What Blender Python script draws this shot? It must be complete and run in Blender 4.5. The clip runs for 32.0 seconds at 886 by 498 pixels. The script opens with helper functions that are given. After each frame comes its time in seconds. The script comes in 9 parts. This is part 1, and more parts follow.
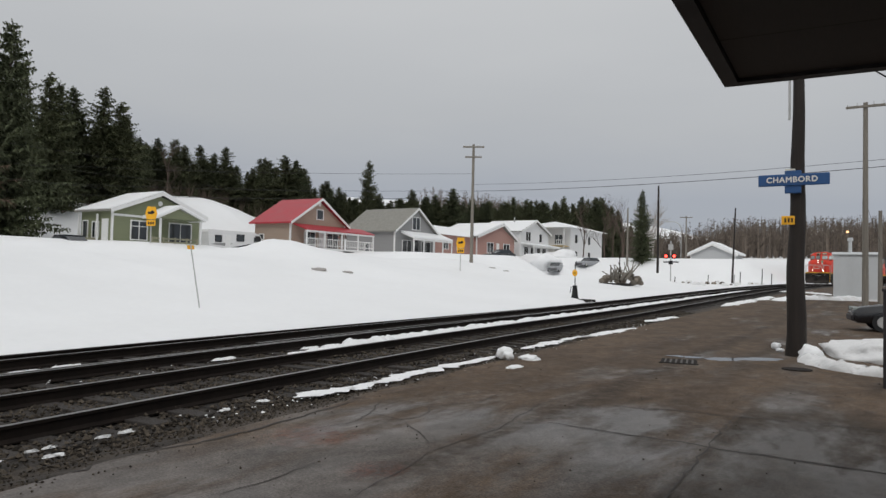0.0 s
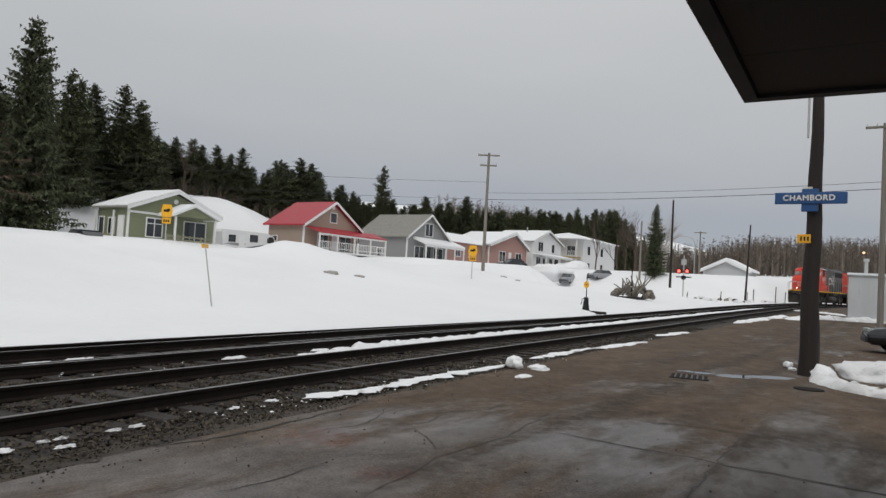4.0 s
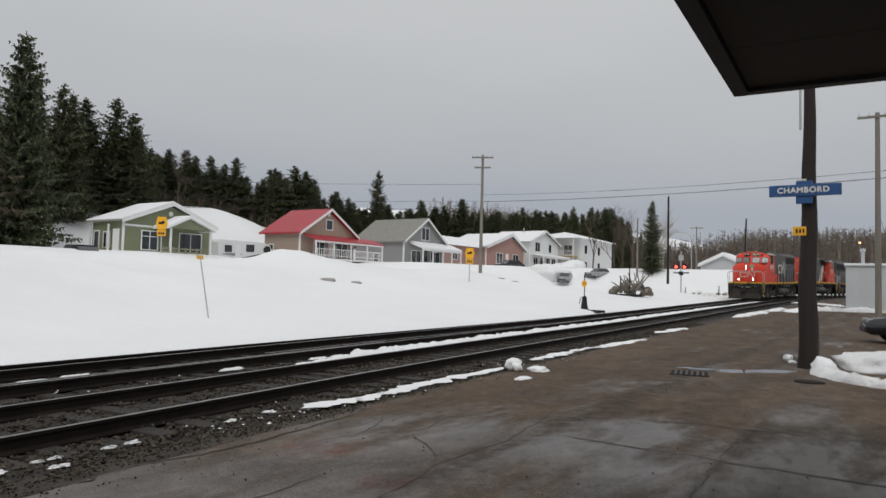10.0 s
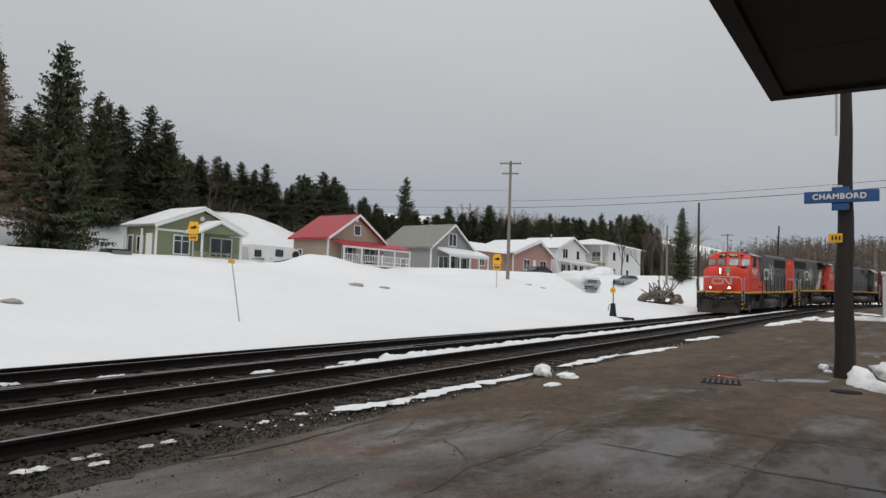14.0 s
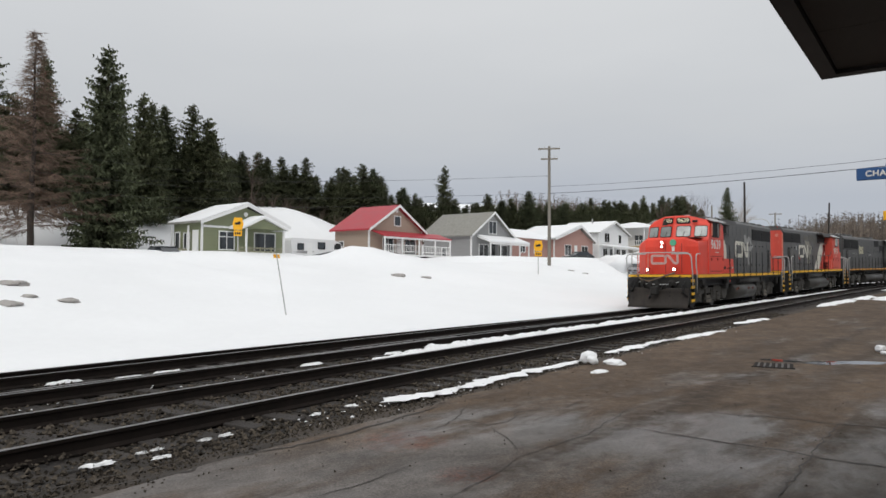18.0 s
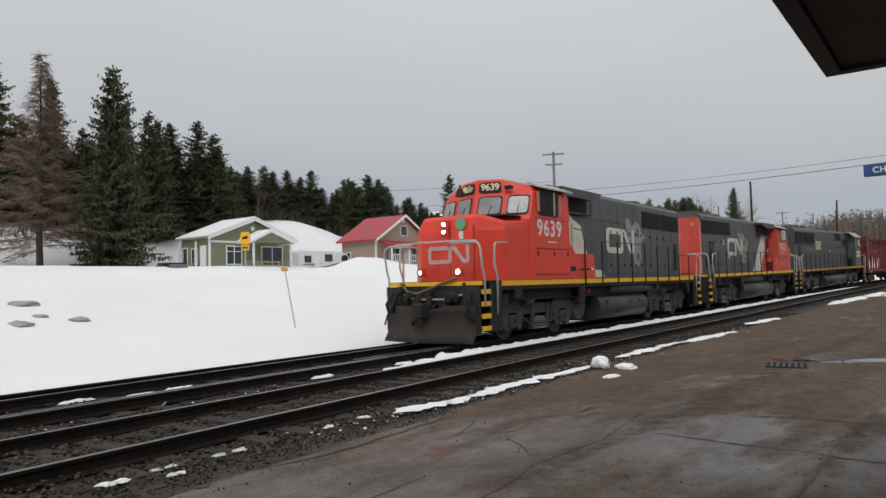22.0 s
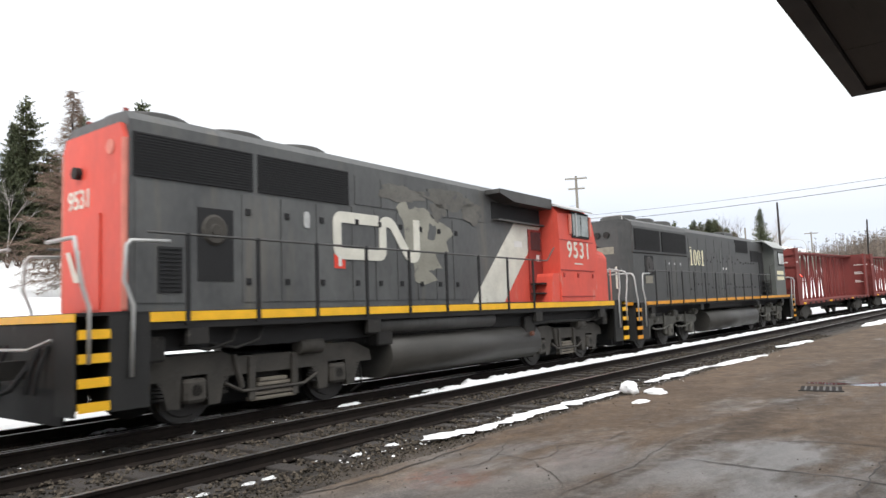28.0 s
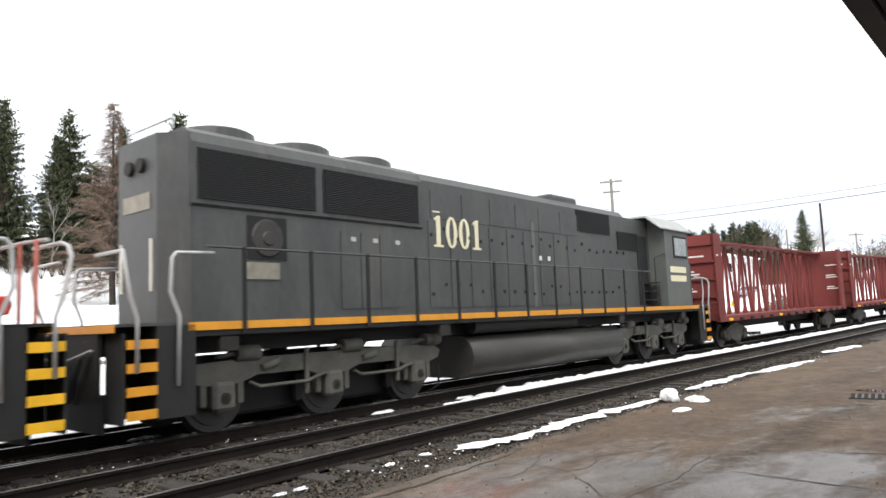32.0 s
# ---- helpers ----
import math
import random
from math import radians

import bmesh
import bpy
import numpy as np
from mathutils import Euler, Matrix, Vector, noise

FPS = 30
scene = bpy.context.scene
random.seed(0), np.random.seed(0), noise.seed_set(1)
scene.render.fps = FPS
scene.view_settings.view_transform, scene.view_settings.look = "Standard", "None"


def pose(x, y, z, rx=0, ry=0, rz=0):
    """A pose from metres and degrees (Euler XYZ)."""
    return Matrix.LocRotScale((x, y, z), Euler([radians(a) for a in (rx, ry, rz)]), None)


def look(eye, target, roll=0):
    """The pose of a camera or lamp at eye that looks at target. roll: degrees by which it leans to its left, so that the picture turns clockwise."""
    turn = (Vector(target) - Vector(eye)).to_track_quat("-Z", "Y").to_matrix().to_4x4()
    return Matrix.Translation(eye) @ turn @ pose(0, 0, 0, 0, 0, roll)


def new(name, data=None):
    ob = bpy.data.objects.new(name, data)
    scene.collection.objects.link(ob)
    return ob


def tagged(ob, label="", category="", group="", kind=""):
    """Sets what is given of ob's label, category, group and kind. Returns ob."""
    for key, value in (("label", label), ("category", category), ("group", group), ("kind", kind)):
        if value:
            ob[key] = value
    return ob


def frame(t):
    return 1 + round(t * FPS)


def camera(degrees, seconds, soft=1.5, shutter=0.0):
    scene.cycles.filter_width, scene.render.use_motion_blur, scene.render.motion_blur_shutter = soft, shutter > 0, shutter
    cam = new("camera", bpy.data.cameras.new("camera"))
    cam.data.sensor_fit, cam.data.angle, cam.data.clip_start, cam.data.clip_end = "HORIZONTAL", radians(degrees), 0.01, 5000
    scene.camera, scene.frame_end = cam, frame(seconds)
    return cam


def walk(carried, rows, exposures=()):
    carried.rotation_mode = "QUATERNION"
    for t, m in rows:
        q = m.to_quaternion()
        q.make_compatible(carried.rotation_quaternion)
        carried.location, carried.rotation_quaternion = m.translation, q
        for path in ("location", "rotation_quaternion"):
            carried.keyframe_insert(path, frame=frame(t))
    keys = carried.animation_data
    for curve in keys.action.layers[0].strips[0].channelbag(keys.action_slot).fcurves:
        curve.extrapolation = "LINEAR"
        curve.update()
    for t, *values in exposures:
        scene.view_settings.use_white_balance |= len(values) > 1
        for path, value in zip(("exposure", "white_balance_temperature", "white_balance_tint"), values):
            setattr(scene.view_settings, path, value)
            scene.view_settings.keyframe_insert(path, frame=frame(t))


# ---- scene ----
cam = camera(65.0, 32.0, soft=1.45, shutter=0.35)
# seconds, x, y, z, tilt, lean, turn
CAMERA_ROWS = (
    (0.0, 0.021, 0.003, 1.517, 91.92, -1.29, 32.23), (0.5, 0.025, 0.009, 1.517, 91.98, -1.59, 32.75), (1.0, 0.021, 0.024, 1.522, 92.34, -2.27, 32.87),
    (1.5, 0.017, 0.017, 1.519, 92.62, -2.45, 33.1), (2.0, 0.012, 0.0, 1.518, 92.69, -2.43, 33.4), (2.5, 0.018, -0.0, 1.521, 92.55, -2.28, 33.66),
    (3.0, 0.018, 0.007, 1.514, 92.52, -2.55, 33.72), (3.5, 0.017, -0.03, 1.505, 92.48, -3.33, 33.05), (5.5, 0.03, -0.011, 1.504, 92.34, -2.14, 34.12),
    (6.0, 0.026, -0.022, 1.512, 92.26, -1.46, 34.09), (6.5, 0.027, -0.011, 1.51, 92.32, -1.81, 33.62), (7.0, 0.026, -0.012, 1.504, 92.25, -2.06, 33.37),
    (7.5, 0.037, -0.003, 1.513, 91.73, -0.48, 33.44), (8.0, 0.02, 0.012, 1.516, 92.15, -0.93, 32.31), (8.5, 0.019, -0.0, 1.513, 92.4, -2.04, 32.24),
    (9.0, 0.021, 0.026, 1.513, 92.51, -0.96, 32.75), (9.5, 0.019, -0.002, 1.506, 92.06, 0.83, 32.29), (10.0, 0.018, 0.044, 1.519, 92.76, -1.4, 32.99),
    (10.5, 0.011, -0.003, 1.518, 94.6, -3.35, 33.27), (11.0, 0.017, 0.007, 1.511, 95.04, -2.89, 36.13), (11.5, 0.016, -0.008, 1.52, 95.31, -3.54, 36.46),
    (12.0, 0.017, -0.017, 1.511, 94.9, -3.6, 35.99), (12.5, 0.014, -0.032, 1.511, 94.37, -3.75, 35.69), (13.0, 0.017, -0.022, 1.502, 93.77, -1.93, 35.23),
    (13.5, 0.012, -0.015, 1.501, 93.24, -2.14, 35.34), (15.5, -0.07, 0.05, 1.51, 90.95, 2.85, 34.27), (16.0, -0.091, 0.112, 1.539, 88.19, 5.045, 34.36),
    (16.5, -0.105, 0.055, 1.51, 87.23, 3.545, 34.13), (17.0, -0.06, 0.08, 1.476, 87.22, 2.67, 37.47), (17.5, -0.099, 0.082, 1.492, 89.44, 0.56, 39.35),
    (18.0, -0.02, -0.069, 1.535, 92.16, -0.32, 38.54), (18.5, -0.027, -0.061, 1.531, 93.17, -0.35, 38.26), (19.0, -0.026, -0.059, 1.535, 93.68, -0.08, 38.33),
    (19.5, -0.03, -0.097, 1.53, 93.79, 0.4, 38.34), (20.0, -0.033, -0.06, 1.53, 93.45, 1.23, 38.54), (20.5, -0.016, -0.106, 1.524, 92.6, 1.88, 39.14),
    (21.0, -0.022, -0.101, 1.52, 92.6, 1.75, 38.98), (21.5, -0.033, -0.094, 1.53, 92.78, 1.44, 38.92), (22.0, -0.032, -0.077, 1.537, 92.87, 1.29, 39.17),
    (22.5, -0.022, -0.101, 1.535, 92.72, 1.91, 39.76), (23.0, -0.006, -0.124, 1.532, 93.15, 1.61, 40.36), (23.5, -0.003, -0.13, 1.533, 93.79, 1.09, 40.02),
    (24.0, -0.007, -0.113, 1.54, 94.68, 1.52, 39.75), (24.5, -0.006, -0.133, 1.536, 95.09, 1.82, 39.44), (25.0, -0.014, -0.121, 1.536, 95.03, 1.8, 39.31),
    (25.5, -0.01, -0.139, 1.53, 94.96, 2.0, 39.38), (27.5, -0.028, -0.121, 1.527, 95.45, 2.01, 40.58), (28.0, -0.026, -0.121, 1.536, 95.09, 2.03, 41.16),
    (28.5, -0.023, -0.132, 1.532, 95.13, 1.87, 41.13), (29.0, -0.03, -0.095, 1.538, 95.11, 2.46, 41.27), (29.5, -0.038, -0.084, 1.542, 95.35, 2.22, 41.67),
    (30.0, -0.04, -0.077, 1.543, 95.43, 2.52, 42.16), (30.5, -0.042, -0.054, 1.547, 95.61, 2.83, 42.71), (31.0, -0.107, -0.001, 1.538, 95.62, 2.73, 43.25),
    (31.5, -0.106, -0.002, 1.53, 95.48, 2.56, 43.8), (32.0, -0.125, 0.021, 1.548, 95.65, 2.32, 44.0),
)
walk(cam, [(t, pose(x, y, z, a, b, c)) for t, x, y, z, a, b, c in CAMERA_ROWS],
     exposures=((0.0, 0.0), (16.2, 0.0), (17.0, 0.3), (18.0, 0.29), (18.8, 0.03), (20.0, 0.0), (21.2, 0.02), (22.0, 0.14), (23.0, 0.55), (23.5, 0.62), (24.0, 0.94), (25.0, 1.26), (28.0, 1.23), (32.0, 1.42)))

# ---------------------------------------------------------------- sky and sun
world = bpy.data.worlds.new("overcast_sky")
scene.world = world
world.use_nodes = True
wn, wl = world.node_tree.nodes, world.node_tree.links
wn.clear()
w_sky = wn.new("ShaderNodeTexSky")
w_sky.sky_type, w_sky.sun_disc = "NISHITA", False
w_sky.sun_elevation, w_sky.sun_rotation = radians(40), radians(200)
w_sky.dust_density, w_sky.air_density = 4.0, 1.5
w_grey = wn.new("ShaderNodeHueSaturation")
w_grey.inputs["Saturation"].default_value = 0.25
w_grey.inputs["Value"].default_value = 0.05
w_tc = wn.new("ShaderNodeTexCoord")
w_sep = wn.new("ShaderNodeSeparateXYZ")
w_ramp = wn.new("ShaderNodeValToRGB")
w_noise = wn.new("ShaderNodeTexNoise")
w_noise.inputs["Scale"].default_value = 1.6
w_noise.inputs["Detail"].default_value = 5
w_map = wn.new("ShaderNodeMapping")
w_map.inputs["Scale"].default_value = (1.0, 1.0, 4.0)
w_add = wn.new("ShaderNodeMath")
w_add.operation = "MULTIPLY_ADD"
w_add.inputs[1].default_value = 0.16
w_mix = wn.new("ShaderNodeMix")
w_mix.data_type = "RGBA"
w_mix.inputs[0].default_value = 0.9
w_bg = wn.new("ShaderNodeBackground")
w_bg.inputs["Strength"].default_value = 1.22
w_out = wn.new("ShaderNodeOutputWorld")
e = w_ramp.color_ramp.elements
e[0].position, e[0].color = 0.0, (0.33, 0.36, 0.40, 1)
e[1].position, e[1].color = 1.0, (0.66, 0.67, 0.68, 1)
for p_, c_ in ((0.12, (0.325, 0.35, 0.395, 1)), (0.22, (0.40, 0.415, 0.435, 1)), (0.42, (0.50, 0.51, 0.52, 1))):
    m_ = w_ramp.color_ramp.elements.new(p_)
    m_.color = c_
wl.new(w_sky.outputs[0], w_grey.inputs["Color"])
wl.new(w_tc.outputs["Generated"], w_sep.inputs[0])
wl.new(w_tc.outputs["Generated"], w_map.inputs[0])
wl.new(w_map.outputs[0], w_noise.inputs["Vector"])
wl.new(w_noise.outputs[0], w_add.inputs[0])
w_z = wn.new("ShaderNodeMath")
w_z.operation = "SUBTRACT"
w_z.inputs[1].default_value = 0.08
wl.new(w_sep.outputs["Z"], w_z.inputs[0])
wl.new(w_z.outputs[0], w_add.inputs[2])
wl.new(w_add.outputs[0], w_ramp.inputs[0])
wl.new(w_grey.outputs[0], w_mix.inputs[6])
wl.new(w_ramp.outputs[0], w_mix.inputs[7])
wl.new(w_mix.outputs[2], w_bg.inputs["Color"])
wl.new(w_bg.outputs[0], w_out.inputs[0])

sun = new("sun", bpy.data.lights.new("sun", "SUN"))
sun.data.energy, sun.data.angle, sun.data.color = 0.8, radians(25), (1.0, 0.97, 0.93)
sun.matrix_world = look((30, -50, 60), (0, 0, 0))


# ---------------------------------------------------------------- helpers for shapes
def part(name, bm, material, parent, label=""):
    me = bpy.data.meshes.new(name)
    bm.normal_update()
    bm.to_mesh(me)
    bm.free()
    me.materials.append(material)
    ob = new(name, me)
    ob.parent = parent
    if label:
        ob["label"] = label
    return ob


def shared(name, me, parent, m):
    ob = new(name, me)
    ob.parent = parent
    ob.matrix_basis = m
    return ob


def thing(name, label, category, group="", m=None):
    ob = new(name)
    tagged(ob, label, category, group)
    if m is not None:
        ob.matrix_basis = m
    return ob


def smooth(ob):
    ob.data.polygons.foreach_set("use_smooth", [True] * len(ob.data.polygons))
    return ob


def box(bm, x0, x1, y0, y1, z0, z1, bev=0.0):
    if bev <= 0:
        v = [bm.verts.new(p) for p in ((x0, y0, z0), (x1, y0, z0), (x1, y1, z0), (x0, y1, z0), (x0, y0, z1), (x1, y0, z1), (x1, y1, z1), (x0, y1, z1))]
        for f in ((0, 3, 2, 1), (4, 5, 6, 7), (0, 1, 5, 4), (1, 2, 6, 5), (2, 3, 7, 6), (3, 0, 4, 7)):
            bm.faces.new([v[i] for i in f])
        return bm
    # chamfered block: a rounded outline in plan, narrowed at top and bottom
    def ring(ins, z):
        a0, a1, b0, b1 = x0 + ins, x1 - ins, y0 + ins, y1 - ins
        return [bm.verts.new((x, y, z)) for x, y in ((a0 + bev, b0), (a1 - bev, b0), (a1, b0 + bev), (a1, b1 - bev), (a1 - bev, b1), (a0 + bev, b1), (a0, b1 - bev), (a0, b0 + bev))]
    rings = [ring(bev * 0.6, z0), ring(0, z0 + bev), ring(0, z1 - bev), ring(bev * 0.6, z1)]
    for r, s in zip(rings, rings[1:]):
        for i in range(8):
            j = (i + 1) % 8
            bm.faces.new((r[i], r[j], s[j], s[i]))
    bm.faces.new(rings[0][::-1])
    bm.faces.new(rings[-1])
    return bm


def B(*a, **k):
    return box(bmesh.new(), *a, **k)


def cyl(bm, p0, p1, r0, r1=None, n=12, caps=True):
    r1 = r0 if r1 is None else r1
    p0, p1 = Vector(p0), Vector(p1)
    d = (p1 - p0).normalized()
    side = d.orthogonal().normalized()
    up = d.cross(side)
    rings = []
    for p, r in ((p0, r0), (p1, r1)):
        rings.append([bm.verts.new(p + (side * math.cos(2 * math.pi * i / n) + up * math.sin(2 * math.pi * i / n)) * r) for i in range(n)])
    for i in range(n):
        j = (i + 1) % n
        bm.faces.new((rings[0][i], rings[0][j], rings[1][j], rings[1][i]))
    if caps:
        bm.faces.new(rings[0][::-1])
        bm.faces.new(rings[1])
    return bm


def tube(bm, pts, r, n=8):
    """A bent round bar: one skin through all its places."""
    pts = [Vector(p) for p in pts]
    rings, side = [], None
    for i, p in enumerate(pts):
        d = ((pts[i] - pts[i - 1]).normalized() if i else Vector()) + ((pts[i + 1] - pts[i]).normalized() if i + 1 < len(pts) else Vector())
        d = d.normalized() if d.length > 1e-6 else Vector((0, 0, 1))
        side = d.orthogonal().normalized() if side is None else (side - d * side.dot(d)).normalized()
        up = d.cross(side)
        rings.append([bm.verts.new(p + (side * math.cos(2 * math.pi * k / n) + up * math.sin(2 * math.pi * k / n)) * r) for k in range(n)])
    for a, b in zip(rings, rings[1:]):
        for k in range(n):
            bm.faces.new((a[k], a[(k + 1) % n], b[(k + 1) % n], b[k]))
    bm.faces.new(rings[0][::-1])
    bm.faces.new(rings[-1])
    return bm


def prism(bm, outline, axis, a, b):
    """A straight body: the outline, in the two other axes in their order, drawn from a to b along the axis."""
    def at(p, w):
        q = list(p)
        q.insert(axis, w)
        return q
    lo = [bm.verts.new(at(p, a)) for p in outline]
    hi = [bm.verts.new(at(p, b)) for p in outline]
    n = len(outline)
    for i in range(n):
        j = (i + 1) % n
        bm.faces.new((lo[i], lo[j], hi[j], hi[i]))
    bm.faces.new(lo[::-1])
    bm.faces.new(hi)
    bmesh.ops.recalc_face_normals(bm, faces=bm.faces)
    return bm


def sheet(name, xs, ys, height, material, parent=None, label="", kind="structure"):
    """A ground sheet over a grid of lines."""
    verts = [(x, y, height(x, y)) for y in ys for x in xs]
    n = len(xs)
    faces = [(j * n + i, j * n + i + 1, (j + 1) * n + i + 1, (j + 1) * n + i) for j in range(len(ys) - 1) for i in range(n - 1)]
    me = bpy.data.meshes.new(name)
    me.from_pydata(verts, [], faces)
    me.materials.append(material)
    me.polygons.foreach_set("use_smooth", [True] * len(me.polygons))
    ob = new(name, me)
    ob.parent = parent
    return tagged(ob, label, "", "", kind)


def words(text, size, material, parent, m, name="lettering", spread=1.0, bold=0.0):
    cu = bpy.data.curves.new(name, "FONT")
    cu.body, cu.size, cu.extrude = text, size, 0.004
    cu.align_x, cu.align_y, cu.space_character = "CENTER", "CENTER", spread
    tmp = bpy.data.objects.new(name, cu)
    scene.collection.objects.link(tmp)
    me = bpy.data.meshes.new_from_object(tmp.evaluated_get(bpy.context.evaluated_depsgraph_get()))
    bpy.data.objects.remove(tmp)
    bpy.data.curves.remove(cu)
    if bold:
        # heavier strokes: the same letters laid again a little to each side, each a hair prouder
        bm = bmesh.new()
        bm.from_mesh(me)
        for k, (dx, dy) in enumerate(((bold, 0), (-bold, 0), (0, bold), (0, -bold))):
            bm.from_mesh(me)
            bm.verts.ensure_lookup_table()
            for v in bm.verts[-len(me.vertices):]:
                v.co += Vector((dx, dy, 0.0008 * (k + 1)))
        bm.to_mesh(me)
        bm.free()
    me.materials.clear()
    me.materials.append(material)
    ob = new(name, me)
    ob.parent, ob.matrix_basis = parent, m
    return ob


# ---------------------------------------------------------------- materials
def mat(name, color, rough=0.7, metal=0.0, var=0.25, scale=3.0, bump=0.0, bscale=40.0, dark=None, stretch=(1, 1, 1), spots=0.0, spot_scale=1.2,
        spot_color=None, island=0.0, rvar=0.1, spec=0.5, each=0.0):
    m = bpy.data.materials.new(name)
    m.use_nodes = True
    nt = m.node_tree
    n, l = nt.nodes, nt.links
    bs = n["Principled BSDF"]
    tc = n.new("ShaderNodeTexCoord")
    mp = n.new("ShaderNodeMapping")
    mp.inputs["Scale"].default_value = stretch
    l.new(tc.outputs["Object"], mp.inputs[0])
    big = n.new("ShaderNodeTexNoise")
    big.inputs["Scale"].default_value, big.inputs["Detail"].default_value = scale, 6
    fine = n.new("ShaderNodeTexNoise")
    fine.inputs["Scale"].default_value, fine.inputs["Detail"].default_value = scale * 11, 4
    l.new(mp.outputs[0], big.inputs["Vector"])
    l.new(mp.outputs[0], fine.inputs["Vector"])
    both = n.new("ShaderNodeMath")
    both.operation = "MULTIPLY_ADD"
    both.inputs[1].default_value = 0.4
    l.new(fine.outputs[0], both.inputs[0])
    l.new(big.outputs[0], both.inputs[2])
    ramp = n.new("ShaderNodeMapRange")
    ramp.inputs[1].default_value, ramp.inputs[2].default_value = 0.45, 0.95
    l.new(both.outputs[0], ramp.inputs[0])
    mix = n.new("ShaderNodeMix")
    mix.data_type = "RGBA"
    d = dark if dark is not None else tuple(c * (1 - var) for c in color)
    b = color if dark is not None else tuple(min(1, c * (1 + var * 0.6)) for c in color)
    mix.inputs[6].default_value, mix.inputs[7].default_value = (*d, 1), (*b, 1)
    l.new(ramp.outputs[0], mix.inputs[0])
    out = mix.outputs[2]
    if spots > 0:
        sp = n.new("ShaderNodeTexNoise")
        sp.inputs["Scale"].default_value, sp.inputs["Detail"].default_value = spot_scale, 8
        sp.inputs["Roughness"].default_value = 0.65
        l.new(mp.outputs[0], sp.inputs["Vector"])
        sr = n.new("ShaderNodeMapRange")
        sr.inputs[1].default_value, sr.inputs[2].default_value = 0.72 - 0.3 * spots, 0.80 - 0.3 * spots
        l.new(sp.outputs[0], sr.inputs[0])
        sm = n.new("ShaderNodeMix")
        sm.data_type = "RGBA"
        sm.inputs[7].default_value = (*(spot_color or tuple(c * 0.5 for c in color)), 1)
        l.new(sr.outputs[0], sm.inputs[0])
        l.new(out, sm.inputs[6])
        out = sm.outputs[2]
    if island > 0 or each > 0:
        hs = n.new("ShaderNodeHueSaturation")
        rr = n.new("ShaderNodeMapRange")
        if island > 0:
            g = n.new("ShaderNodeNewGeometry")
            l.new(g.outputs["Random Per Island"], rr.inputs[0])
        else:
            g = n.new("ShaderNodeObjectInfo")
            l.new(g.outputs["Random"], rr.inputs[0])
        k = max(island, each)
        rr.inputs[3].default_value, rr.inputs[4].default_value = 1 - k, 1 + k
        l.new(rr.outputs[0], hs.inputs["Value"])
        l.new(out, hs.inputs["Color"])
        out = hs.outputs[0]
    l.new(out, bs.inputs["Base Color"])
    rm = n.new("ShaderNodeMapRange")
    rm.inputs[3].default_value, rm.inputs[4].default_value = max(0, rough - rvar), min(1, rough + rvar)
    l.new(big.outputs[0], rm.inputs[0])
    l.new(rm.outputs[0], bs.inputs["Roughness"])
    bs.inputs["Metallic"].default_value = metal
    bs.inputs["Specular IOR Level"].default_value = spec
    if bump > 0:
        bt = n.new("ShaderNodeTexNoise")
        bt.inputs["Scale"].default_value, bt.inputs["Detail"].default_value = bscale, 5
        l.new(mp.outputs[0], bt.inputs["Vector"])
        bn = n.new("ShaderNodeBump")
        bn.inputs["Strength"].default_value, bn.inputs["Distance"].default_value = 0.6, bump
        l.new(bt.outputs[0], bn.inputs["Height"])
        l.new(bn.outputs[0], bs.inputs["Normal"])
    return m


def worn_hood(name, deep, faded, dust):
    """Dark paint faded in broad clouds, with pale vertical wash marks and a little tan dust in the runs."""
    m = mat(name, faded, 0.52, dark=deep, scale=0.9, stretch=(1, 1, 0.55), bump=0.004, bscale=3.0)
    n, l = m.node_tree.nodes, m.node_tree.links
    bs = n["Principled BSDF"]
    out = bs.inputs["Base Color"].links[0].from_socket
    tc = n.new("ShaderNodeTexCoord")
    for stretch, scale, lo, hi, most, color in (((1, 1, 0.10), 2.6, 0.56, 0.74, 0.55, dust), ((1, 1, 0.22), 5.5, 0.60, 0.72, 0.5, deep), ((1, 1, 0.6), 1.3, 0.58, 0.66, 0.5, faded)):
        mp = n.new("ShaderNodeMapping")
        mp.inputs["Scale"].default_value = stretch
        mp.inputs["Location"].default_value = (scale, 0.0, scale * 2)
        l.new(tc.outputs["Object"], mp.inputs[0])
        q = n.new("ShaderNodeTexNoise")
        q.inputs["Scale"].default_value, q.inputs["Detail"].default_value, q.inputs["Roughness"].default_value = scale, 7, 0.6
        l.new(mp.outputs[0], q.inputs["Vector"])
        r = n.new("ShaderNodeMapRange")
        r.inputs[1].default_value, r.inputs[2].default_value, r.inputs[4].default_value = lo, hi, most
        l.new(q.outputs[0], r.inputs[0])
        mx = n.new("ShaderNodeMix")
        mx.data_type = "RGBA"
        mx.inputs[7].default_value = (*color, 1)
        l.new(r.outputs[0], mx.inputs[0])
        l.new(out, mx.inputs[6])
        out = mx.outputs[2]
    l.new(out, bs.inputs["Base Color"])
    return m


def glow(name, color, strength):
    m = bpy.data.materials.new(name)
    m.use_nodes = True
    bs = m.node_tree.nodes["Principled BSDF"]
    bs.inputs["Base Color"].default_value = (*color, 1)
    bs.inputs["Emission Color"].default_value = (*color, 1)
    bs.inputs["Emission Strength"].default_value = strength
    return m


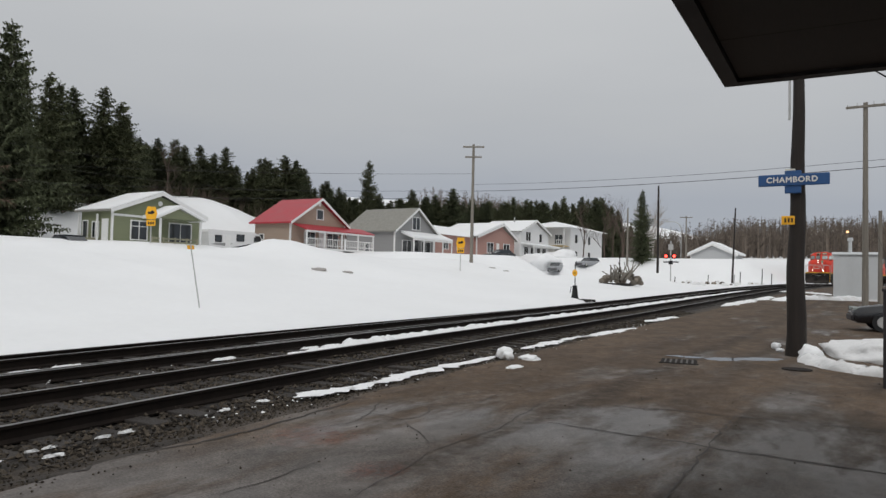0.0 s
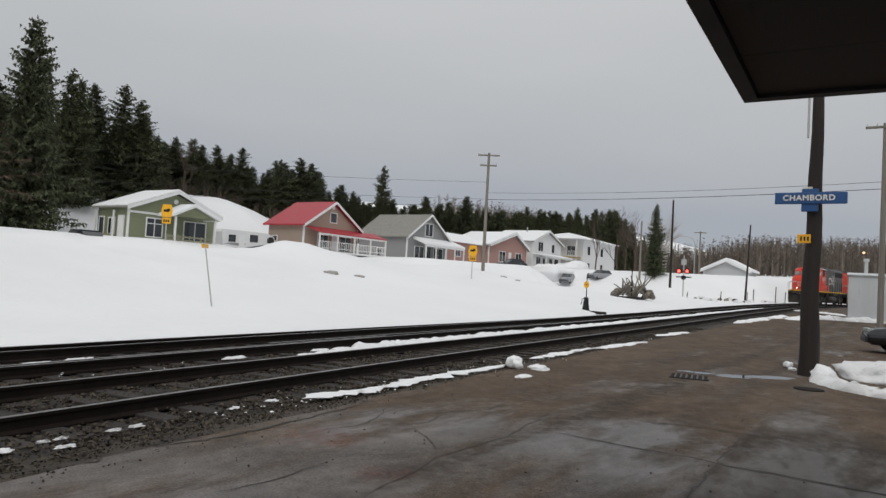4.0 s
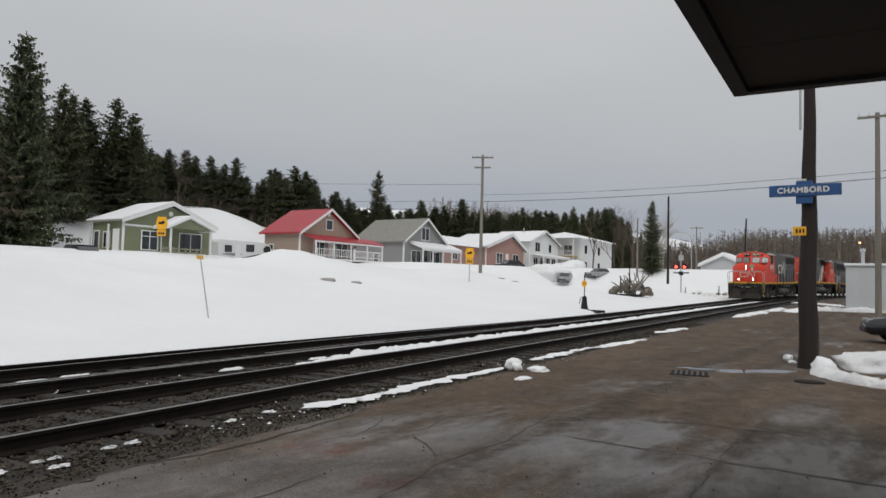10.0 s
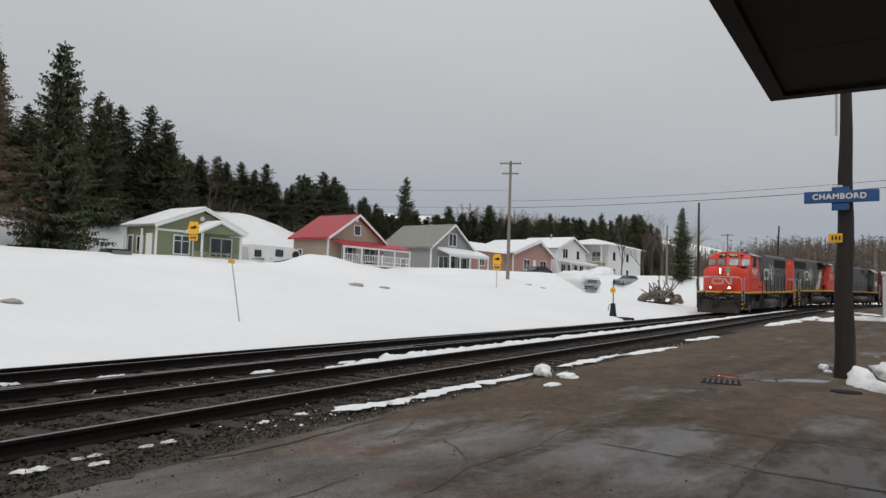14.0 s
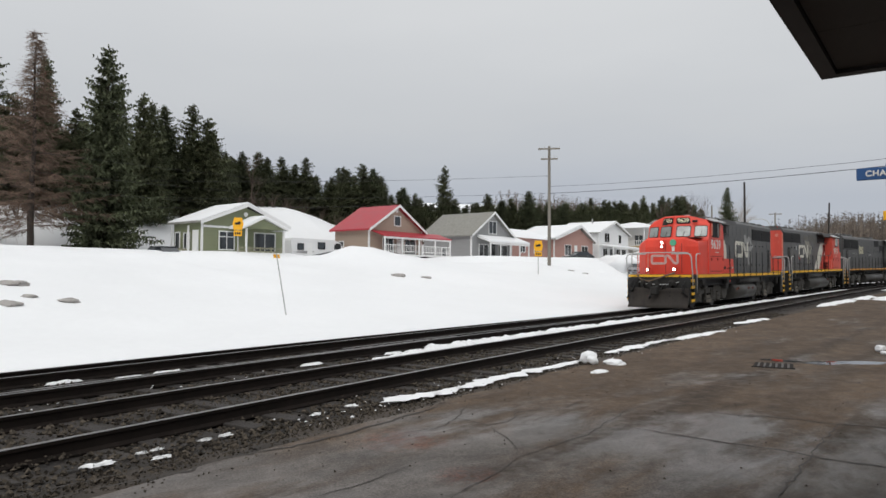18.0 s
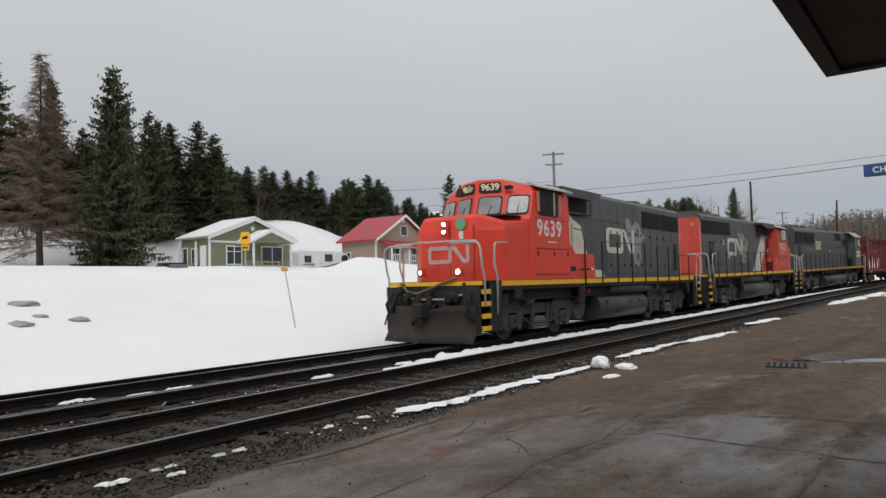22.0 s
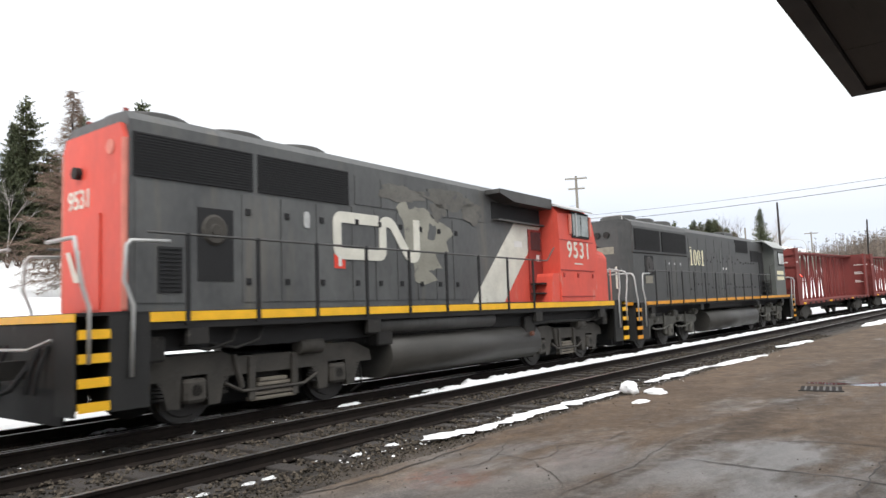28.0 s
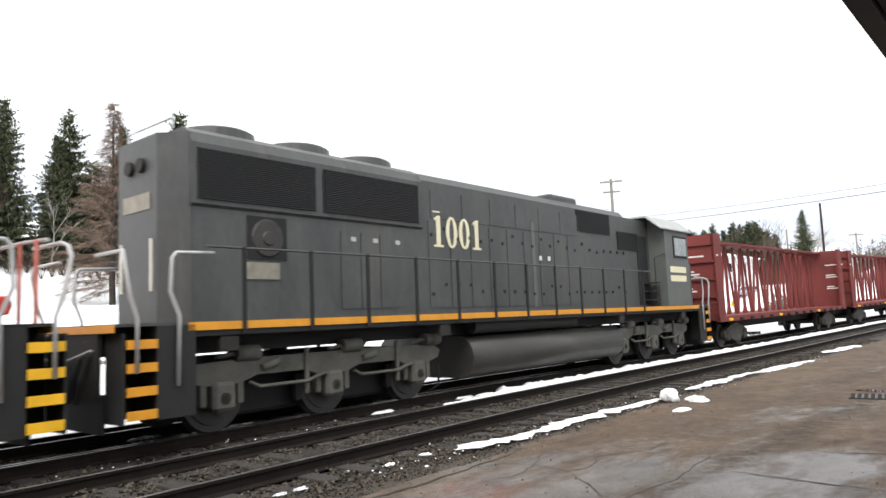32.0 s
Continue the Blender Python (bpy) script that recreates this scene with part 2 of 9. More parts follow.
def asphalt():
    """Old grey asphalt under brown grit and mud, drawn out along the wheel paths and thicker farther off."""
    m = mat("asphalt", (0.138, 0.124, 0.115), 0.6, dark=(0.098, 0.086, 0.078), scale=0.6, bump=0.006, bscale=60.0)
    nt = m.node_tree
    n, l = nt.nodes, nt.links
    bs = n["Principled BSDF"]
    grey = bs.inputs["Base Color"].links[0].from_socket
    tc = n.new("ShaderNodeTexCoord")
    xyz = n.new("ShaderNodeSeparateXYZ")
    l.new(tc.outputs["Object"], xyz.inputs[0])

    def noisy(scale, detail, rough, stretch=(1, 1, 1), turn=0.0, wander=0.0):
        mp = n.new("ShaderNodeMapping")
        mp.inputs["Scale"].default_value = stretch
        mp.inputs["Rotation"].default_value = (0, 0, radians(turn))
        l.new(tc.outputs["Object"], mp.inputs[0])
        q = n.new("ShaderNodeTexNoise")
        q.inputs["Scale"].default_value, q.inputs["Detail"].default_value, q.inputs["Roughness"].default_value = scale, detail, rough
        q.inputs["Distortion"].default_value = wander
        l.new(mp.outputs[0], q.inputs["Vector"])
        return q.outputs[0]

    def ranged(socket, a, b, c=0.0, d=1.0):
        r = n.new("ShaderNodeMapRange")
        r.inputs[1].default_value, r.inputs[2].default_value = a, b
        r.inputs[3].default_value, r.inputs[4].default_value = c, d
        l.new(socket, r.inputs[0])
        return r.outputs[0]

    def calc(op, a, b):
        q = n.new("ShaderNodeMath")
        q.operation = op
        l.new(a, q.inputs[0])
        if isinstance(b, float):
            q.inputs[1].default_value = b
        else:
            l.new(b, q.inputs[1])
        return q.outputs[0]

    def over(below, mask, color):
        mm = n.new("ShaderNodeMix")
        mm.data_type = "RGBA"
        mm.inputs[7].default_value = (*color, 1)
        l.new(mask, mm.inputs[0])
        l.new(below, mm.inputs[6])
        return mm.outputs[2]
    streak = noisy(0.62, 8, 0.62, (1.25, 0.42, 1), 24, 0.2)
    far = ranged(xyz.outputs["Y"], 5.0, 13.0, 0.0, 0.17)
    edge = ranged(xyz.outputs["X"], -4.4, -6.4, 0.0, 0.10)
    heap = calc("ADD", calc("ADD", streak, far), edge)
    mud = ranged(heap, 0.49, 0.66)
    fine = noisy(6.0, 8, 0.75)
    mud = calc("MULTIPLY", mud, ranged(fine, 0.30, 0.52, 0.45, 1.0))
    out = over(grey, mud, (0.098, 0.068, 0.046))
    dark = noisy(1.9, 11, 0.76, (1.0, 0.5, 1), 26, 0.3)
    out = over(out, calc("MULTIPLY", ranged(dark, 0.53, 0.68), ranged(heap, 0.44, 0.60, 0.25, 0.85)), (0.048, 0.035, 0.026))
    # a speckled mud line along one wheel path, and a broad smear beside it
    sway = calc("MULTIPLY", noisy(0.9, 6, 0.6, (1, 0.5, 1)), 0.9)
    for mid, wide, y0, y1, color, most in ((-4.3, 1.0, 5.5, 8.5, (0.070, 0.049, 0.034), 0.75), (-3.3, 0.34, 2.5, 4.5, (0.040, 0.030, 0.023), 0.85), (-2.2, 0.30, 8.0, 10.5, (0.052, 0.038, 0.028), 0.7)):
        off = calc("ABSOLUTE", calc("ADD", calc("ADD", xyz.outputs["X"], sway), -mid - 0.45), 0.0)
        lane = calc("MULTIPLY", ranged(off, wide, wide * 0.15), ranged(xyz.outputs["Y"], y0, y1, 0.0, most))
        out = over(out, calc("MULTIPLY", lane, ranged(fine, 0.36, 0.58)), color)
    # the brown concrete slab in front of the station, darkened in place of canopy shade, and rust dust spilt near the
    # track
    slab = calc("MULTIPLY", ranged(xyz.outputs["X"], -1.44, -1.38), ranged(xyz.outputs["Y"], 10.6, 9.2))
    out = over(out, calc("MULTIPLY", slab, 0.8), (0.044, 0.033, 0.024))
    for px, py, rad in ((-4.7, 5.2, 0.60), (-3.5, 4.6, 0.34)):
        dist = n.new("ShaderNodeVectorMath")
        dist.operation = "DISTANCE"
        dist.inputs[1].default_value = (px, py, -0.12)
        l.new(tc.outputs["Object"], dist.inputs[0])
        out = over(out, calc("MULTIPLY", ranged(dist.outputs["Value"], rad, rad * 0.2, 0.0, 0.6), ranged(fine, 0.42, 0.62)), (0.16, 0.052, 0.034))
    grit = noisy(48.0, 3, 0.6)
    hs = n.new("ShaderNodeHueSaturation")
    worn = calc("MULTIPLY", ranged(noisy(4.2, 9, 0.72, (1.0, 0.7, 1), 20), 0.32, 0.68, 0.68, 1.34), ranged(noisy(0.85, 7, 0.6, (1.0, 0.6, 1), 12, 0.4), 0.34, 0.66, 0.80, 1.22))
    l.new(calc("MULTIPLY", worn, ranged(grit, 0.3, 0.7, 0.6, 1.4)), hs.inputs["Value"])
    l.new(out, hs.inputs["Color"])
    l.new(hs.outputs[0], bs.inputs["Base Color"])
    wet = noisy(0.42, 6, 0.6, (0.9, 0.5, 1), 15)
    damp = calc("MULTIPLY", ranged(wet, 0.62, 0.46), ranged(mud, 0.6, 0.0))
    l.new(ranged(damp, 0.0, 1.0, 0.85, 0.40), bs.inputs["Roughness"])
    l.new(ranged(damp, 0.0, 1.0, 0.2, 0.5), bs.inputs["Specular IOR Level"])
    return m


M_SNOW = mat("snow", (0.86, 0.87, 0.88), 0.75, var=0.03, scale=0.25, bump=0.05, bscale=3.0)
M_SNOW_DIRTY = mat("dirty_snow", (0.78, 0.78, 0.78), 0.7, var=0.16, scale=2.0, bump=0.04, bscale=9.0, spots=0.35, spot_scale=3.0, spot_color=(0.45, 0.43, 0.41))
M_ASPHALT = asphalt()
M_CRACK = mat("crack_filler", (0.030, 0.023, 0.018), 0.7, var=0.3)
M_BALLAST = mat("ballast", (0.038, 0.032, 0.027), 0.9, var=0.5, scale=6.0, bump=0.05, bscale=22.0, spots=0.4, spot_scale=2.0, spot_color=(0.035, 0.03, 0.027))
M_STONE = mat("ballast_stone", (0.066, 0.055, 0.043), 0.9, var=0.35, scale=9.0, island=0.8, spec=0.2)
M_GRIT = mat("gravel_edge", (0.060, 0.047, 0.036), 0.9, var=0.5, scale=4.0, bump=0.02, bscale=40.0, spots=0.5, spot_scale=1.5, spot_color=(0.032, 0.026, 0.021))
M_TIE = mat("creosoted_timber", (0.035, 0.03, 0.027), 0.85, var=0.4, scale=2.0, stretch=(1, 8, 1), bump=0.01, each=0.4)
M_RAIL = mat("rusty_rail", (0.016, 0.012, 0.010), 0.8, var=0.4, scale=5.0, spec=0.15)
M_HEAD = mat("worn_rail_head", (0.30, 0.29, 0.29), 0.38, metal=0.85, var=0.15, scale=5.0)
M_RED = mat("red_paint", (0.76, 0.052, 0.024), 0.45, var=0.14, scale=1.5, spots=0.16, spot_scale=2.2, spot_color=(0.42, 0.05, 0.035), stretch=(1, 1, 0.5))
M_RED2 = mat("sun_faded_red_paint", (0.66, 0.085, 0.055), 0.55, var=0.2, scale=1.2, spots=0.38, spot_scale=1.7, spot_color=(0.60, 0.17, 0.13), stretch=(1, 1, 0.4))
M_BLACK = mat("faded_black_paint", (0.067, 0.065, 0.062), 0.5, var=0.45, scale=1.2, spots=0.42, spot_scale=1.1, spot_color=(0.108, 0.105, 0.097), stretch=(1, 1, 0.35))
M_HOOD = worn_hood("weathered_hood_paint", (0.054, 0.055, 0.056), (0.110, 0.112, 0.110), (0.160, 0.140, 0.110))
M_CREAM = mat("cream_paint", (0.66, 0.64, 0.56), 0.55, var=0.2, scale=2.0, spots=0.25, spot_scale=3.0, spot_color=(0.50, 0.46, 0.38))
M_WHITE_L = mat("white_lettering", (0.72, 0.71, 0.68), 0.55, var=0.12, scale=3.0)
M_YELLOW = mat("yellow_stripe_paint", (0.86, 0.47, 0.012), 0.5, var=0.15, scale=4.0)
M_ORANGE_Y = mat("orange_stripe_paint", (0.70, 0.30, 0.015), 0.5, var=0.15, scale=4.0)
M_GRIME = mat("grimy_running_gear", (0.020, 0.018, 0.016), 0.8, var=0.4, scale=3.0, spots=0.35, spot_scale=4.0, spot_color=(0.060, 0.052, 0.045))
M_TANK = mat("dusty_fuel_tank", (0.046, 0.043, 0.038), 0.45, var=0.3, scale=1.4, spots=0.3, spot_scale=2.0, spot_color=(0.034, 0.031, 0.029), stretch=(1, 1, 2))
M_GRILLE = mat("radiator_grille", (0.014, 0.014, 0.015), 0.7, var=0.3, scale=3.0)
M_UNDER = mat("oily_black_underframe", (0.009, 0.008, 0.008), 0.75, var=0.35, scale=3.0, spots=0.2, spot_scale=4.0, spot_color=(0.026, 0.023, 0.021))
M_STEPWELL = mat("sooty_black_plate", (0.015, 0.0145, 0.014), 0.7, var=0.4, scale=2.0)
# near-black for dark parts, and flat in openings to paint in their shade
M_DARK = mat("black_and_recess_shade", (0.012, 0.012, 0.013), 0.8, var=0.2)
M_STEEL = mat("galvanised_rail", (0.46, 0.46, 0.45), 0.5, metal=0.3, var=0.15, scale=6.0)
M_GLASS = mat("dark_window_glass", (0.03, 0.035, 0.04), 0.06, var=0.1, spec=0.8, rvar=0.02)
# pale base colour stands in for sky mirrored in the glass
M_PALE_GLASS = mat("sky_toned_glass", (0.30, 0.33, 0.32), 0.14, var=0.4, scale=1.5, spec=0.5, rvar=0.03)
M_LAMP = glow("headlight", (1.0, 0.93, 0.80), 14.0)
M_SIGNAL_RED = glow("red_signal_lamp", (1.0, 0.06, 0.04), 5.0)
M_CARRED = mat("oxide_red_freight_paint", (0.165, 0.026, 0.021), 0.7, var=0.3, scale=1.2, spots=0.25, spot_scale=2.5, spot_color=(0.13, 0.03, 0.022), stretch=(1, 1, 0.5))
M_PALE_WOOD = mat("weathered_grey_wood", (0.22, 0.20, 0.17), 0.85, var=0.3, scale=2.0, stretch=(6, 6, 0.4))
M_POLE = mat("tarred_pole_wood", (0.021, 0.015, 0.012), 0.8, var=0.55, scale=3.0, stretch=(5, 5, 0.35), bump=0.02, bscale=14, spots=0.22, spot_scale=1.5, spot_color=(0.075, 0.065, 0.055))
M_WIRE = mat("cable", (0.03, 0.03, 0.032), 0.7)
M_BLUE = mat("blue_sign_enamel", (0.015, 0.075, 0.22), 0.4, var=0.12, scale=3.0)
M_SIGNY = mat("yellow_sign_sheet", (0.85, 0.42, 0.01), 0.5, var=0.06)
M_CANOPY = mat("brown_soffit_boards", (0.050, 0.041, 0.035), 0.75, var=0.25, scale=1.0, stretch=(6, 0.6, 1), spots=0.2)
M_FASCIA = mat("dark_fascia", (0.022, 0.018, 0.02), 0.6, var=0.2)
M_BROWNWALL = mat("brown_unseen_wall", (0.10, 0.075, 0.055), 0.8, var=0.2, scale=1.0, stretch=(1, 1, 4))
M_PLASTER = mat("unseen_wall_plaster", (0.35, 0.32, 0.28), 0.8, var=0.15, scale=1.0)
M_HUT = mat("grey_hut_metal", (0.56, 0.58, 0.59), 0.55, var=0.08, scale=1.0, stretch=(1, 1, 0.3), spots=0.1)
M_ORANGE_LAMP = glow("sodium_lamp", (1.0, 0.55, 0.25), 2.2)


# ---------------------------------------------------------------- lie of the land
def ramp01(v):
    v = min(1.0, max(0.0, v))
    return v * v * (3 - 2 * v)


def track_x(y):
    """Centre of the far track, which swings gently to the right in the distance."""
    return -12.3 + 0.00115 * (y - 42) ** 2 if y > 0 else -10.27 - 0.0966 * y


NEAR = 2.95


def rise(y):
    """The line climbs a little towards the level crossing."""
    return 1.08 * ramp01((y - 22) / 84)


def crest_x(y):
    return float(np.interp(y, (45, 55, 65, 75, 90), (-36, -31, -26, -22, -19)))


def crest_z(y):
    return float(np.interp(y, (-60, 17, 18.5, 20, 23, 25, 27, 28.5, 32, 34.6, 36.8, 41.8, 44.6, 47.6, 51.5, 55.3, 59.3, 62, 64, 67, 70, 76),
                           (2.7, 2.65, 2.8, 2.65, 2.83, 2.9, 2.62, 2.65, 2.9, 3.6, 3.52, 3.0, 2.78, 2.6, 2.8, 2.4, 1.85, 1.35, 1.5, 1.75, 1.9, 1.2)))


def lot_z(y):
    return float(np.interp(y, (0, 20, 40, 43, 50, 60, 75, 95, 110, 130), (3.2, 3.3, 3.4, 2.6, 2.6, 3.6, 3.6, 4.3, 4.4, 4.0)))


def bank(x, y):
    """The steep snow slope behind the olive bungalow and the caravan."""
    if x > -57 or not 28 < y < 63:
        return 0.0
    return ramp01((-57 - x) / 6) * float(np.interp(y, (28, 31, 36, 42, 47, 51, 56, 63), (0, 1.6, 1.2, 0.4, 1.4, 2.1, 2.0, 0)))


def land(x, y):
    zr = rise(y)
    edge = track_x(y) - 1.9
    if x > edge:
        return zr - 0.34
    n = noise.noise(Vector((x * 0.16, y * 0.16, 3.1))) * 0.16 + noise.noise(Vector((x * 0.5, y * 0.5, 7.7))) * 0.06
    cx, cz = crest_x(y), crest_z(y)
    if x > cx:
        q = (edge - x) / (edge - cx)
        ledge = ramp01((edge - x) / 0.5) * 0.26 - 0.30
        z = zr + ledge + (cz - zr) * (q ** 1.25) + n * min(1, q * 3)
    else:
        r = cx - x
        road = cz + n - 0.9 * ramp01(r / 2.5)
        lot = lot_z(y) + n * 0.6
        k = ramp01((r - 8) / 5)
        z = road * (1 - k) + lot * k
        back = max(0.0, -59 - x)
        z += bank(x, y)
        z += 3.4 * ramp01(back / 11) + 0.12 * min(back, 120) + 3.5 * ramp01((back - 20) / 40)
    # level crossing road, and the ploughed mound beyond it
    k = ramp01((y - 72) / 6) * (1 - ramp01((y - 95) / 3)) * ramp01((x + 60) / 25)
    z = z * (1 - k) + (zr - 0.10) * k
    if y > 90:
        off = edge - x
        mound = zr - 0.3 + 3.6 * ramp01((off - 1.0) / 7) * ramp01((y - 97) / 9) + 0.3 * n + 0.035 * max(0, y - 120)
        k = ramp01((y - 92) / 8) * ramp01((x + 48) / 15)
        z = z * (1 - k) + mound * k
    far = math.hypot(x, y)
    return z + 14 * ramp01((far - 170) / 260)


def lines(spans):
    out = []
    for a, b, n in spans:
        out += [a + (b - a) * i / n for i in range(n)]
    return out + [spans[-1][1]]


GX = lines(((-1600, -260, 10), (-260, -90, 34), (-90, -40, 50), (-40, -9, 72), (-9, 20, 18), (20, 100, 16), (100, 1600, 10)))
GY = lines(((-900, -80, 8), (-80, 0, 40), (0, 60, 100), (60, 130, 80), (130, 300, 40), (300, 1800, 14)))
sheet("ground", GX, GY, land, M_SNOW, label="deep white snow over banks and fields")

# asphalt apron of the station, worn and stained
PX = lines(((0, 0.6, 3), (0.6, 45, 30)))
verts, faces = [], []
PY = lines(((-40, 0, 30), (0, 40, 80), (40, 108, 60)))
for y in PY:
    for o in PX:
        x = track_x(y) + NEAR + 2.05 + 0.12 * noise.noise(Vector((0, y * 0.6, 0))) * (o == 0) + o
        verts.append((x, y, rise(y) - 0.12 - 0.05 * (o == 0) + 0.012 * noise.noise(Vector((x * 0.7, y * 0.7, 5)))))
np_ = len(PX)
faces = [(j * np_ + i, j * np_ + i + 1, (j + 1) * np_ + i + 1, (j + 1) * np_ + i) for j in range(len(PY) - 1) for i in range(np_ - 1)]
me = bpy.data.meshes.new("pavement")
me.from_pydata(verts, [], faces)
me.materials.append(M_ASPHALT)
me.polygons.foreach_set("use_smooth", [True] * len(me.polygons))
pavement = tagged(new("pavement", me), "worn wet brown-grey asphalt station apron", kind="structure")


# ballast bed under both tracks, with a gritty shoulder towards the apron
def strip(name, offsets, zs, y0, y1, step, material, label, jitter=0.0, kind="structure"):
    ys = lines(((y0, y1, int((y1 - y0) / step)),))
    vs = []
    for y in ys:
        for o, z in zip(offsets, zs):
            x = track_x(y) + o
            vs.append((x, y, rise(y) + z + jitter * noise.noise(Vector((x * 2.3, y * 2.3, 1.7)))))
    n = len(offsets)
    fs = [(j * n + i, j * n + i + 1, (j + 1) * n + i + 1, (j + 1) * n + i) for j in range(len(ys) - 1) for i in range(n - 1)]
    m_ = bpy.data.meshes.new(name)
    m_.from_pydata(vs, [], fs)
    m_.materials.append(material)
    m_.polygons.foreach_set("use_smooth", [True] * len(m_.polygons))
    return tagged(new(name, m_), label, kind=kind)


strip("ballast_bed", (-2.1, -1.5, -1.0, -0.5, 0, 0.5, 1.0, 1.5, 1.9, 2.45, 2.95, 3.45, 3.95, 4.4, 4.75), (-0.24, -0.2, -0.19, -0.19, -0.19, -0.19, -0.19, -0.2, -0.19, -0.19, -0.19, -0.19, -0.19, -0.2, -0.2),
      -60, 130, 0.4, M_BALLAST, "dark oily crushed stone track bed", 0.05)
strip("gravel_edge", (4.55, 4.8, 5.05, 5.25, 5.42), (-0.2, -0.175, -0.15, -0.14, -0.15), -60, 75, 0.25, M_GRIT, "dirty grit between track bed and asphalt", 0.022)

# rails: a profile drawn along the curve
RAIL = ((-0.07, -0.17), (0.07, -0.17), (0.07, -0.155), (0.012, -0.13), (0.012, -0.045), (0.036, -0.032), (0.036, -0.004), (-0.036, -0.004), (-0.036, -0.032), (-0.012, -0.045), (-0.012, -0.13), (-0.07, -0.155))


def rail(off, y0, y1, parent, step=1.5, end_off=None):
    prof = RAIL
    ys = lines(((y0, y1, int((y1 - y0) / step)),))
    n = len(prof)
    vs = []
    for y in ys:
        o = off if end_off is None else off + (end_off - off) * ramp01((y - y0) / (y1 - y0))
        for p in prof:
            vs.append((track_x(y) + o + p[0], y, rise(y) + p[1]))
    fs = [(j * n + i, j * n + (i + 1) % n, (j + 1) * n + (i + 1) % n, (j + 1) * n + i) for j in range(len(ys) - 1) for i in range(n)]
    m_ = bpy.data.meshes.new("rail")
    m_.from_pydata(vs, [], fs)
    m_.materials.append(M_RAIL)
    ob = new("rail", m_)
    ob.parent = parent
    # bright running surface
    vs = []
    for y in ys:
        o = off if end_off is None else off + (end_off - off) * ramp01((y - y0) / (y1 - y0))
        for a in (-0.034, 0.034):
            vs.append((track_x(y) + o + a, y, rise(y) + 0.001))
    fs = [(2 * j, 2 * j + 1, 2 * j + 3, 2 * j + 2) for j in range(len(ys) - 1)]
    m_ = bpy.data.meshes.new("running_surface")
    m_.from_pydata(vs, [], fs)
    m_.materials.append(M_HEAD)
    hd = new("running_surface", m_)
    hd.parent = ob
    return ob


main_track = tagged(new("main_track"), "rusty steel rails with worn bright heads on dark ties", kind="structure")
loop_track = tagged(new("loop_track"), "empty rusty rails nearest the asphalt apron", kind="structure")
for o in (-0.755, 0.755):
    rail(o, -60, 210, main_track)
    rail(o + NEAR, -60, 128, loop_track)
# closure rails of the turnout on the far side
rail(-1.62, -20, 40, main_track, end_off=-0.86)
rail(0.42, 10, 34, main_track, end_off=0.70)
rail(0.62, -3, 14, main_track, end_off=0.64)

# ---------------------------------------------------------------- station canopy over the camera
canopy = tagged(new("station_canopy"), "dark brown flat station canopy with boarded soffit", kind="structure")
CX0, CY1, CZ = -1.06, 5.95, 3.07
canopy.matrix_basis = pose(CX0, CY1, 0, 0, 0, 2.3) @ pose(-CX0, -CY1, 0)
bm = bmesh.new()
yy = -22.0
while yy < CY1 - 0.3:
    y2 = min(yy + 1.22, CY1 - 0.10)
    box(bm, CX0 + 0.12, 9.0, yy + 0.004, y2 - 0.004, CZ + 0.03, CZ + 0.06)
    yy += 1.22
part("soffit", bm, M_CANOPY, canopy, "brown painted soffit boards")
bm = bmesh.new()
box(bm, CX0, CX0 + 0.11, -22, CY1, CZ, CZ + 0.34)
box(bm, CX0 + 0.11, 9.0, CY1 - 0.11, CY1, CZ, CZ + 0.34)
part("fascia", bm, M_FASCIA, canopy, "dark metal fascia")
part("roof_deck", B(CX0 + 0.11, 9.0, -22, CY1 - 0.11, CZ + 0.10, CZ + 0.30), M_FASCIA, canopy)
# unseen walls added; the east one, dark and close, deepens the canopy's shade
wall_ = part("wall_east", B(1.9, 2.2, -22, 5.4, -0.3, CZ + 0.1), M_BROWNWALL, None)
tagged(wall_, "unseen plain wall added to close off light", kind="structure")
wall_ = part("wall_south", B(-1.0, 1.9, -22, -21.7, -0.3, CZ + 0.1), M_PLASTER, None)
tagged(wall_, "unseen plain wall added to close off light", kind="structure")

# ---------------------------------------------------------------- tarred pole with the station name
post = thing("station_sign_pole", "dark tarred wooden pole with blue station name board", "sign pole", m=pose(-1.56, 16.85, -0.15))
bm = bmesh.new()
prev = None
for i in range(20):
    z = i * 0.48
    r = 0.205 - 0.0075 * i
    c = Vector((0.015 * math.sin(i * 1.3), 0.02 * math.cos(i * 0.9), 0)) + Vector((0.004 * i, 0, 0))
    ring_ = [bm.verts.new((c.x + r * (1 + 0.06 * math.sin(3 * a + i)) * math.cos(a), c.y + r * (1 + 0.05 * math.cos(4 * a + i * 2)) * math.sin(a), z)) for a in (2 * math.pi * k / 14 for k in range(14))]
    if prev:
        for k in range(14):
            bm.faces.new((prev[k], prev[(k + 1) % 14], ring_[(k + 1) % 14], ring_[k]))
    prev = ring_
bm.faces.new(prev)
smooth(part("pole", bm, M_POLE, post))
board = part("name_board", B(-0.72, 0.66, -0.27, -0.22, 3.70, 3.95, bev=0.012), M_BLUE, post, "blue enamel board")
words("CHAMBORD", 0.165, M_WHITE_L, board, pose(-0.06, -0.276, 3.825, 90, 0, 0), spread=1.12, bold=0.006)
part("board_bracket", B(-0.20, 0.12, -0.24, -0.17, 3.54, 4.03, bev=0.01), M_BLUE, post, "blue upright bracket")
part("bracket_cap", B(-0.19, 0.0, -0.23, -0.18, 4.032, 4.07), M_CREAM, post)
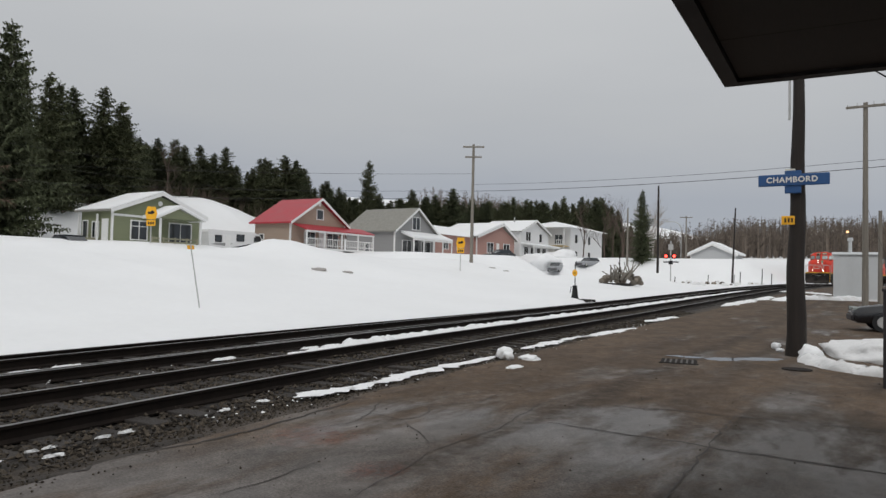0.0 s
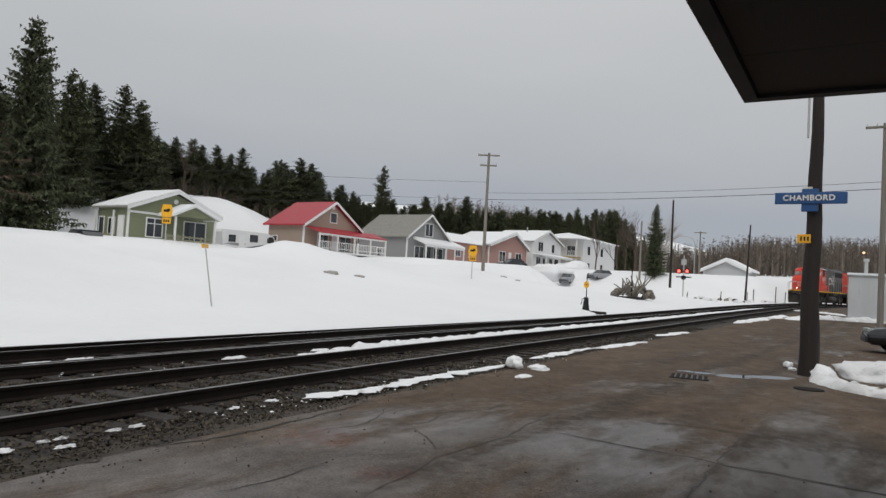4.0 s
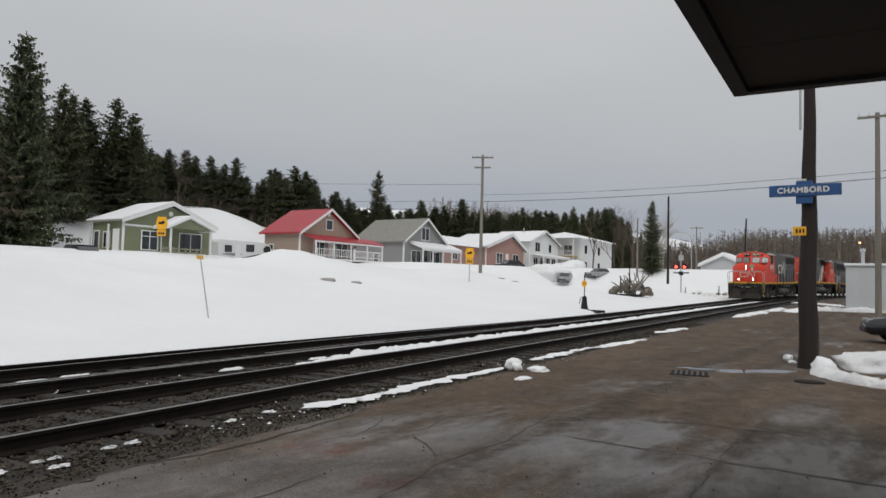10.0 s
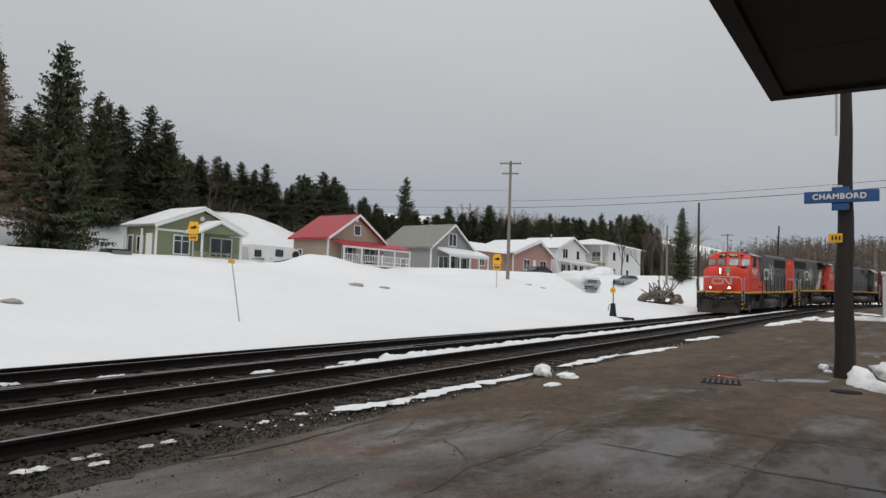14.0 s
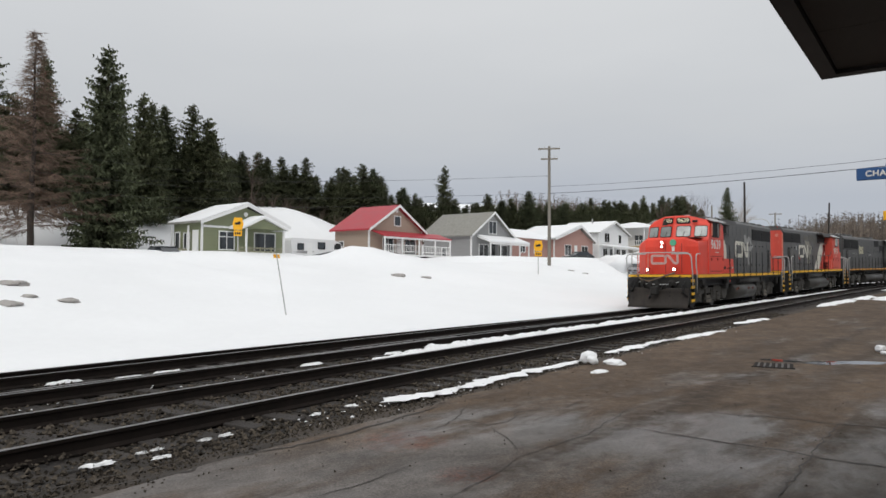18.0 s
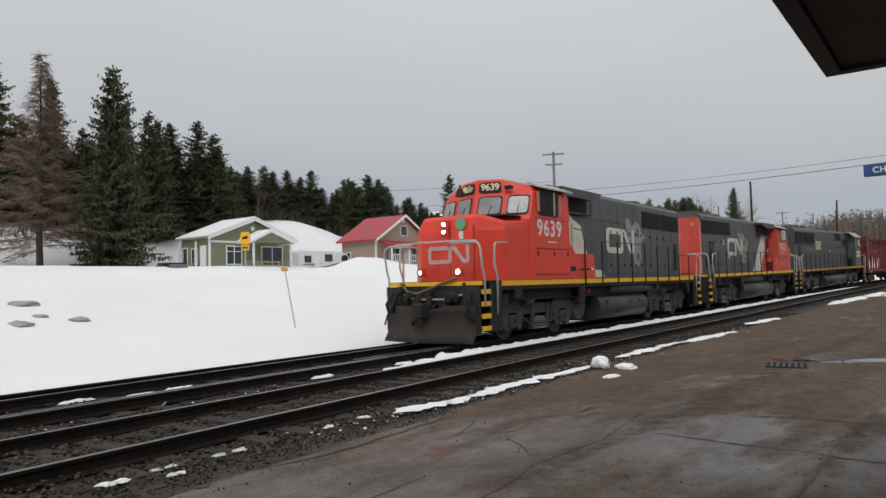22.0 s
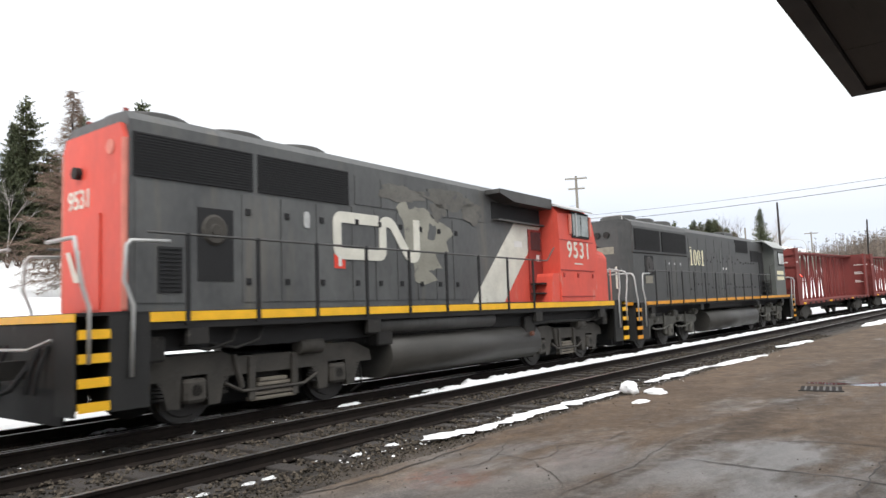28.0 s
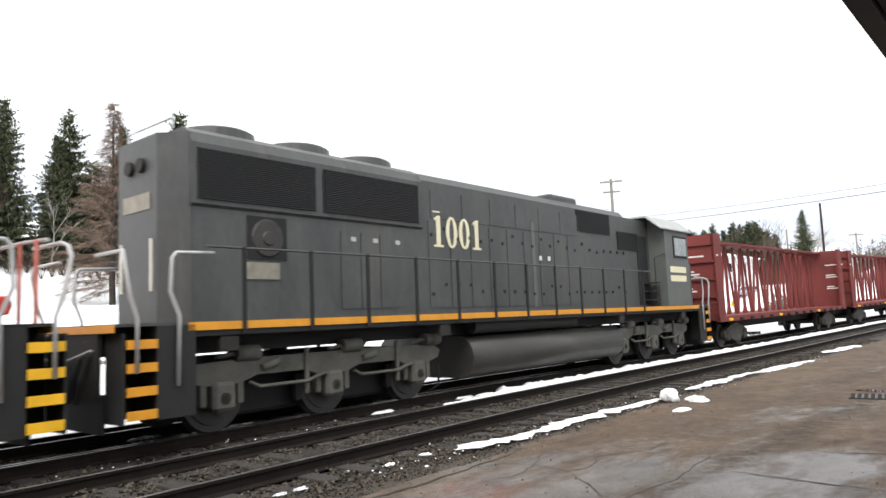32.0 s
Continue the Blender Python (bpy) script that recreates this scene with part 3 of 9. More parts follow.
plate = part("number_plate", B(-0.26, 0.0, -0.235, -0.215, 2.86, 3.05, bev=0.008), M_SIGNY, post, "small yellow plate")
bm = bmesh.new()
for i in range(3):
    box(bm, -0.20 + i * 0.065, -0.165 + i * 0.065, -0.2385, -0.2355, 2.91, 3.0)
part("number_bar", bm, M_DARK, plate)
part("cable_guard", B(-0.145, -0.10, -0.165, -0.125, 5.15, 8.2, bev=0.01), M_STEEL, post, "pale metal cable guard")

# ---------------------------------------------------------------- relay hut, far pole, second sign, parked car, dark post
hut = thing("relay_hut", "pale grey sheet-metal signal hut on a snowy base", "hut", m=pose(-1.45, 55, rise(55) - 0.12, 0, 0, 3))
part("body", B(-1.35, 1.35, -1.0, 1.0, 0.1, 3.05), M_HUT, hut)
bm = bmesh.new()
for i in range(10):
    box(bm, -1.362 + i * 0.3, -1.342 + i * 0.3, -1.02, -1.0, 0.1, 3.0)
part("rib", bm, M_HUT, hut)
bm = bmesh.new()
prism(bm, ((-1.12, 3.05), (1.12, 3.05), (1.12, 3.11), (0, 3.27), (-1.12, 3.11)), 0, -1.45, 1.45)
part("roof", bm, M_HUT, hut)
bm = bmesh.new()
cyl(bm, (-0.35, 0, 3.2), (-0.35, 0, 4.05), 0.11, 0.11, 10)
cyl(bm, (-0.35, 0, 4.05), (-0.35, 0, 4.25), 0.19, 0.15, 10)
part("vent", bm, M_HUT, hut, "roof vent stack")
part("footing", B(-1.5, 1.5, -1.1, 1.1, -0.3, 0.1), M_SNOW_DIRTY, hut)


def pole_with_arms(x, y, z, h, material, label, arms=1, r=0.15, turn=0, lean=0.0, ins=True):
    p = thing("utility_pole", label, "utility pole", "utility poles", pose(x, y, z - 0.4, 0, lean, turn))
    bm = bmesh.new()
    cyl(bm, (0, 0, 0), (0, 0, h + 0.4), r, r * 0.68, 10)
    part("pole", bm, material, p)
    for k in range(arms):
        zz = h + 0.4 - 0.3 - 0.9 * k
        part("crossarm", B(-0.95 + 0.22 * k, 0.95 - 0.22 * k, -0.06 - r * 0.7, 0.05 - r * 0.7, zz, zz + 0.13, bev=0.01), M_PALE_WOOD, p)
        if ins:
            for i in (-0.86 + 0.2 * k, -0.4, 0.4, 0.86 - 0.2 * k):
                bm = bmesh.new()
                cyl(bm, (i, -r * 0.7, zz + 0.13), (i, -r * 0.7, zz + 0.30), 0.045, 0.03, 6)
                part("insulator", bm, M_HUT, p)
    return p


pole_with_arms(-30.6, 53.2, 2.2, 10.7, M_PALE_WOOD, "grey weathered utility pole with two crossarms", 2, 0.16, 28)
pole_with_arms(-0.75, 45, 0.3, 11.2, M_PALE_WOOD, "tall pale utility pole with one crossarm", 1, 0.17, 0)
pole_with_arms(-0.05, 48, 0.3, 5.4, M_PALE_WOOD, "short pale wooden pole", 0, 0.14)
pole_with_arms(-15.1, 88.8, 1.4, 8.6, M_POLE, "dark leaning wooden pole", 0, 0.12, 0, 2.0)
pole_with_arms(-27, 117, 4.0, 7.6, M_PALE_WOOD, "pale utility pole with one crossarm", 1, 0.15, 20)
pole_with_arms(-28.4, 90.6, 3.2, 7.4, M_PALE_WOOD, "pale bare wooden pole", 0, 0.14)
pole_with_arms(-22.5, 83.5, 2.4, 10.0, M_POLE, "dark utility pole with a street light arm", 0, 0.15)
sign2 = thing("station_sign", "blue station name board on posts", "sign", m=pose(-1.2, 62, rise(62)))
part("board", B(-0.9, 0.9, -0.03, 0.03, 2.62, 2.92, bev=0.01), M_BLUE, sign2)
part("lettering_bar", B(-0.6, 0.6, -0.036, -0.031, 2.70, 2.84), M_WHITE_L, sign2)
for i in (-0.7, 0.7):
    part("leg", B(i - 0.04, i + 0.04, 0.031, 0.10, -0.4, 2.9), M_PALE_WOOD, sign2)

dark_post = thing("canopy_bollard", "dark painted square wooden post", "post", m=pose(0.17, 12.9, -0.15))
part("shaft", B(-0.13, 0.13, -0.13, 0.13, 0, 1.52, bev=0.015), M_FASCIA, dark_post)
part("cap", B(-0.15, 0.15, -0.15, 0.15, 1.52, 1.57, bev=0.01), M_FASCIA, dark_post)


# ---------------------------------------------------------------- houses along the road behind the snow bank
M_OLIVE = mat("olive_siding", (0.20, 0.22, 0.13), 0.7, var=0.08, scale=1.0, stretch=(0.4, 0.4, 9))
M_TAN = mat("tan_siding", (0.36, 0.28, 0.22), 0.7, var=0.08, scale=1.0, stretch=(0.4, 0.4, 9))
M_GREYS = mat("grey_siding", (0.27, 0.27, 0.27), 0.7, var=0.08, scale=1.0, stretch=(0.4, 0.4, 9))
M_BRICKR = mat("pink_brown_brick", (0.40, 0.235, 0.20), 0.85, var=0.2, scale=4.0, stretch=(1, 1, 5))
M_WHITES = mat("white_siding", (0.72, 0.72, 0.72), 0.65, var=0.06, scale=1.0, stretch=(0.4, 0.4, 9))
M_TRIM = mat("white_trim", (0.76, 0.76, 0.75), 0.55, var=0.05)
M_REDROOF = mat("red_metal_roof", (0.42, 0.035, 0.05), 0.45, var=0.12, scale=1.0)
M_SHINGLE = mat("grey_shingle", (0.27, 0.265, 0.24), 0.9, var=0.2, scale=3.0, spots=0.2, spot_color=(0.28, 0.28, 0.27))
M_YWOOD = mat("yellow_deck_wood", (0.42, 0.30, 0.10), 0.8, var=0.2, scale=2.0)
M_DECK = mat("grey_green_deck", (0.27, 0.26, 0.18), 0.8, var=0.2, scale=2.0)
M_PALEG = mat("pale_grey_siding", (0.48, 0.49, 0.50), 0.7, var=0.06, scale=1.0, stretch=(0.4, 0.4, 9))
M_MAROON = mat("dark_timber_steps", (0.05, 0.05, 0.055), 0.8, var=0.2)


def window_on(parent, face, u, z, w, h, at=0.0, bars=1, cross=False, frame_m=None):
    """A window with casing and panes. face 'f': in a wall that looks along +x; 's': in a wall that looks along -y."""
    fr = 0.09
    frame_m = frame_m or M_TRIM

    def slab(name, a0, a1, b0, b1, o0, o1, m_, par):
        return part(name, B(at + o0, at + o1, a0, a1, b0, b1) if face == "f" else B(a0, a1, at - o1, at - o0, b0, b1), m_, par)
    # one mitred casing, with its mullions let in
    bm = bmesh.new()
    outer = ((u - fr, z - fr), (u + w + fr, z - fr), (u + w + fr, z + h + fr), (u - fr, z + h + fr))
    inner = ((u, z), (u + w, z), (u + w, z + h), (u, z + h))
    rings = []
    for loop, o in ((outer, 0.0), (outer, 0.06), (inner, 0.06), (inner, 0.0)):
        rings.append([bm.verts.new((at + o, a, b) if face == "f" else (a, at - o, b)) for a, b in loop])
    for a_, b_ in zip(rings, rings[1:] + rings[:1]):
        for k in range(4):
            bm.faces.new((a_[k], a_[(k + 1) % 4], b_[(k + 1) % 4], b_[k]))
    bmesh.ops.recalc_face_normals(bm, faces=bm.faces)
    fo = part("window", bm, frame_m, parent)
    for i in range(bars):
        c = u + w * (i + 1) / (bars + 1)
        slab("mullion", c - 0.035, c + 0.035, z, z + h, 0.0, 0.055, frame_m, fo)
    if cross:
        slab("transom", u, u + w, z + h * 0.72 - 0.03, z + h * 0.72 + 0.03, 0.0, 0.058, frame_m, fo)
    for i in range(bars + 1):
        a = u + w * i / (bars + 1)
        slab("pane", a + 0.01, a + w / (bars + 1) - 0.01, z + 0.01, z + h - 0.01, 0.012, 0.03, M_GLASS, fo)
    return fo


def shell(parent, w, depth, hw, hp, m_wall, m_roof, snow=0.0, over=0.4, peak=0.5, slab_t=0.16):
    """Walls with a gable towards +x and a pitched roof, ridge along x. The front wall stands at x = 0, from y = 0 to w."""
    bm = bmesh.new()
    pk = w * peak
    prism(bm, ((0, -1.0), (w, -1.0), (w, hw), (pk, hp - slab_t), (0, hw)), 0, -depth, 0)
    part("wall", bm, m_wall, parent)
    for y0, y1 in ((0, pk), (w, pk)):
        s = (hp - hw) / (y1 - y0)
        a = (y0 - over * (1 if y1 > y0 else -1), hw - abs(s) * over)
        b = (y1, hp)
        up = slab_t
        bm = bmesh.new()
        prism(bm, (a, (a[0], a[1] + up), (b[0], b[1] + up), b), 0, -depth - over, over)
        r = part("roof", bm, m_roof, parent)
        if snow:
            bm = bmesh.new()
            prism(bm, ((a[0], a[1] + up + 0.004), (a[0], a[1] + up + snow * 0.7), (b[0], b[1] + up + snow), (b[0], b[1] + up + 0.004)), 0, -depth - over + 0.05, over - 0.05)
            part("roof_snow", bm, M_SNOW, r)
        bm = bmesh.new()
        prism(bm, ((a[0], a[1] - 0.12), (a[0], a[1] + up), (b[0], b[1] + up), (b[0], b[1] - 0.12)), 0, over + 0.004, over + 0.05)
        part("bargeboard", bm, M_TRIM, parent)
    for y in (0, w):
        part("corner_board", B(-0.14, 0.05, y - 0.06, y + 0.06, -0.8, hw), M_TRIM, parent)


def porch(parent, y0, y1, deep, z_eave, z_top, m_roof, posts, m_post, floor=0.1, snow=0.0, rail_h=0.9, x0=0.0, m_rail=None):
    bm = bmesh.new()
    prism(bm, ((x0, z_top - 0.1), (x0 + deep, z_eave - 0.1), (x0 + deep, z_eave), (x0, z_top)), 1, y0, y1)
    # outline runs in x and z here
    r = part("porch_roof", bm, m_roof, parent)
    if snow:
        bm = bmesh.new()
        prism(bm, ((x0, z_top + 0.004), (x0 + deep, z_eave + 0.004), (x0 + deep, z_eave + snow * 0.8), (x0, z_top + snow)), 1, y0 + 0.04, y1 - 0.04)
        part("porch_snow", bm, M_SNOW, r)
    part("porch_beam", B(x0 + deep - 0.16, x0 + deep - 0.04, y0 + 0.02, y1 - 0.02, z_eave - 0.28, z_eave - 0.1), M_TRIM, parent)
    for i in range(posts):
        y = y0 + 0.15 + (y1 - y0 - 0.3) * i / (posts - 1)
        part("porch_post", B(x0 + deep - 0.17, x0 + deep - 0.03, y - 0.07, y + 0.07, -0.9, z_eave - 0.28), m_post, parent)
    part("porch_floor", B(x0, x0 + deep, y0, y1, floor - 0.2, floor), m_rail or m_post, parent)
    if rail_h:
        bm = bmesh.new()
        for z in (0.25, rail_h - 0.05):
            box(bm, x0 + deep - 0.12, x0 + deep - 0.08, y0 + 0.1, y1 - 0.1, floor + z, floor + z + 0.07)
        n = int((y1 - y0) / 0.28)
        for i in range(n + 1):
            y = y0 + 0.12 + (y1 - y0 - 0.24) * i / n
            box(bm, x0 + deep - 0.115, x0 + deep - 0.085, y - 0.025, y + 0.025, floor + 0.1, floor + rail_h)
        part("railing", bm, m_rail or m_post, parent)


# olive bungalow
h = thing("house", "olive green bungalow with snowy roof and white trim", "house", "houses", pose(-50, 31.55, 3.35))
shell(h, 8.2, 4.2, 2.45, 4.02, M_OLIVE, M_SHINGLE, 0.12)
window_on(h, "f", 1.58, 0.25, 1.36, 1.42, cross=True)
window_on(h, "f", 5.05, -0.05, 2.1, 1.75)
part("belt_board", B(0.004, 0.05, 0.1, 8.1, 1.98, 2.15), M_TRIM, h)
bm = bmesh.new()
prism(bm, ((2.75, 1.98), (6.75, 1.98), (4.5, 2.78)), 0, 0.054, 1.9)
part("porch_gable", bm, M_OLIVE, h)
for a, b in (((2.45, 1.90), (4.5, 2.84)), ((7.0, 1.90), (4.5, 2.84))):
    bm = bmesh.new()
    prism(bm, (a, (a[0], a[1] + 0.13), (b[0], b[1] + 0.13), b), 0, 0.05, 2.15)
    r = part("porch_roof", bm, M_TRIM, h)
    bm = bmesh.new()
    prism(bm, ((a[0], a[1] + 0.134), (a[0], a[1] + 0.25), (b[0], b[1] + 0.27), (b[0], b[1] + 0.134)), 0, 0.10, 2.1)
    part("porch_snow", bm, M_SNOW, r)
for y in (2.9, 6.7):
    part("porch_post", B(1.75, 1.89, y - 0.07, y + 0.07, -1.0, 1.95), M_TRIM, h)
part("porch_deck", B(0.0, 1.95, 2.2, 6.9, -0.9, -0.45), M_DECK, h)
bm = bmesh.new()
for z in (-0.3, 0.0, 0.28):
    box(bm, 1.80, 1.86, 2.2, 6.4, z, z + 0.13)
for y in (2.2, 3.2, 4.3, 5.4, 6.4):
    box(bm, 1.78, 1.88, y - 0.05, y + 0.05, -0.5, 0.45)
part("railing", bm, M_DECK, h, "weathered wooden porch railing")
bm = bmesh.new()
cyl(bm, (0.004, 4.1, 3.25), (0.06, 4.1, 3.25), 0.2, 0.2, 14)
part("gable_vent", bm, M_TRIM, h)
window_on(h, "s", -2.6, 0.3, 0.8, 1.2)
window_on(h, "s", -3.9, 0.1, 0.6, 1.5, bars=0)
part("door", B(-1.35, -0.5, -0.05, -0.004, -0.4, 1.75), M_TRIM, h)
for x in (-4.1, -1.6):
    part("side_post", B(x, x + 0.12, -0.36, -0.24, -1.0, 2.12), M_TRIM, h)
part("side_deck", B(-4.1, -2.0, -1.1, -0.05, -0.8, 0.25), M_DECK, h)

# red roofed house
h = thing("house", "tan house with bright red metal roof and porch", "house", "houses", pose(-50, 50.6, 3.6))
shell(h, 8.2, 5.1, 2.75, 5.25, M_TAN, M_REDROOF, 0.0, over=0.45)
window_on(h, "f", 3.75, 3.2, 0.9, 0.95, bars=0)
porch(h, 0.25, 11.2, 1.9, 1.95, 2.55, M_REDROOF, 5, M_TRIM, rail_h=0.95)
window_on(h, "f", 2.0, 0.35, 1.5, 1.4)
window_on(h, "f", 5.4, 0.2, 1.7, 1.55)
part("door", B(0.004, 0.06, 4.1, 4.95, -0.05, 1.95), M_TRIM, h)
bm = bmesh.new()
cyl(bm, (0.0, 4.1, 4.75), (0.06, 4.1, 4.75), 0.2, 0.2, 12)
part("gable_vent", bm, M_TRIM, h)
window_on(h, "s", -4.4, 0.9, 0.6, 0.5, bars=0)

# grey house
h = thing("house", "grey wooden house with shingle roof and snowy porch", "house", "houses", pose(-50, 68.2, 3.5))
shell(h, 8.9, 7.6, 3.1, 5.95, M_GREYS, M_SHINGLE, 0.0, over=0.45)
window_on(h, "f", 3.7, 3.35, 1.6, 1.5)
porch(h, 1.2, 10.3, 2.0, 2.15, 2.85, M_TRIM, 5, M_TRIM, snow=0.22, rail_h=0.0)
window_on(h, "f", 1.6, 0.4, 1.9, 1.45)
window_on(h, "f", 5.8, 0.4, 2.0, 1.45)
part("door", B(0.004, 0.06, 4.1, 5.0, 0.0, 2.0), M_GLASS, h)
window_on(h, "s", -4.6, 0.3, 0.75, 1.1, bars=0)

# brick bungalow
h = thing("house", "brown brick bungalow with snow on its low roof", "house", "houses", pose(-51, 90.2, 4.25))
shell(h, 12.5, 7.5, 2.75, 4.9, M_BRICKR, M_SHINGLE, 0.30, over=0.5, peak=0.62)
window_on(h, "f", 3.2, 0.45, 1.9, 1.5)
window_on(h, "f", 8.6, 0.45, 2.0, 1.5)
part("door", B(0.004, 0.06, 6.2, 7.1, -0.1, 2.0), M_TRIM, h)
wing = part("wing", B(-7.5, -0.9, -13.5, -0.004, -1.0, 2.6), M_BRICKR, h)
bm = bmesh.new()
prism(bm, ((-8.0, 2.55), (-0.35, 2.55), (-4.2, 4.1)), 1, -13.9, 0.3)
part("wing_roof", bm, M_SNOW, h, "snow covered roof")
for y in (-11.5, -8.0, -4.2):
    window_on(h, "f", y, 0.6, 1.3, 1.2, at=-0.9)
bm = bmesh.new()
for i in range(6):
    box(bm, 0.1 + i * 0.42, 0.5 + i * 0.42, 5.4, 6.0, 0.0 - i * 0.24, 0.12 - i * 0.24)
    box(bm, 0.1 + i * 0.42, 0.18 + i * 0.42, 5.35, 5.42, -0.2 - i * 0.24, 1.0 - i * 0.24)
part("front_steps", bm, M_MAROON, h, "dark front steps")

# two white two-storey houses
h = thing("house", "white two-storey house with grey roof and gallery", "house", "houses", pose(-51, 104.8, 4.1))
shell(h, 11.5, 8.0, 4.6, 6.6, M_WHITES, M_SHINGLE, 0.08, over=0.5)
window_on(h, "f", 2.2, 3.1, 1.8, 1.5)
window_on(h, "f", 7.6, 3.1, 1.1, 1.4, bars=0)
porch(h, 0.4, 11.6, 2.4, 2.25, 2.6, M_TRIM, 5, M_TRIM, snow=0.15, rail_h=0.0)
for y in (1.6, 4.2, 6.8, 9.0):
    window_on(h, "f", y, 0.2, 1.5, 1.8)
bm = bmesh.new()
cyl(bm, (-3.5, 4.8, 6.0), (-3.5, 4.8, 7.3), 0.12, 0.12, 8)
part("flue", bm, M_STEEL, h)

h = thing("house", "white two-storey house with yellow timber balconies", "house", "houses", pose(-50, 124.5, 3.9))
part("wall", B(-11, 0, 0, 17.5, -1.0, 6.6), M_WHITES, h)
bm = bmesh.new()
v = [bm.verts.new(p) for p in ((-12.0, -2.6, 6.6), (1.0, -2.6, 6.6), (1.0, 18.5, 6.6), (-12.0, 18.5, 6.6), (-5.5, 5.5, 8.3), (-5.5, 12, 8.3))]
for f in ((0, 1, 4), (1, 2, 5, 4), (2, 3, 5), (3, 0, 4, 5), (3, 2, 1, 0)):
    bm.faces.new([v[i] for i in f])
part("roof", bm, M_SNOW, h, "snow dusted hipped roof")
for y in (2.2, 9.2):
    for z in (0.6, 3.8):
        window_on(h, "f", y, z, 1.3, 1.6, bars=0)
for z in (0.1, 3.2):
    part("balcony_floor", B(-10.5, -0.4, -2.2, -0.004, z - 0.2, z), M_YWOOD, h)
    bm = bmesh.new()
    for i in range(26):
        box(bm, -10.4 + i * 0.4, -10.3 + i * 0.4, -2.18, -2.12, z, z + 1.0)
    box(bm, -10.5, -0.4, -2.2, -2.1, z + 1.0, z + 1.08)
    part("balcony_rail", bm, M_YWOOD if z < 1 else M_TRIM, h)
    for i in range(3):
        window_on(h, "s", -9.4 + i * 3.1, z + 0.4, 1.6, 1.7)
for x in (-10.4, -5.4, -0.5):
    part("balcony_post", B(x - 0.07, x + 0.07, -2.2, -2.06, -1, 6.5), M_TRIM, h)
bm = bmesh.new()
for i in range(9):
    box(bm, 0.2 + i * 0.4, 0.6 + i * 0.4, 0.2, 1.4, 0.9 - i * 0.25, 1.02 - i * 0.25)
part("front_steps", bm, M_MAROON, h, "dark front stairs")

# long shed beyond the crossing
h = thing("shed", "low grey shed with a thick snow roof", "shed", "", pose(-29.5, 131.5, 4.3, 0, 0, -90))
shell(h, 7.6, 7.6, 1.5, 3.2, M_PALEG, M_SHINGLE, 0.5, over=0.5)

# caravan beside the olive bungalow
cv = thing("caravan", "white travel trailer with grey and black swooshes", "caravan", m=pose(-53.6, 42.6, 2.85) @ Matrix.Diagonal((0.88, 0.88, 0.74, 1)))
bm = bmesh.new()
prism(bm, ((0.2, 0.55), (5.0, 0.55), (5.3, 0.9), (7.2, 1.15), (7.6, 1.7), (7.3, 2.55), (6.3, 2.95), (0.2, 2.95), (0, 2.6)), 0, -1.2, 1.2)
part("body", bm, M_WHITES, cv)
for y, z, w_, h_ in ((1.0, 1.5, 0.7, 0.7), (3.9, 1.7, 0.9, 0.75), (6.4, 1.75, 0.8, 0.45)):
    window_on(cv, "f", y, z, w_, h_, at=1.2, bars=0, frame_m=M_DARK)
part("door", B(1.204, 1.23, 2.3, 3.0, 0.7, 2.4), M_TRIM, cv)
bm = bmesh.new()
prism(bm, ((2.9, 0.75), (4.9, 0.65), (6.9, 1.45), (5.6, 1.35), (4.6, 1.10)), 0, 1.204, 1.215)
part("swoosh", bm, M_MAROON, cv)
bm = bmesh.new()
prism(bm, ((0.3, 1.10), (2.2, 0.95), (3.4, 1.30), (2.4, 1.35), (1.2, 1.25)), 0, 1.204, 1.215)
part("swoosh", bm, M_GREYS, cv)
part("front_cap", B(1.204, 1.218, 6.5, 7.2, 2.1, 2.5), M_DARK, cv)
for y in (1.9, 2.8):
    bm = bmesh.new()
    cyl(bm, (0.95, y, 0.38), (1.2, y, 0.38), 0.36, 0.36, 14)
    part("wheel", bm, M_DARK, cv)


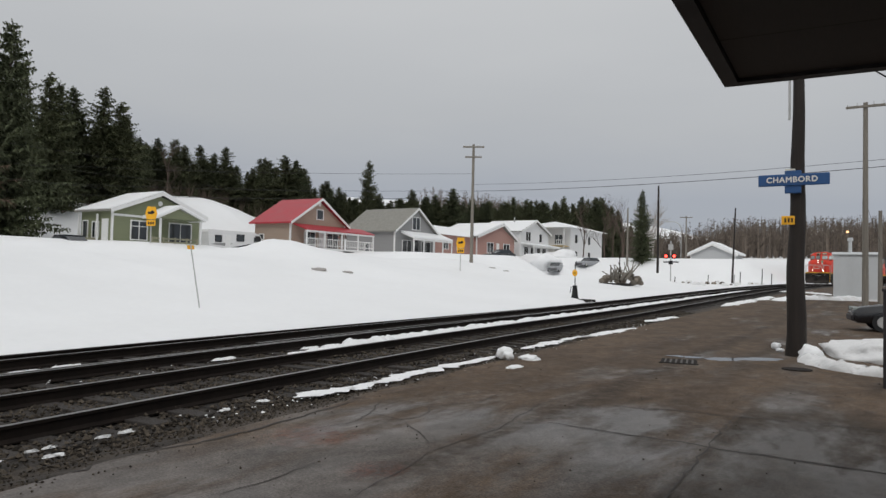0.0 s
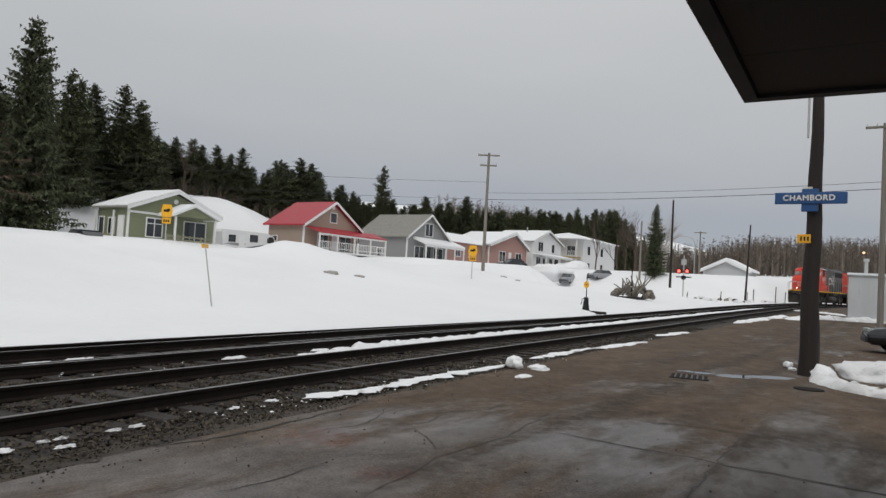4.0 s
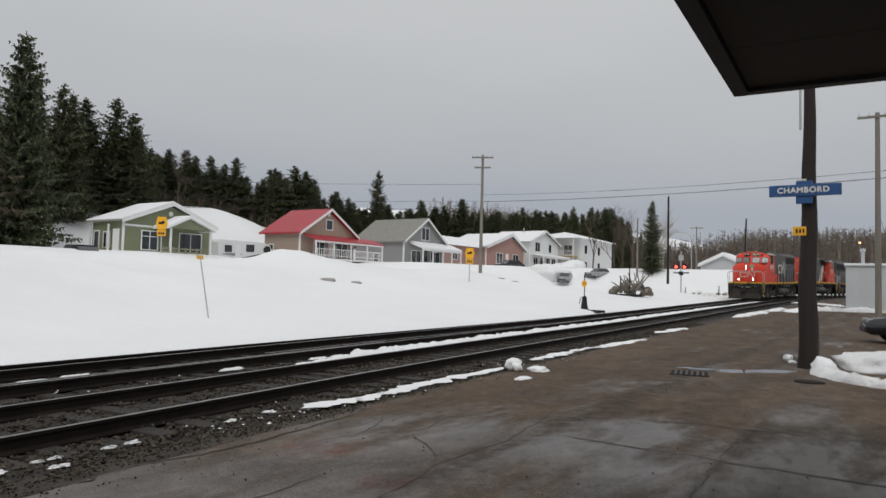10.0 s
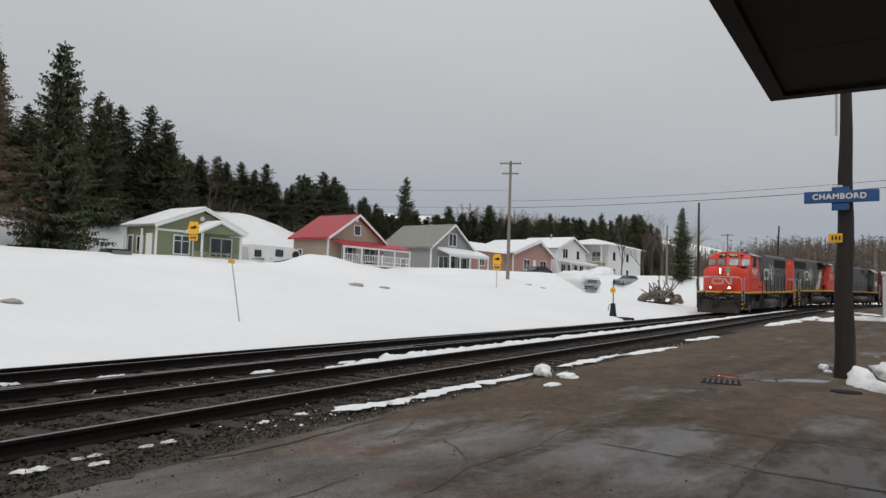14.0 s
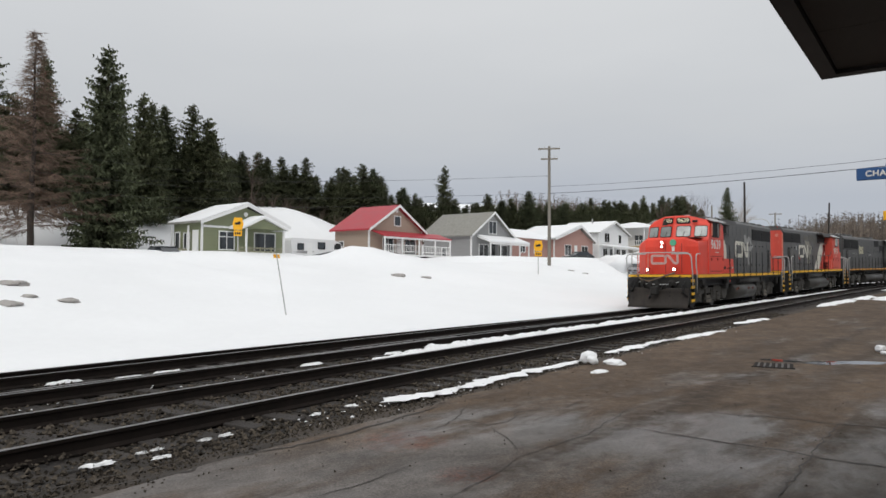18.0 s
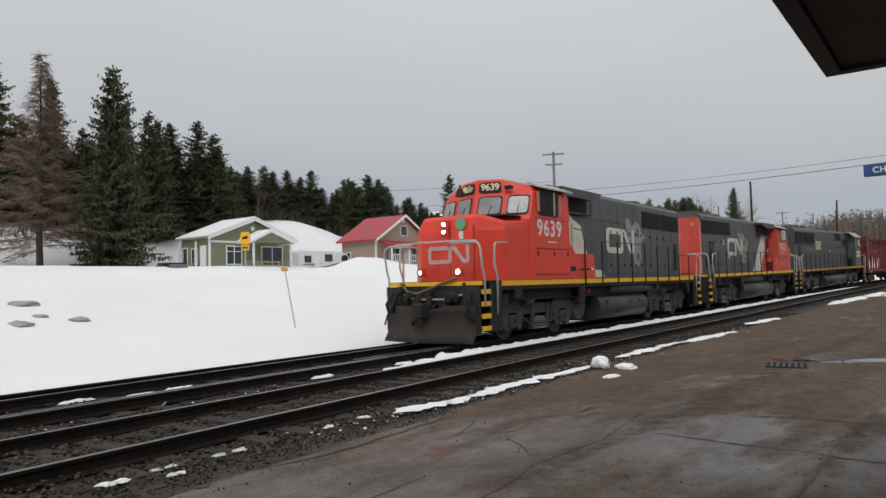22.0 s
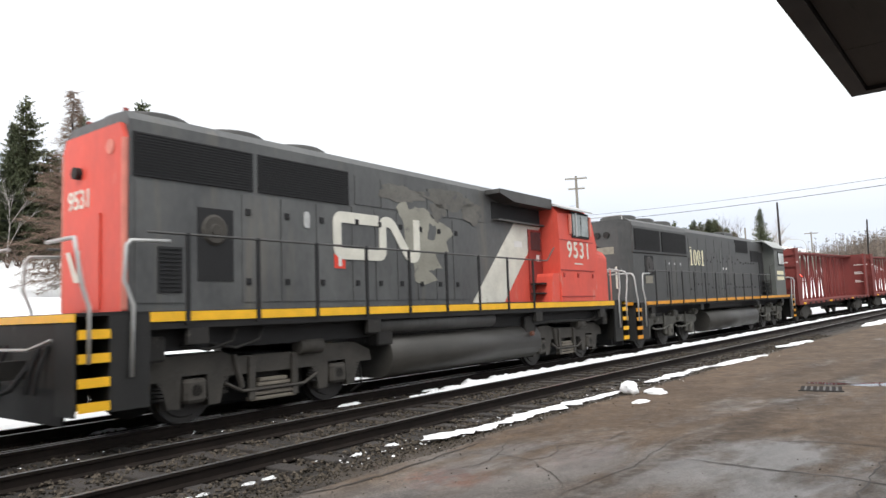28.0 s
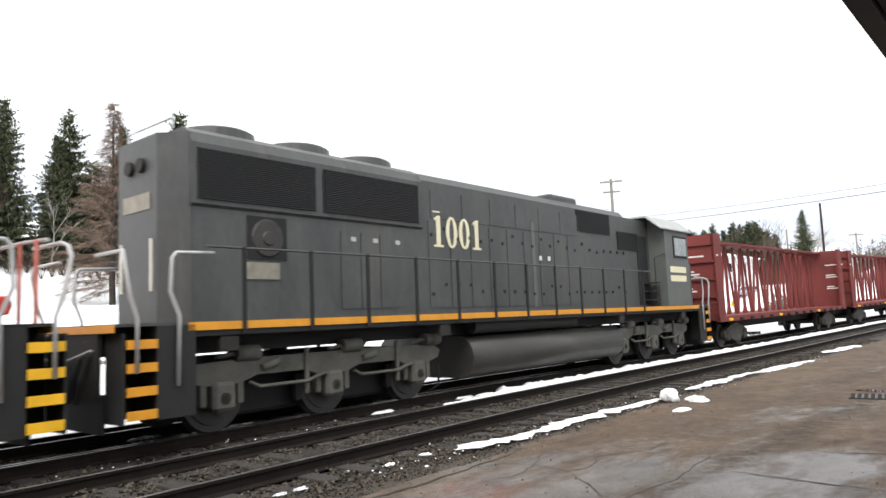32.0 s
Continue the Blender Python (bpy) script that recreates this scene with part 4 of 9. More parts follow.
# ---------------------------------------------------------------- cars
def car(name, label, m, paint, length=4.5, w=1.75, tall=1.42):
    c = thing(name, label, "car", "parked cars", m)
    L2, W2 = length / 2, w / 2
    bm = bmesh.new()
    secs = ((-L2, 0.45, 0.62, 0.80), (-L2 + 0.12, 0.28, 0.74, 0.94), (-L2 + 0.9, 0.24, 0.86, 1.0), (-0.55, 0.22, 0.93, 1.0), (0.9, 0.22, 0.94, 1.0), (L2 - 0.5, 0.26, 0.95, 0.98), (L2 - 0.08, 0.32, 0.86, 0.92), (L2, 0.45, 0.72, 0.84))
    prev = None
    for x, z0, z1, k in secs:
        r = [bm.verts.new(p) for p in ((x, -W2 * k * 0.94, z0), (x, -W2 * k, (z0 + z1) / 2), (x, -W2 * k * 0.93, z1), (x, W2 * k * 0.93, z1), (x, W2 * k, (z0 + z1) / 2), (x, W2 * k * 0.94, z0))]
        if prev:
            for i in range(6):
                bm.faces.new((prev[i], prev[(i + 1) % 6], r[(i + 1) % 6], r[i]))
        else:
            bm.faces.new(r[::-1])
        prev = r
    bm.faces.new(prev)
    bmesh.ops.recalc_face_normals(bm, faces=bm.faces)
    smooth(part("body", bm, paint, c))
    bm = bmesh.new()
    prism(bm, ((-0.95, 0.90), (-0.15, tall - 0.03), (1.25, tall - 0.03), (1.95, 0.93)), 1, -W2 * 0.80, W2 * 0.80)
    part("glasshouse", bm, M_GLASS, c)
    part("roof", B(-0.22, 1.3, -W2 * 0.80, W2 * 0.80, tall - 0.028, tall + 0.02, bev=0.02), paint, c)
    for x in (-L2 + 0.85, L2 - 0.9):
        for y in (-W2 + 0.02, W2 - 0.22):
            bm = bmesh.new()
            cyl(bm, (x, y, 0.32), (x, y + 0.2, 0.32), 0.32, 0.32, 18)
            wh = part("wheel", bm, M_DARK, c)
            bm = bmesh.new()
            cyl(bm, (x, y - 0.012, 0.32), (x, y + 0.212, 0.32), 0.19, 0.19, 12)
            part("rim", bm, M_STEEL, wh)
    for y in (-W2 * 0.72, W2 * 0.40):
        part("headlight", B(-L2 + 0.0, -L2 + 0.2, y, y + W2 * 0.32, 0.66, 0.78, bev=0.02), M_PALE_GLASS, c)
    part("bumper", B(-L2 - 0.05, -L2 + 0.1, -W2 * 0.78, W2 * 0.78, 0.34, 0.52, bev=0.03), M_FASCIA, c)
    return c


M_CARBLACK = mat("black_car_paint", (0.012, 0.013, 0.016), 0.25, var=0.2, spec=0.7)
M_CARGREY = mat("silver_car_paint", (0.30, 0.31, 0.33), 0.35, var=0.1)
car("car", "black sedan parked on the asphalt apron", pose(1.35, 27.6, rise(28) - 0.12, 0, 0, 8), M_CARBLACK)
car("car", "dark car behind the snow bank beside the olive bungalow", pose(-50.0, 27.9, 2.15, 0, 0, 0), M_CARBLACK)
car("car", "dark car parked in the snowy street", pose(-43.0, 64.5, 2.15, 0, 0, 92), M_CARBLACK)
car("car", "dark car under snow in a driveway", pose(-46.0, 88.0, 3.5, 0, 0, 60), M_CARBLACK)
car("car", "silver car half buried beside the driveway snow", pose(-41.0, 96.5, land(-41.0, 96.5) - 0.35, 0, 0, 100), M_CARGREY)
car("car", "silver car parked in front of the white house", pose(-38.0, 102.0, land(-38.0, 102.0) - 0.45, 0, 0, 70), M_CARGREY)


# ---------------------------------------------------------------- trees
M_NEEDLE = mat("spruce_needles", (0.106, 0.120, 0.068), 0.85, var=0.45, scale=0.6, island=0.4, spec=0.25)
M_NEEDLE2 = mat("fir_needles", (0.112, 0.122, 0.067), 0.85, var=0.45, scale=0.6, island=0.4, spec=0.25)
M_BARK = mat("dark_bark", (0.055, 0.043, 0.036), 0.9, var=0.4, scale=5.0, stretch=(1, 1, 0.2))
M_BIRCH = mat("birch_bark", (0.42, 0.39, 0.36), 0.8, var=0.35, scale=3.0, stretch=(1, 1, 3))
M_TWIG = mat("bare_twigs", (0.11, 0.078, 0.062), 0.9, var=0.3, scale=2.0, island=0.3)
M_LARCH = mat("bare_larch_twigs", (0.165, 0.112, 0.082), 0.9, var=0.3, scale=2.0, island=0.35)
M_FARWOOD = mat("far_wood_brush", (0.150, 0.122, 0.100), 0.95, var=0.4, scale=0.6, island=0.4)


def mesh_of(name, vs, fs, material):
    m_ = bpy.data.meshes.new(name)
    m_.from_pydata(vs, [], fs)
    m_.materials.append(material)
    return m_


def spruce_mesh(seed, height, width, dense=1.0, needle=None, ragged=0.35, taper=0.8, lean=0.0):
    """Boughs that sag and turn up at their ends, each hung with many slim sprays; whole sides of the crown swell or stay thin."""
    rnd = random.Random(seed)
    vs, fs = [], []
    z = height * 0.05
    while z < height * 0.975:
        q = z / height
        r0 = width * ((1 - q) ** taper) * (0.74 + 0.26 * min(1, q * 6)) + 0.16
        nb = max(4, int((6 + 7 * (1 - q)) * dense))
        for _ in range(nb):
            a = rnd.random() * 2 * math.pi
            ca, sa = math.cos(a), math.sin(a)
            swell = 1 + 0.55 * noise.noise(Vector((ca * 1.2 + seed * 3.3, sa * 1.2, z * 0.32))) + 0.30 * noise.noise(Vector((ca * 2.5 + seed, sa * 2.5, z * 1.1)))
            r = max(0.2, r0 * swell * (1 - ragged * rnd.random() ** 1.4))
            zz = z + rnd.uniform(-0.3, 0.3)
            sag, lift = 0.52 - 0.62 * q + rnd.uniform(-0.1, 0.1), 0.26
            ox = lean * q * height
            n = max(2, int(r / 0.21))
            for i in range(n):
                t_ = 0.10 + 0.92 * (i + rnd.random()) / n
                px, py, pz = ox + ca * r * t_, sa * r * t_, zz - r * (sag * t_ - lift * t_ * t_)
                ln = (0.20 + 0.44 * (1 - t_)) * min(1.0, 0.45 + r * 0.22)
                for b, fall in ((a + rnd.uniform(0.35, 1.15), -0.25), (a - rnd.uniform(0.35, 1.15), -0.25), (a + rnd.uniform(-0.5, 0.5), 0.15), (a + rnd.uniform(-2, 2), -1.1)):
                    w_ = rnd.uniform(0.05, 0.10)
                    l_ = ln * rnd.uniform(0.6, 1.3)
                    cb, sb = math.cos(b), math.sin(b)
                    tilt = rnd.uniform(-0.9, 0.9)
                    k = len(vs)
                    vs += [(px - sb * w_, py + cb * w_, pz + w_ * tilt), (px + sb * w_, py - cb * w_, pz - w_ * tilt), (px + cb * l_, py + sb * l_, pz + (fall + rnd.uniform(-0.3, 0.3)) * l_)]
                    fs.append((k, k + 1, k + 2))
        z += height * 0.0175 * (1.2 - 0.4 * q)
    # leader
    for i in range(14):
        b, zt = rnd.random() * 6.283, height * rnd.uniform(0.95, 1.0)
        l_ = 0.10 + 0.5 * (height - zt)
        k = len(vs)
        ox = lean * height
        vs += [(ox - math.sin(b) * 0.05, math.cos(b) * 0.05, zt), (ox + math.sin(b) * 0.05, -math.cos(b) * 0.05, zt), (ox + math.cos(b) * l_, math.sin(b) * l_, zt + 0.12)]
        fs.append((k, k + 1, k + 2))
    return mesh_of("crown", vs, fs, needle or M_NEEDLE)


def trunk_mesh(height, r, material, bend=0.0, seed=0):
    bm = bmesh.new()
    rnd = random.Random(seed)
    p, k = Vector((0, 0, -0.6)), 8
    for i in range(k):
        q = Vector((rnd.uniform(-bend, bend), rnd.uniform(-bend, bend), height * (i + 1) / k))
        cyl(bm, p, q, r * (1 - i / k) + 0.03, r * (1 - (i + 1) / k) + 0.03, 8, caps=False)
        p = q
    m_ = bpy.data.meshes.new("trunk")
    bm.to_mesh(m_)
    bm.free()
    m_.materials.append(material)
    return m_


def bare_mesh(seed, height, spread, material, levels=3, forks=5, r=0.16, up=0.7, name="crown"):
    """Bare limbs that fork into twigs."""
    rnd = random.Random(seed)
    bm = bmesh.new()

    def limb(p, d, ln, rr, lv):
        q = p + d * ln
        cyl(bm, p, q, rr, rr * 0.6, 5 if lv > 1 else 3, caps=False)
        if lv == 0:
            return
        for _ in range(forks):
            t_ = rnd.uniform(0.35, 1.0)
            nd = (d * up + Vector((rnd.uniform(-1, 1), rnd.uniform(-1, 1), rnd.uniform(-0.1, 0.8))) * spread).normalized()
            limb(p + d * ln * t_, nd, ln * rnd.uniform(0.45, 0.7), rr * 0.45, lv - 1)
    limb(Vector((0, 0, -0.5)), Vector((rnd.uniform(-0.06, 0.06), rnd.uniform(-0.06, 0.06), 1)).normalized(), height * 0.55, r, levels)
    m_ = bpy.data.meshes.new(name)
    bm.to_mesh(m_)
    bm.free()
    m_.materials.append(material)
    return m_


def larch_mesh(seed, height, width):
    """Fine bare twigs on long level boughs that droop at their ends, below a thin spire."""
    rnd = random.Random(seed)
    bm = bmesh.new()
    z = height * 0.10
    while z < height:
        q = z / height
        r = width * min(1.0, 0.62 + q * 1.6) * (1 - q) ** 1.45 * rnd.uniform(0.25, 1.1) + 0.22
        a = rnd.random() * 6.283
        d = Vector((math.cos(a), math.sin(a), rnd.uniform(-0.35, 0.30)))
        p = Vector((0, 0, z))
        cyl(bm, p, p + d * r, 0.026, 0.008, 3, caps=False)
        for _ in range(int(9 + r * 11)):
            t_ = rnd.uniform(0.15, 1)
            b = a + rnd.uniform(-1.2, 1.2)
            e_ = p + d * r * t_
            f_ = e_ + Vector((math.cos(b), math.sin(b), rnd.uniform(-0.9, 0.35))) * rnd.uniform(0.2, 0.75)
            cyl(bm, e_, f_, 0.015, 0.006, 3, caps=False)
        z += height * 0.0026
    m_ = bpy.data.meshes.new("crown")
    bm.to_mesh(m_)
    bm.free()
    m_.materials.append(M_LARCH)
    return m_


SPRUCES = []
for i, (w_, dn, nd, rg, tp, ln) in enumerate(((3.7, 1.6, M_NEEDLE, 0.6, 0.70, 0.0), (3.6, 1.4, M_NEEDLE, 0.6, 0.74, 0.010), (3.4, 1.3, M_NEEDLE2, 0.6, 0.66, -0.008), (3.7, 1.3, M_NEEDLE2, 0.7, 0.72, 0.012), (3.7, 1.3, M_NEEDLE2, 0.6, 0.60, -0.012))):
    SPRUCES.append((spruce_mesh(11 + i, 14.0, w_, dn, nd, rg, tp, ln), trunk_mesh(13.6, 0.22, M_BARK, 0.05, i)))


def spruce(x, y, height, kind=0, wide=1.0, label="dark green spruce on the snowy hillside", z=None, stand=None):
    k = height / 14.0
    rz = (x * 37.7 + y * 11.3) % 360
    m = pose(x, y, (land(x, y) if z is None else z) - 0.3, 0, 0, rz) @ Matrix.Diagonal((k * wide, k * wide, k, 1))
    cr, tr = SPRUCES[kind]
    if stand is not None:
        shared("crown", cr, stand, m)
        return shared("trunk", tr, stand, m)
    t_ = thing("spruce_tree", label, "tree", "spruces on the hillside", m)
    shared("crown", cr, t_, Matrix.Identity(4))
    shared("trunk", tr, t_, Matrix.Identity(4))
    return t_


# the tall ones behind the olive bungalow
BIG = "tall dense dark spruce standing in snow"
for x, y, top, kind, wide in ((-57.8, 27.4, 17.6, 0, 0.88), (-63.2, 33.4, 13.8, 2, 1.0), (-64.6, 35.0, 12.8, 1, 1.0), (-66.0, 32.4, 13.6, 3, 0.9), (-66.0, 40.3, 13.2, 3, 1.25),
                             (-65.2, 41.6, 12.6, 2, 1.2), (-67.2, 43.4, 11.0, 1, 1.3), (-68.2, 38.4, 11.8, 0, 1.1), (-69.2, 45.4, 8.8, 2, 1.3), (-69.5, 22.2, 15.0, 2, 0.95),
                             (-70.0, 27.4, 14.5, 1, 1.0), (-69.0, 16.7, 15.0, 0, 0.9), (-68.2, 20.8, 12.6, 1, 0.9), (-69.8, 10.5, 15.5, 3, 1.0), (-68.0, 5.5, 14.0, 1, 1.0)):
    spruce(x, y, top - 0.8 * bank(x, y), kind, wide, BIG)
rnd = random.Random(5)
# the wood on the slope behind the houses: a ragged edge with taller trees behind
def wood_top(ye):
    """How high the wood's outline stands along the slope."""
    return float(np.interp(ye, (20, 44, 52, 59, 64, 72, 79, 85, 97, 104, 120, 150, 200), (18.5, 17.2, 16.7, 16.6, 17.8, 17.8, 15.6, 14.2, 15.0, 15.8, 16.8, 19.6, 25.0)))


REAR_ROWS = tagged(new("hillside_wood"), "dense dark conifers behind the first row of trees", "wood", "", "stuff")
FAR_ROWS = tagged(new("far_conifers"), "dark conifers scattered in the far wood", "wood", "", "stuff")
for i in range(300):
    y = 24 + i * 0.507 + rnd.uniform(-1.2, 1.2)
    back = (0, 4, 8, 13)[i % 4] + rnd.uniform(0, 3) + 6 * ramp01((y - 45) / 4) * (1 - ramp01((y - 60) / 6))
    x = -67 - back + 0.10 * max(0, y - 60)
    peak = 1.5 + (wood_top(y * 72 / -x) - 1.5) * -x / 72
    tall = (peak - land(x, y)) * (rnd.uniform(0.62, 0.88) if i % 4 else rnd.uniform(0.88, 1.04))
    spruce(x, y, max(4.0, tall + 0.3), rnd.choice((0, 1, 1, 2, 2, 3, 4)), rnd.uniform(1.0, 1.45) * (14.0 / max(7.0, tall + 4)) ** 0.5, stand=REAR_ROWS if i % 4 > 1 else None)
spruce(-66.5, 83.5, 11.4, 2, 0.95, "pointed spruce rising above the hillside wood")
spruce(-62.0, 101.0, 11.0, 0, 1.3, "broad spruce rising above the brick bungalow")
spruce(-63.5, 91.0, 9.0, 4, 1.2, "rounded conifer behind the grey house")
spruce(-30.5, 104.0, 11.0, 1, 0.85, "slender spruce behind the crossing")
# far wood to the right of the crossing
for i in range(85):
    x = rnd.uniform(-100, 90)
    y = 205 + rnd.uniform(0, 55) - 0.25 * abs(x + 20)
    spruce(x, y, rnd.uniform(4.5, 8.5), rnd.randrange(5), rnd.uniform(1.0, 1.5), stand=FAR_ROWS)

larch = thing("larch_tree", "tall bare brown larch with fine twigs", "tree", m=pose(-58.2, 22.0, land(-58.2, 22.0)))
shared("crown", larch_mesh(3, 17.0, 8.6), larch, Matrix.Identity(4))
shared("trunk", trunk_mesh(16.8, 0.25, M_BARK, 0.08, 4), larch, Matrix.Identity(4))
BARE = [bare_mesh(21 + i, 9.0, 0.55, (M_BIRCH, M_TWIG)[i % 2], 4, 4, 0.13) for i in range(4)]


def bare(x, y, h_, k, label="bare leafless birch with pale limbs"):
    t_ = thing("birch_tree", label, "tree", "bare trees", pose(x, y, land(x, y), 0, 0, (x * 53 + y * 17) % 360) @ Matrix.Scale(h_ / 9.0, 4))
    shared("crown", BARE[k], t_, Matrix.Identity(4))


for x, y, h_, k in ((-37.4, 129.0, 11.5, 0), (-36.4, 129.6, 11.0, 2), (-35.6, 128.6, 10.4, 0), (-36.8, 130.6, 10.8, 2), (-38.2, 130.0, 10.0, 0), (-48, 150, 12, 1), (-52, 155, 12, 3), (-36, 112, 9, 1), (-41, 118, 10, 1), (-45, 118, 10.5, 3), (-68, 44, 6, 1), (-69, 50, 6.5, 3), (-67, 20, 7, 2), (-68, 16, 8, 3)):
    bare(x, y, h_, k)
# brush and bare trunks of the far wood, too many to count
vs, fs = [], []
rnd = random.Random(8)
for i in range(8000):
    x = rnd.uniform(-110, 110)
    y = 178 + rnd.uniform(0, 60) - 0.2 * abs(x + 20)
    z = land(x, y)
    h_ = rnd.uniform(5.0, 10.5)
    w_ = rnd.uniform(0.08, 0.22)
    lx = rnd.uniform(-0.5, 0.5)
    k = len(vs)
    vs += [(x - w_, y, z - 0.5), (x + w_, y, z - 0.5), (x, y + w_, z - 0.5), (x + lx, y, z + h_)]
    fs += [(k, k + 1, k + 3), (k + 1, k + 2, k + 3), (k + 2, k, k + 3)]
    for _ in range(11):
        t_ = rnd.uniform(0.25, 0.95)
        b = rnd.uniform(0, 6.283)
        ln = rnd.uniform(0.8, 2.4) * (1.2 - t_)
        px, pz = x + lx * t_, z + h_ * t_
        k = len(vs)
        vs += [(px, y, pz), (px, y, pz + 0.22), (px + math.cos(b) * ln, y + math.sin(b) * ln, pz + ln * 0.8)]
        fs += [(k, k + 1, k + 2)]
far_wood = new("far_wood", mesh_of("far_wood", vs, fs, M_FARWOOD))
tagged(far_wood, "bare brown far wood behind the crossing", "wood", "", "stuff")
# undergrowth below the hillside wood
vs, fs = [], []
for i in range(2200):
    y = rnd.uniform(8, 165)
    x = -65.5 - rnd.uniform(0, 9) + 0.10 * max(0, y - 60) - 6 * ramp01((y - 45) / 4) * (1 - ramp01((y - 60) / 6))
    z = land(x, y)
    for _ in range(7):
        b, ln = rnd.uniform(0, 6.283), rnd.uniform(0.6, 2.4)
        k = len(vs)
        vs += [(x, y, z - 0.2), (x + 0.06, y + 0.05, z - 0.2), (x + math.cos(b) * ln * 0.4, y + math.sin(b) * ln * 0.4, z + ln)]
        fs += [(k, k + 1, k + 2)]
brush = new("brush", mesh_of("brush", vs, fs, M_TWIG))
tagged(brush, "brown leafless brush at the wood's edge", "brush", "", "stuff")


# ---------------------------------------------------------------- the train
# Every vehicle lies along its own x axis, its leading or cab end at -x, rail top at z = 0.
def plate(bm, pts, y, t=0.008):
    """A thin plate on a side wall: outline in x and z, standing proud of the wall at y."""
    s = 1 if y > 0 else -1
    return prism(bm, pts, 1, y + s * 0.002, y + s * (0.002 + t))


def smooth_bm(bm):
    for f in bm.faces:
        f.smooth = len(f.verts) == 4
    return bm


def wheel_mesh(r):
    bm = bmesh.new()
    for s in (-1, 1):
        cyl(bm, (0, s * 0.68, 0), (0, s * 0.72, 0), r + 0.03, r + 0.03, 28)
        cyl(bm, (0, s * 0.72, 0), (0, s * 0.82, 0), r, r, 28)
        cyl(bm, (0, s * 0.82, 0), (0, s * 0.84, 0), r * 0.82, r * 0.80, 28)
        cyl(bm, (0, s * 0.80, 0), (0, s * 0.90, 0), 0.17, 0.15, 14)
        for k in range(3):
            a = 2 * math.pi * k / 3
            cyl(bm, (math.cos(a) * r * 0.5, s * 0.835, math.sin(a) * r * 0.5), (math.cos(a) * r * 0.5, s * 0.850, math.sin(a) * r * 0.5), 0.06, 0.06, 8)
    cyl(bm, (0, -0.68, 0), (0, 0.68, 0), 0.09, 0.09, 10)
    m_ = bpy.data.meshes.new("wheelset")
    bm.to_mesh(m_)
    bm.free()
    m_.materials.append(M_WHEEL)
    return m_


M_WHEEL = mat("greasy_wheel_steel", (0.05, 0.046, 0.043), 0.55, metal=0.4, var=0.3, scale=4.0)
M_FRAME = mat("dusty_truck_casting", (0.060, 0.054, 0.046), 0.8, var=0.4, scale=2.5, spots=0.34, spot_scale=4.0, spot_color=(0.030, 0.026, 0.022))
M_FRAME_PALE = mat("dusty_grey_truck_casting", (0.105, 0.100, 0.086), 0.8, var=0.4, scale=2.5, spots=0.3, spot_scale=4.0, spot_color=(0.045, 0.040, 0.034))
M_SPRING = mat("dusty_leaf_spring", (0.17, 0.15, 0.12), 0.85, var=0.35, scale=3.0)
WHEEL_BIG, WHEEL_CAR = wheel_mesh(0.50), wheel_mesh(0.43)
ROLLING = []


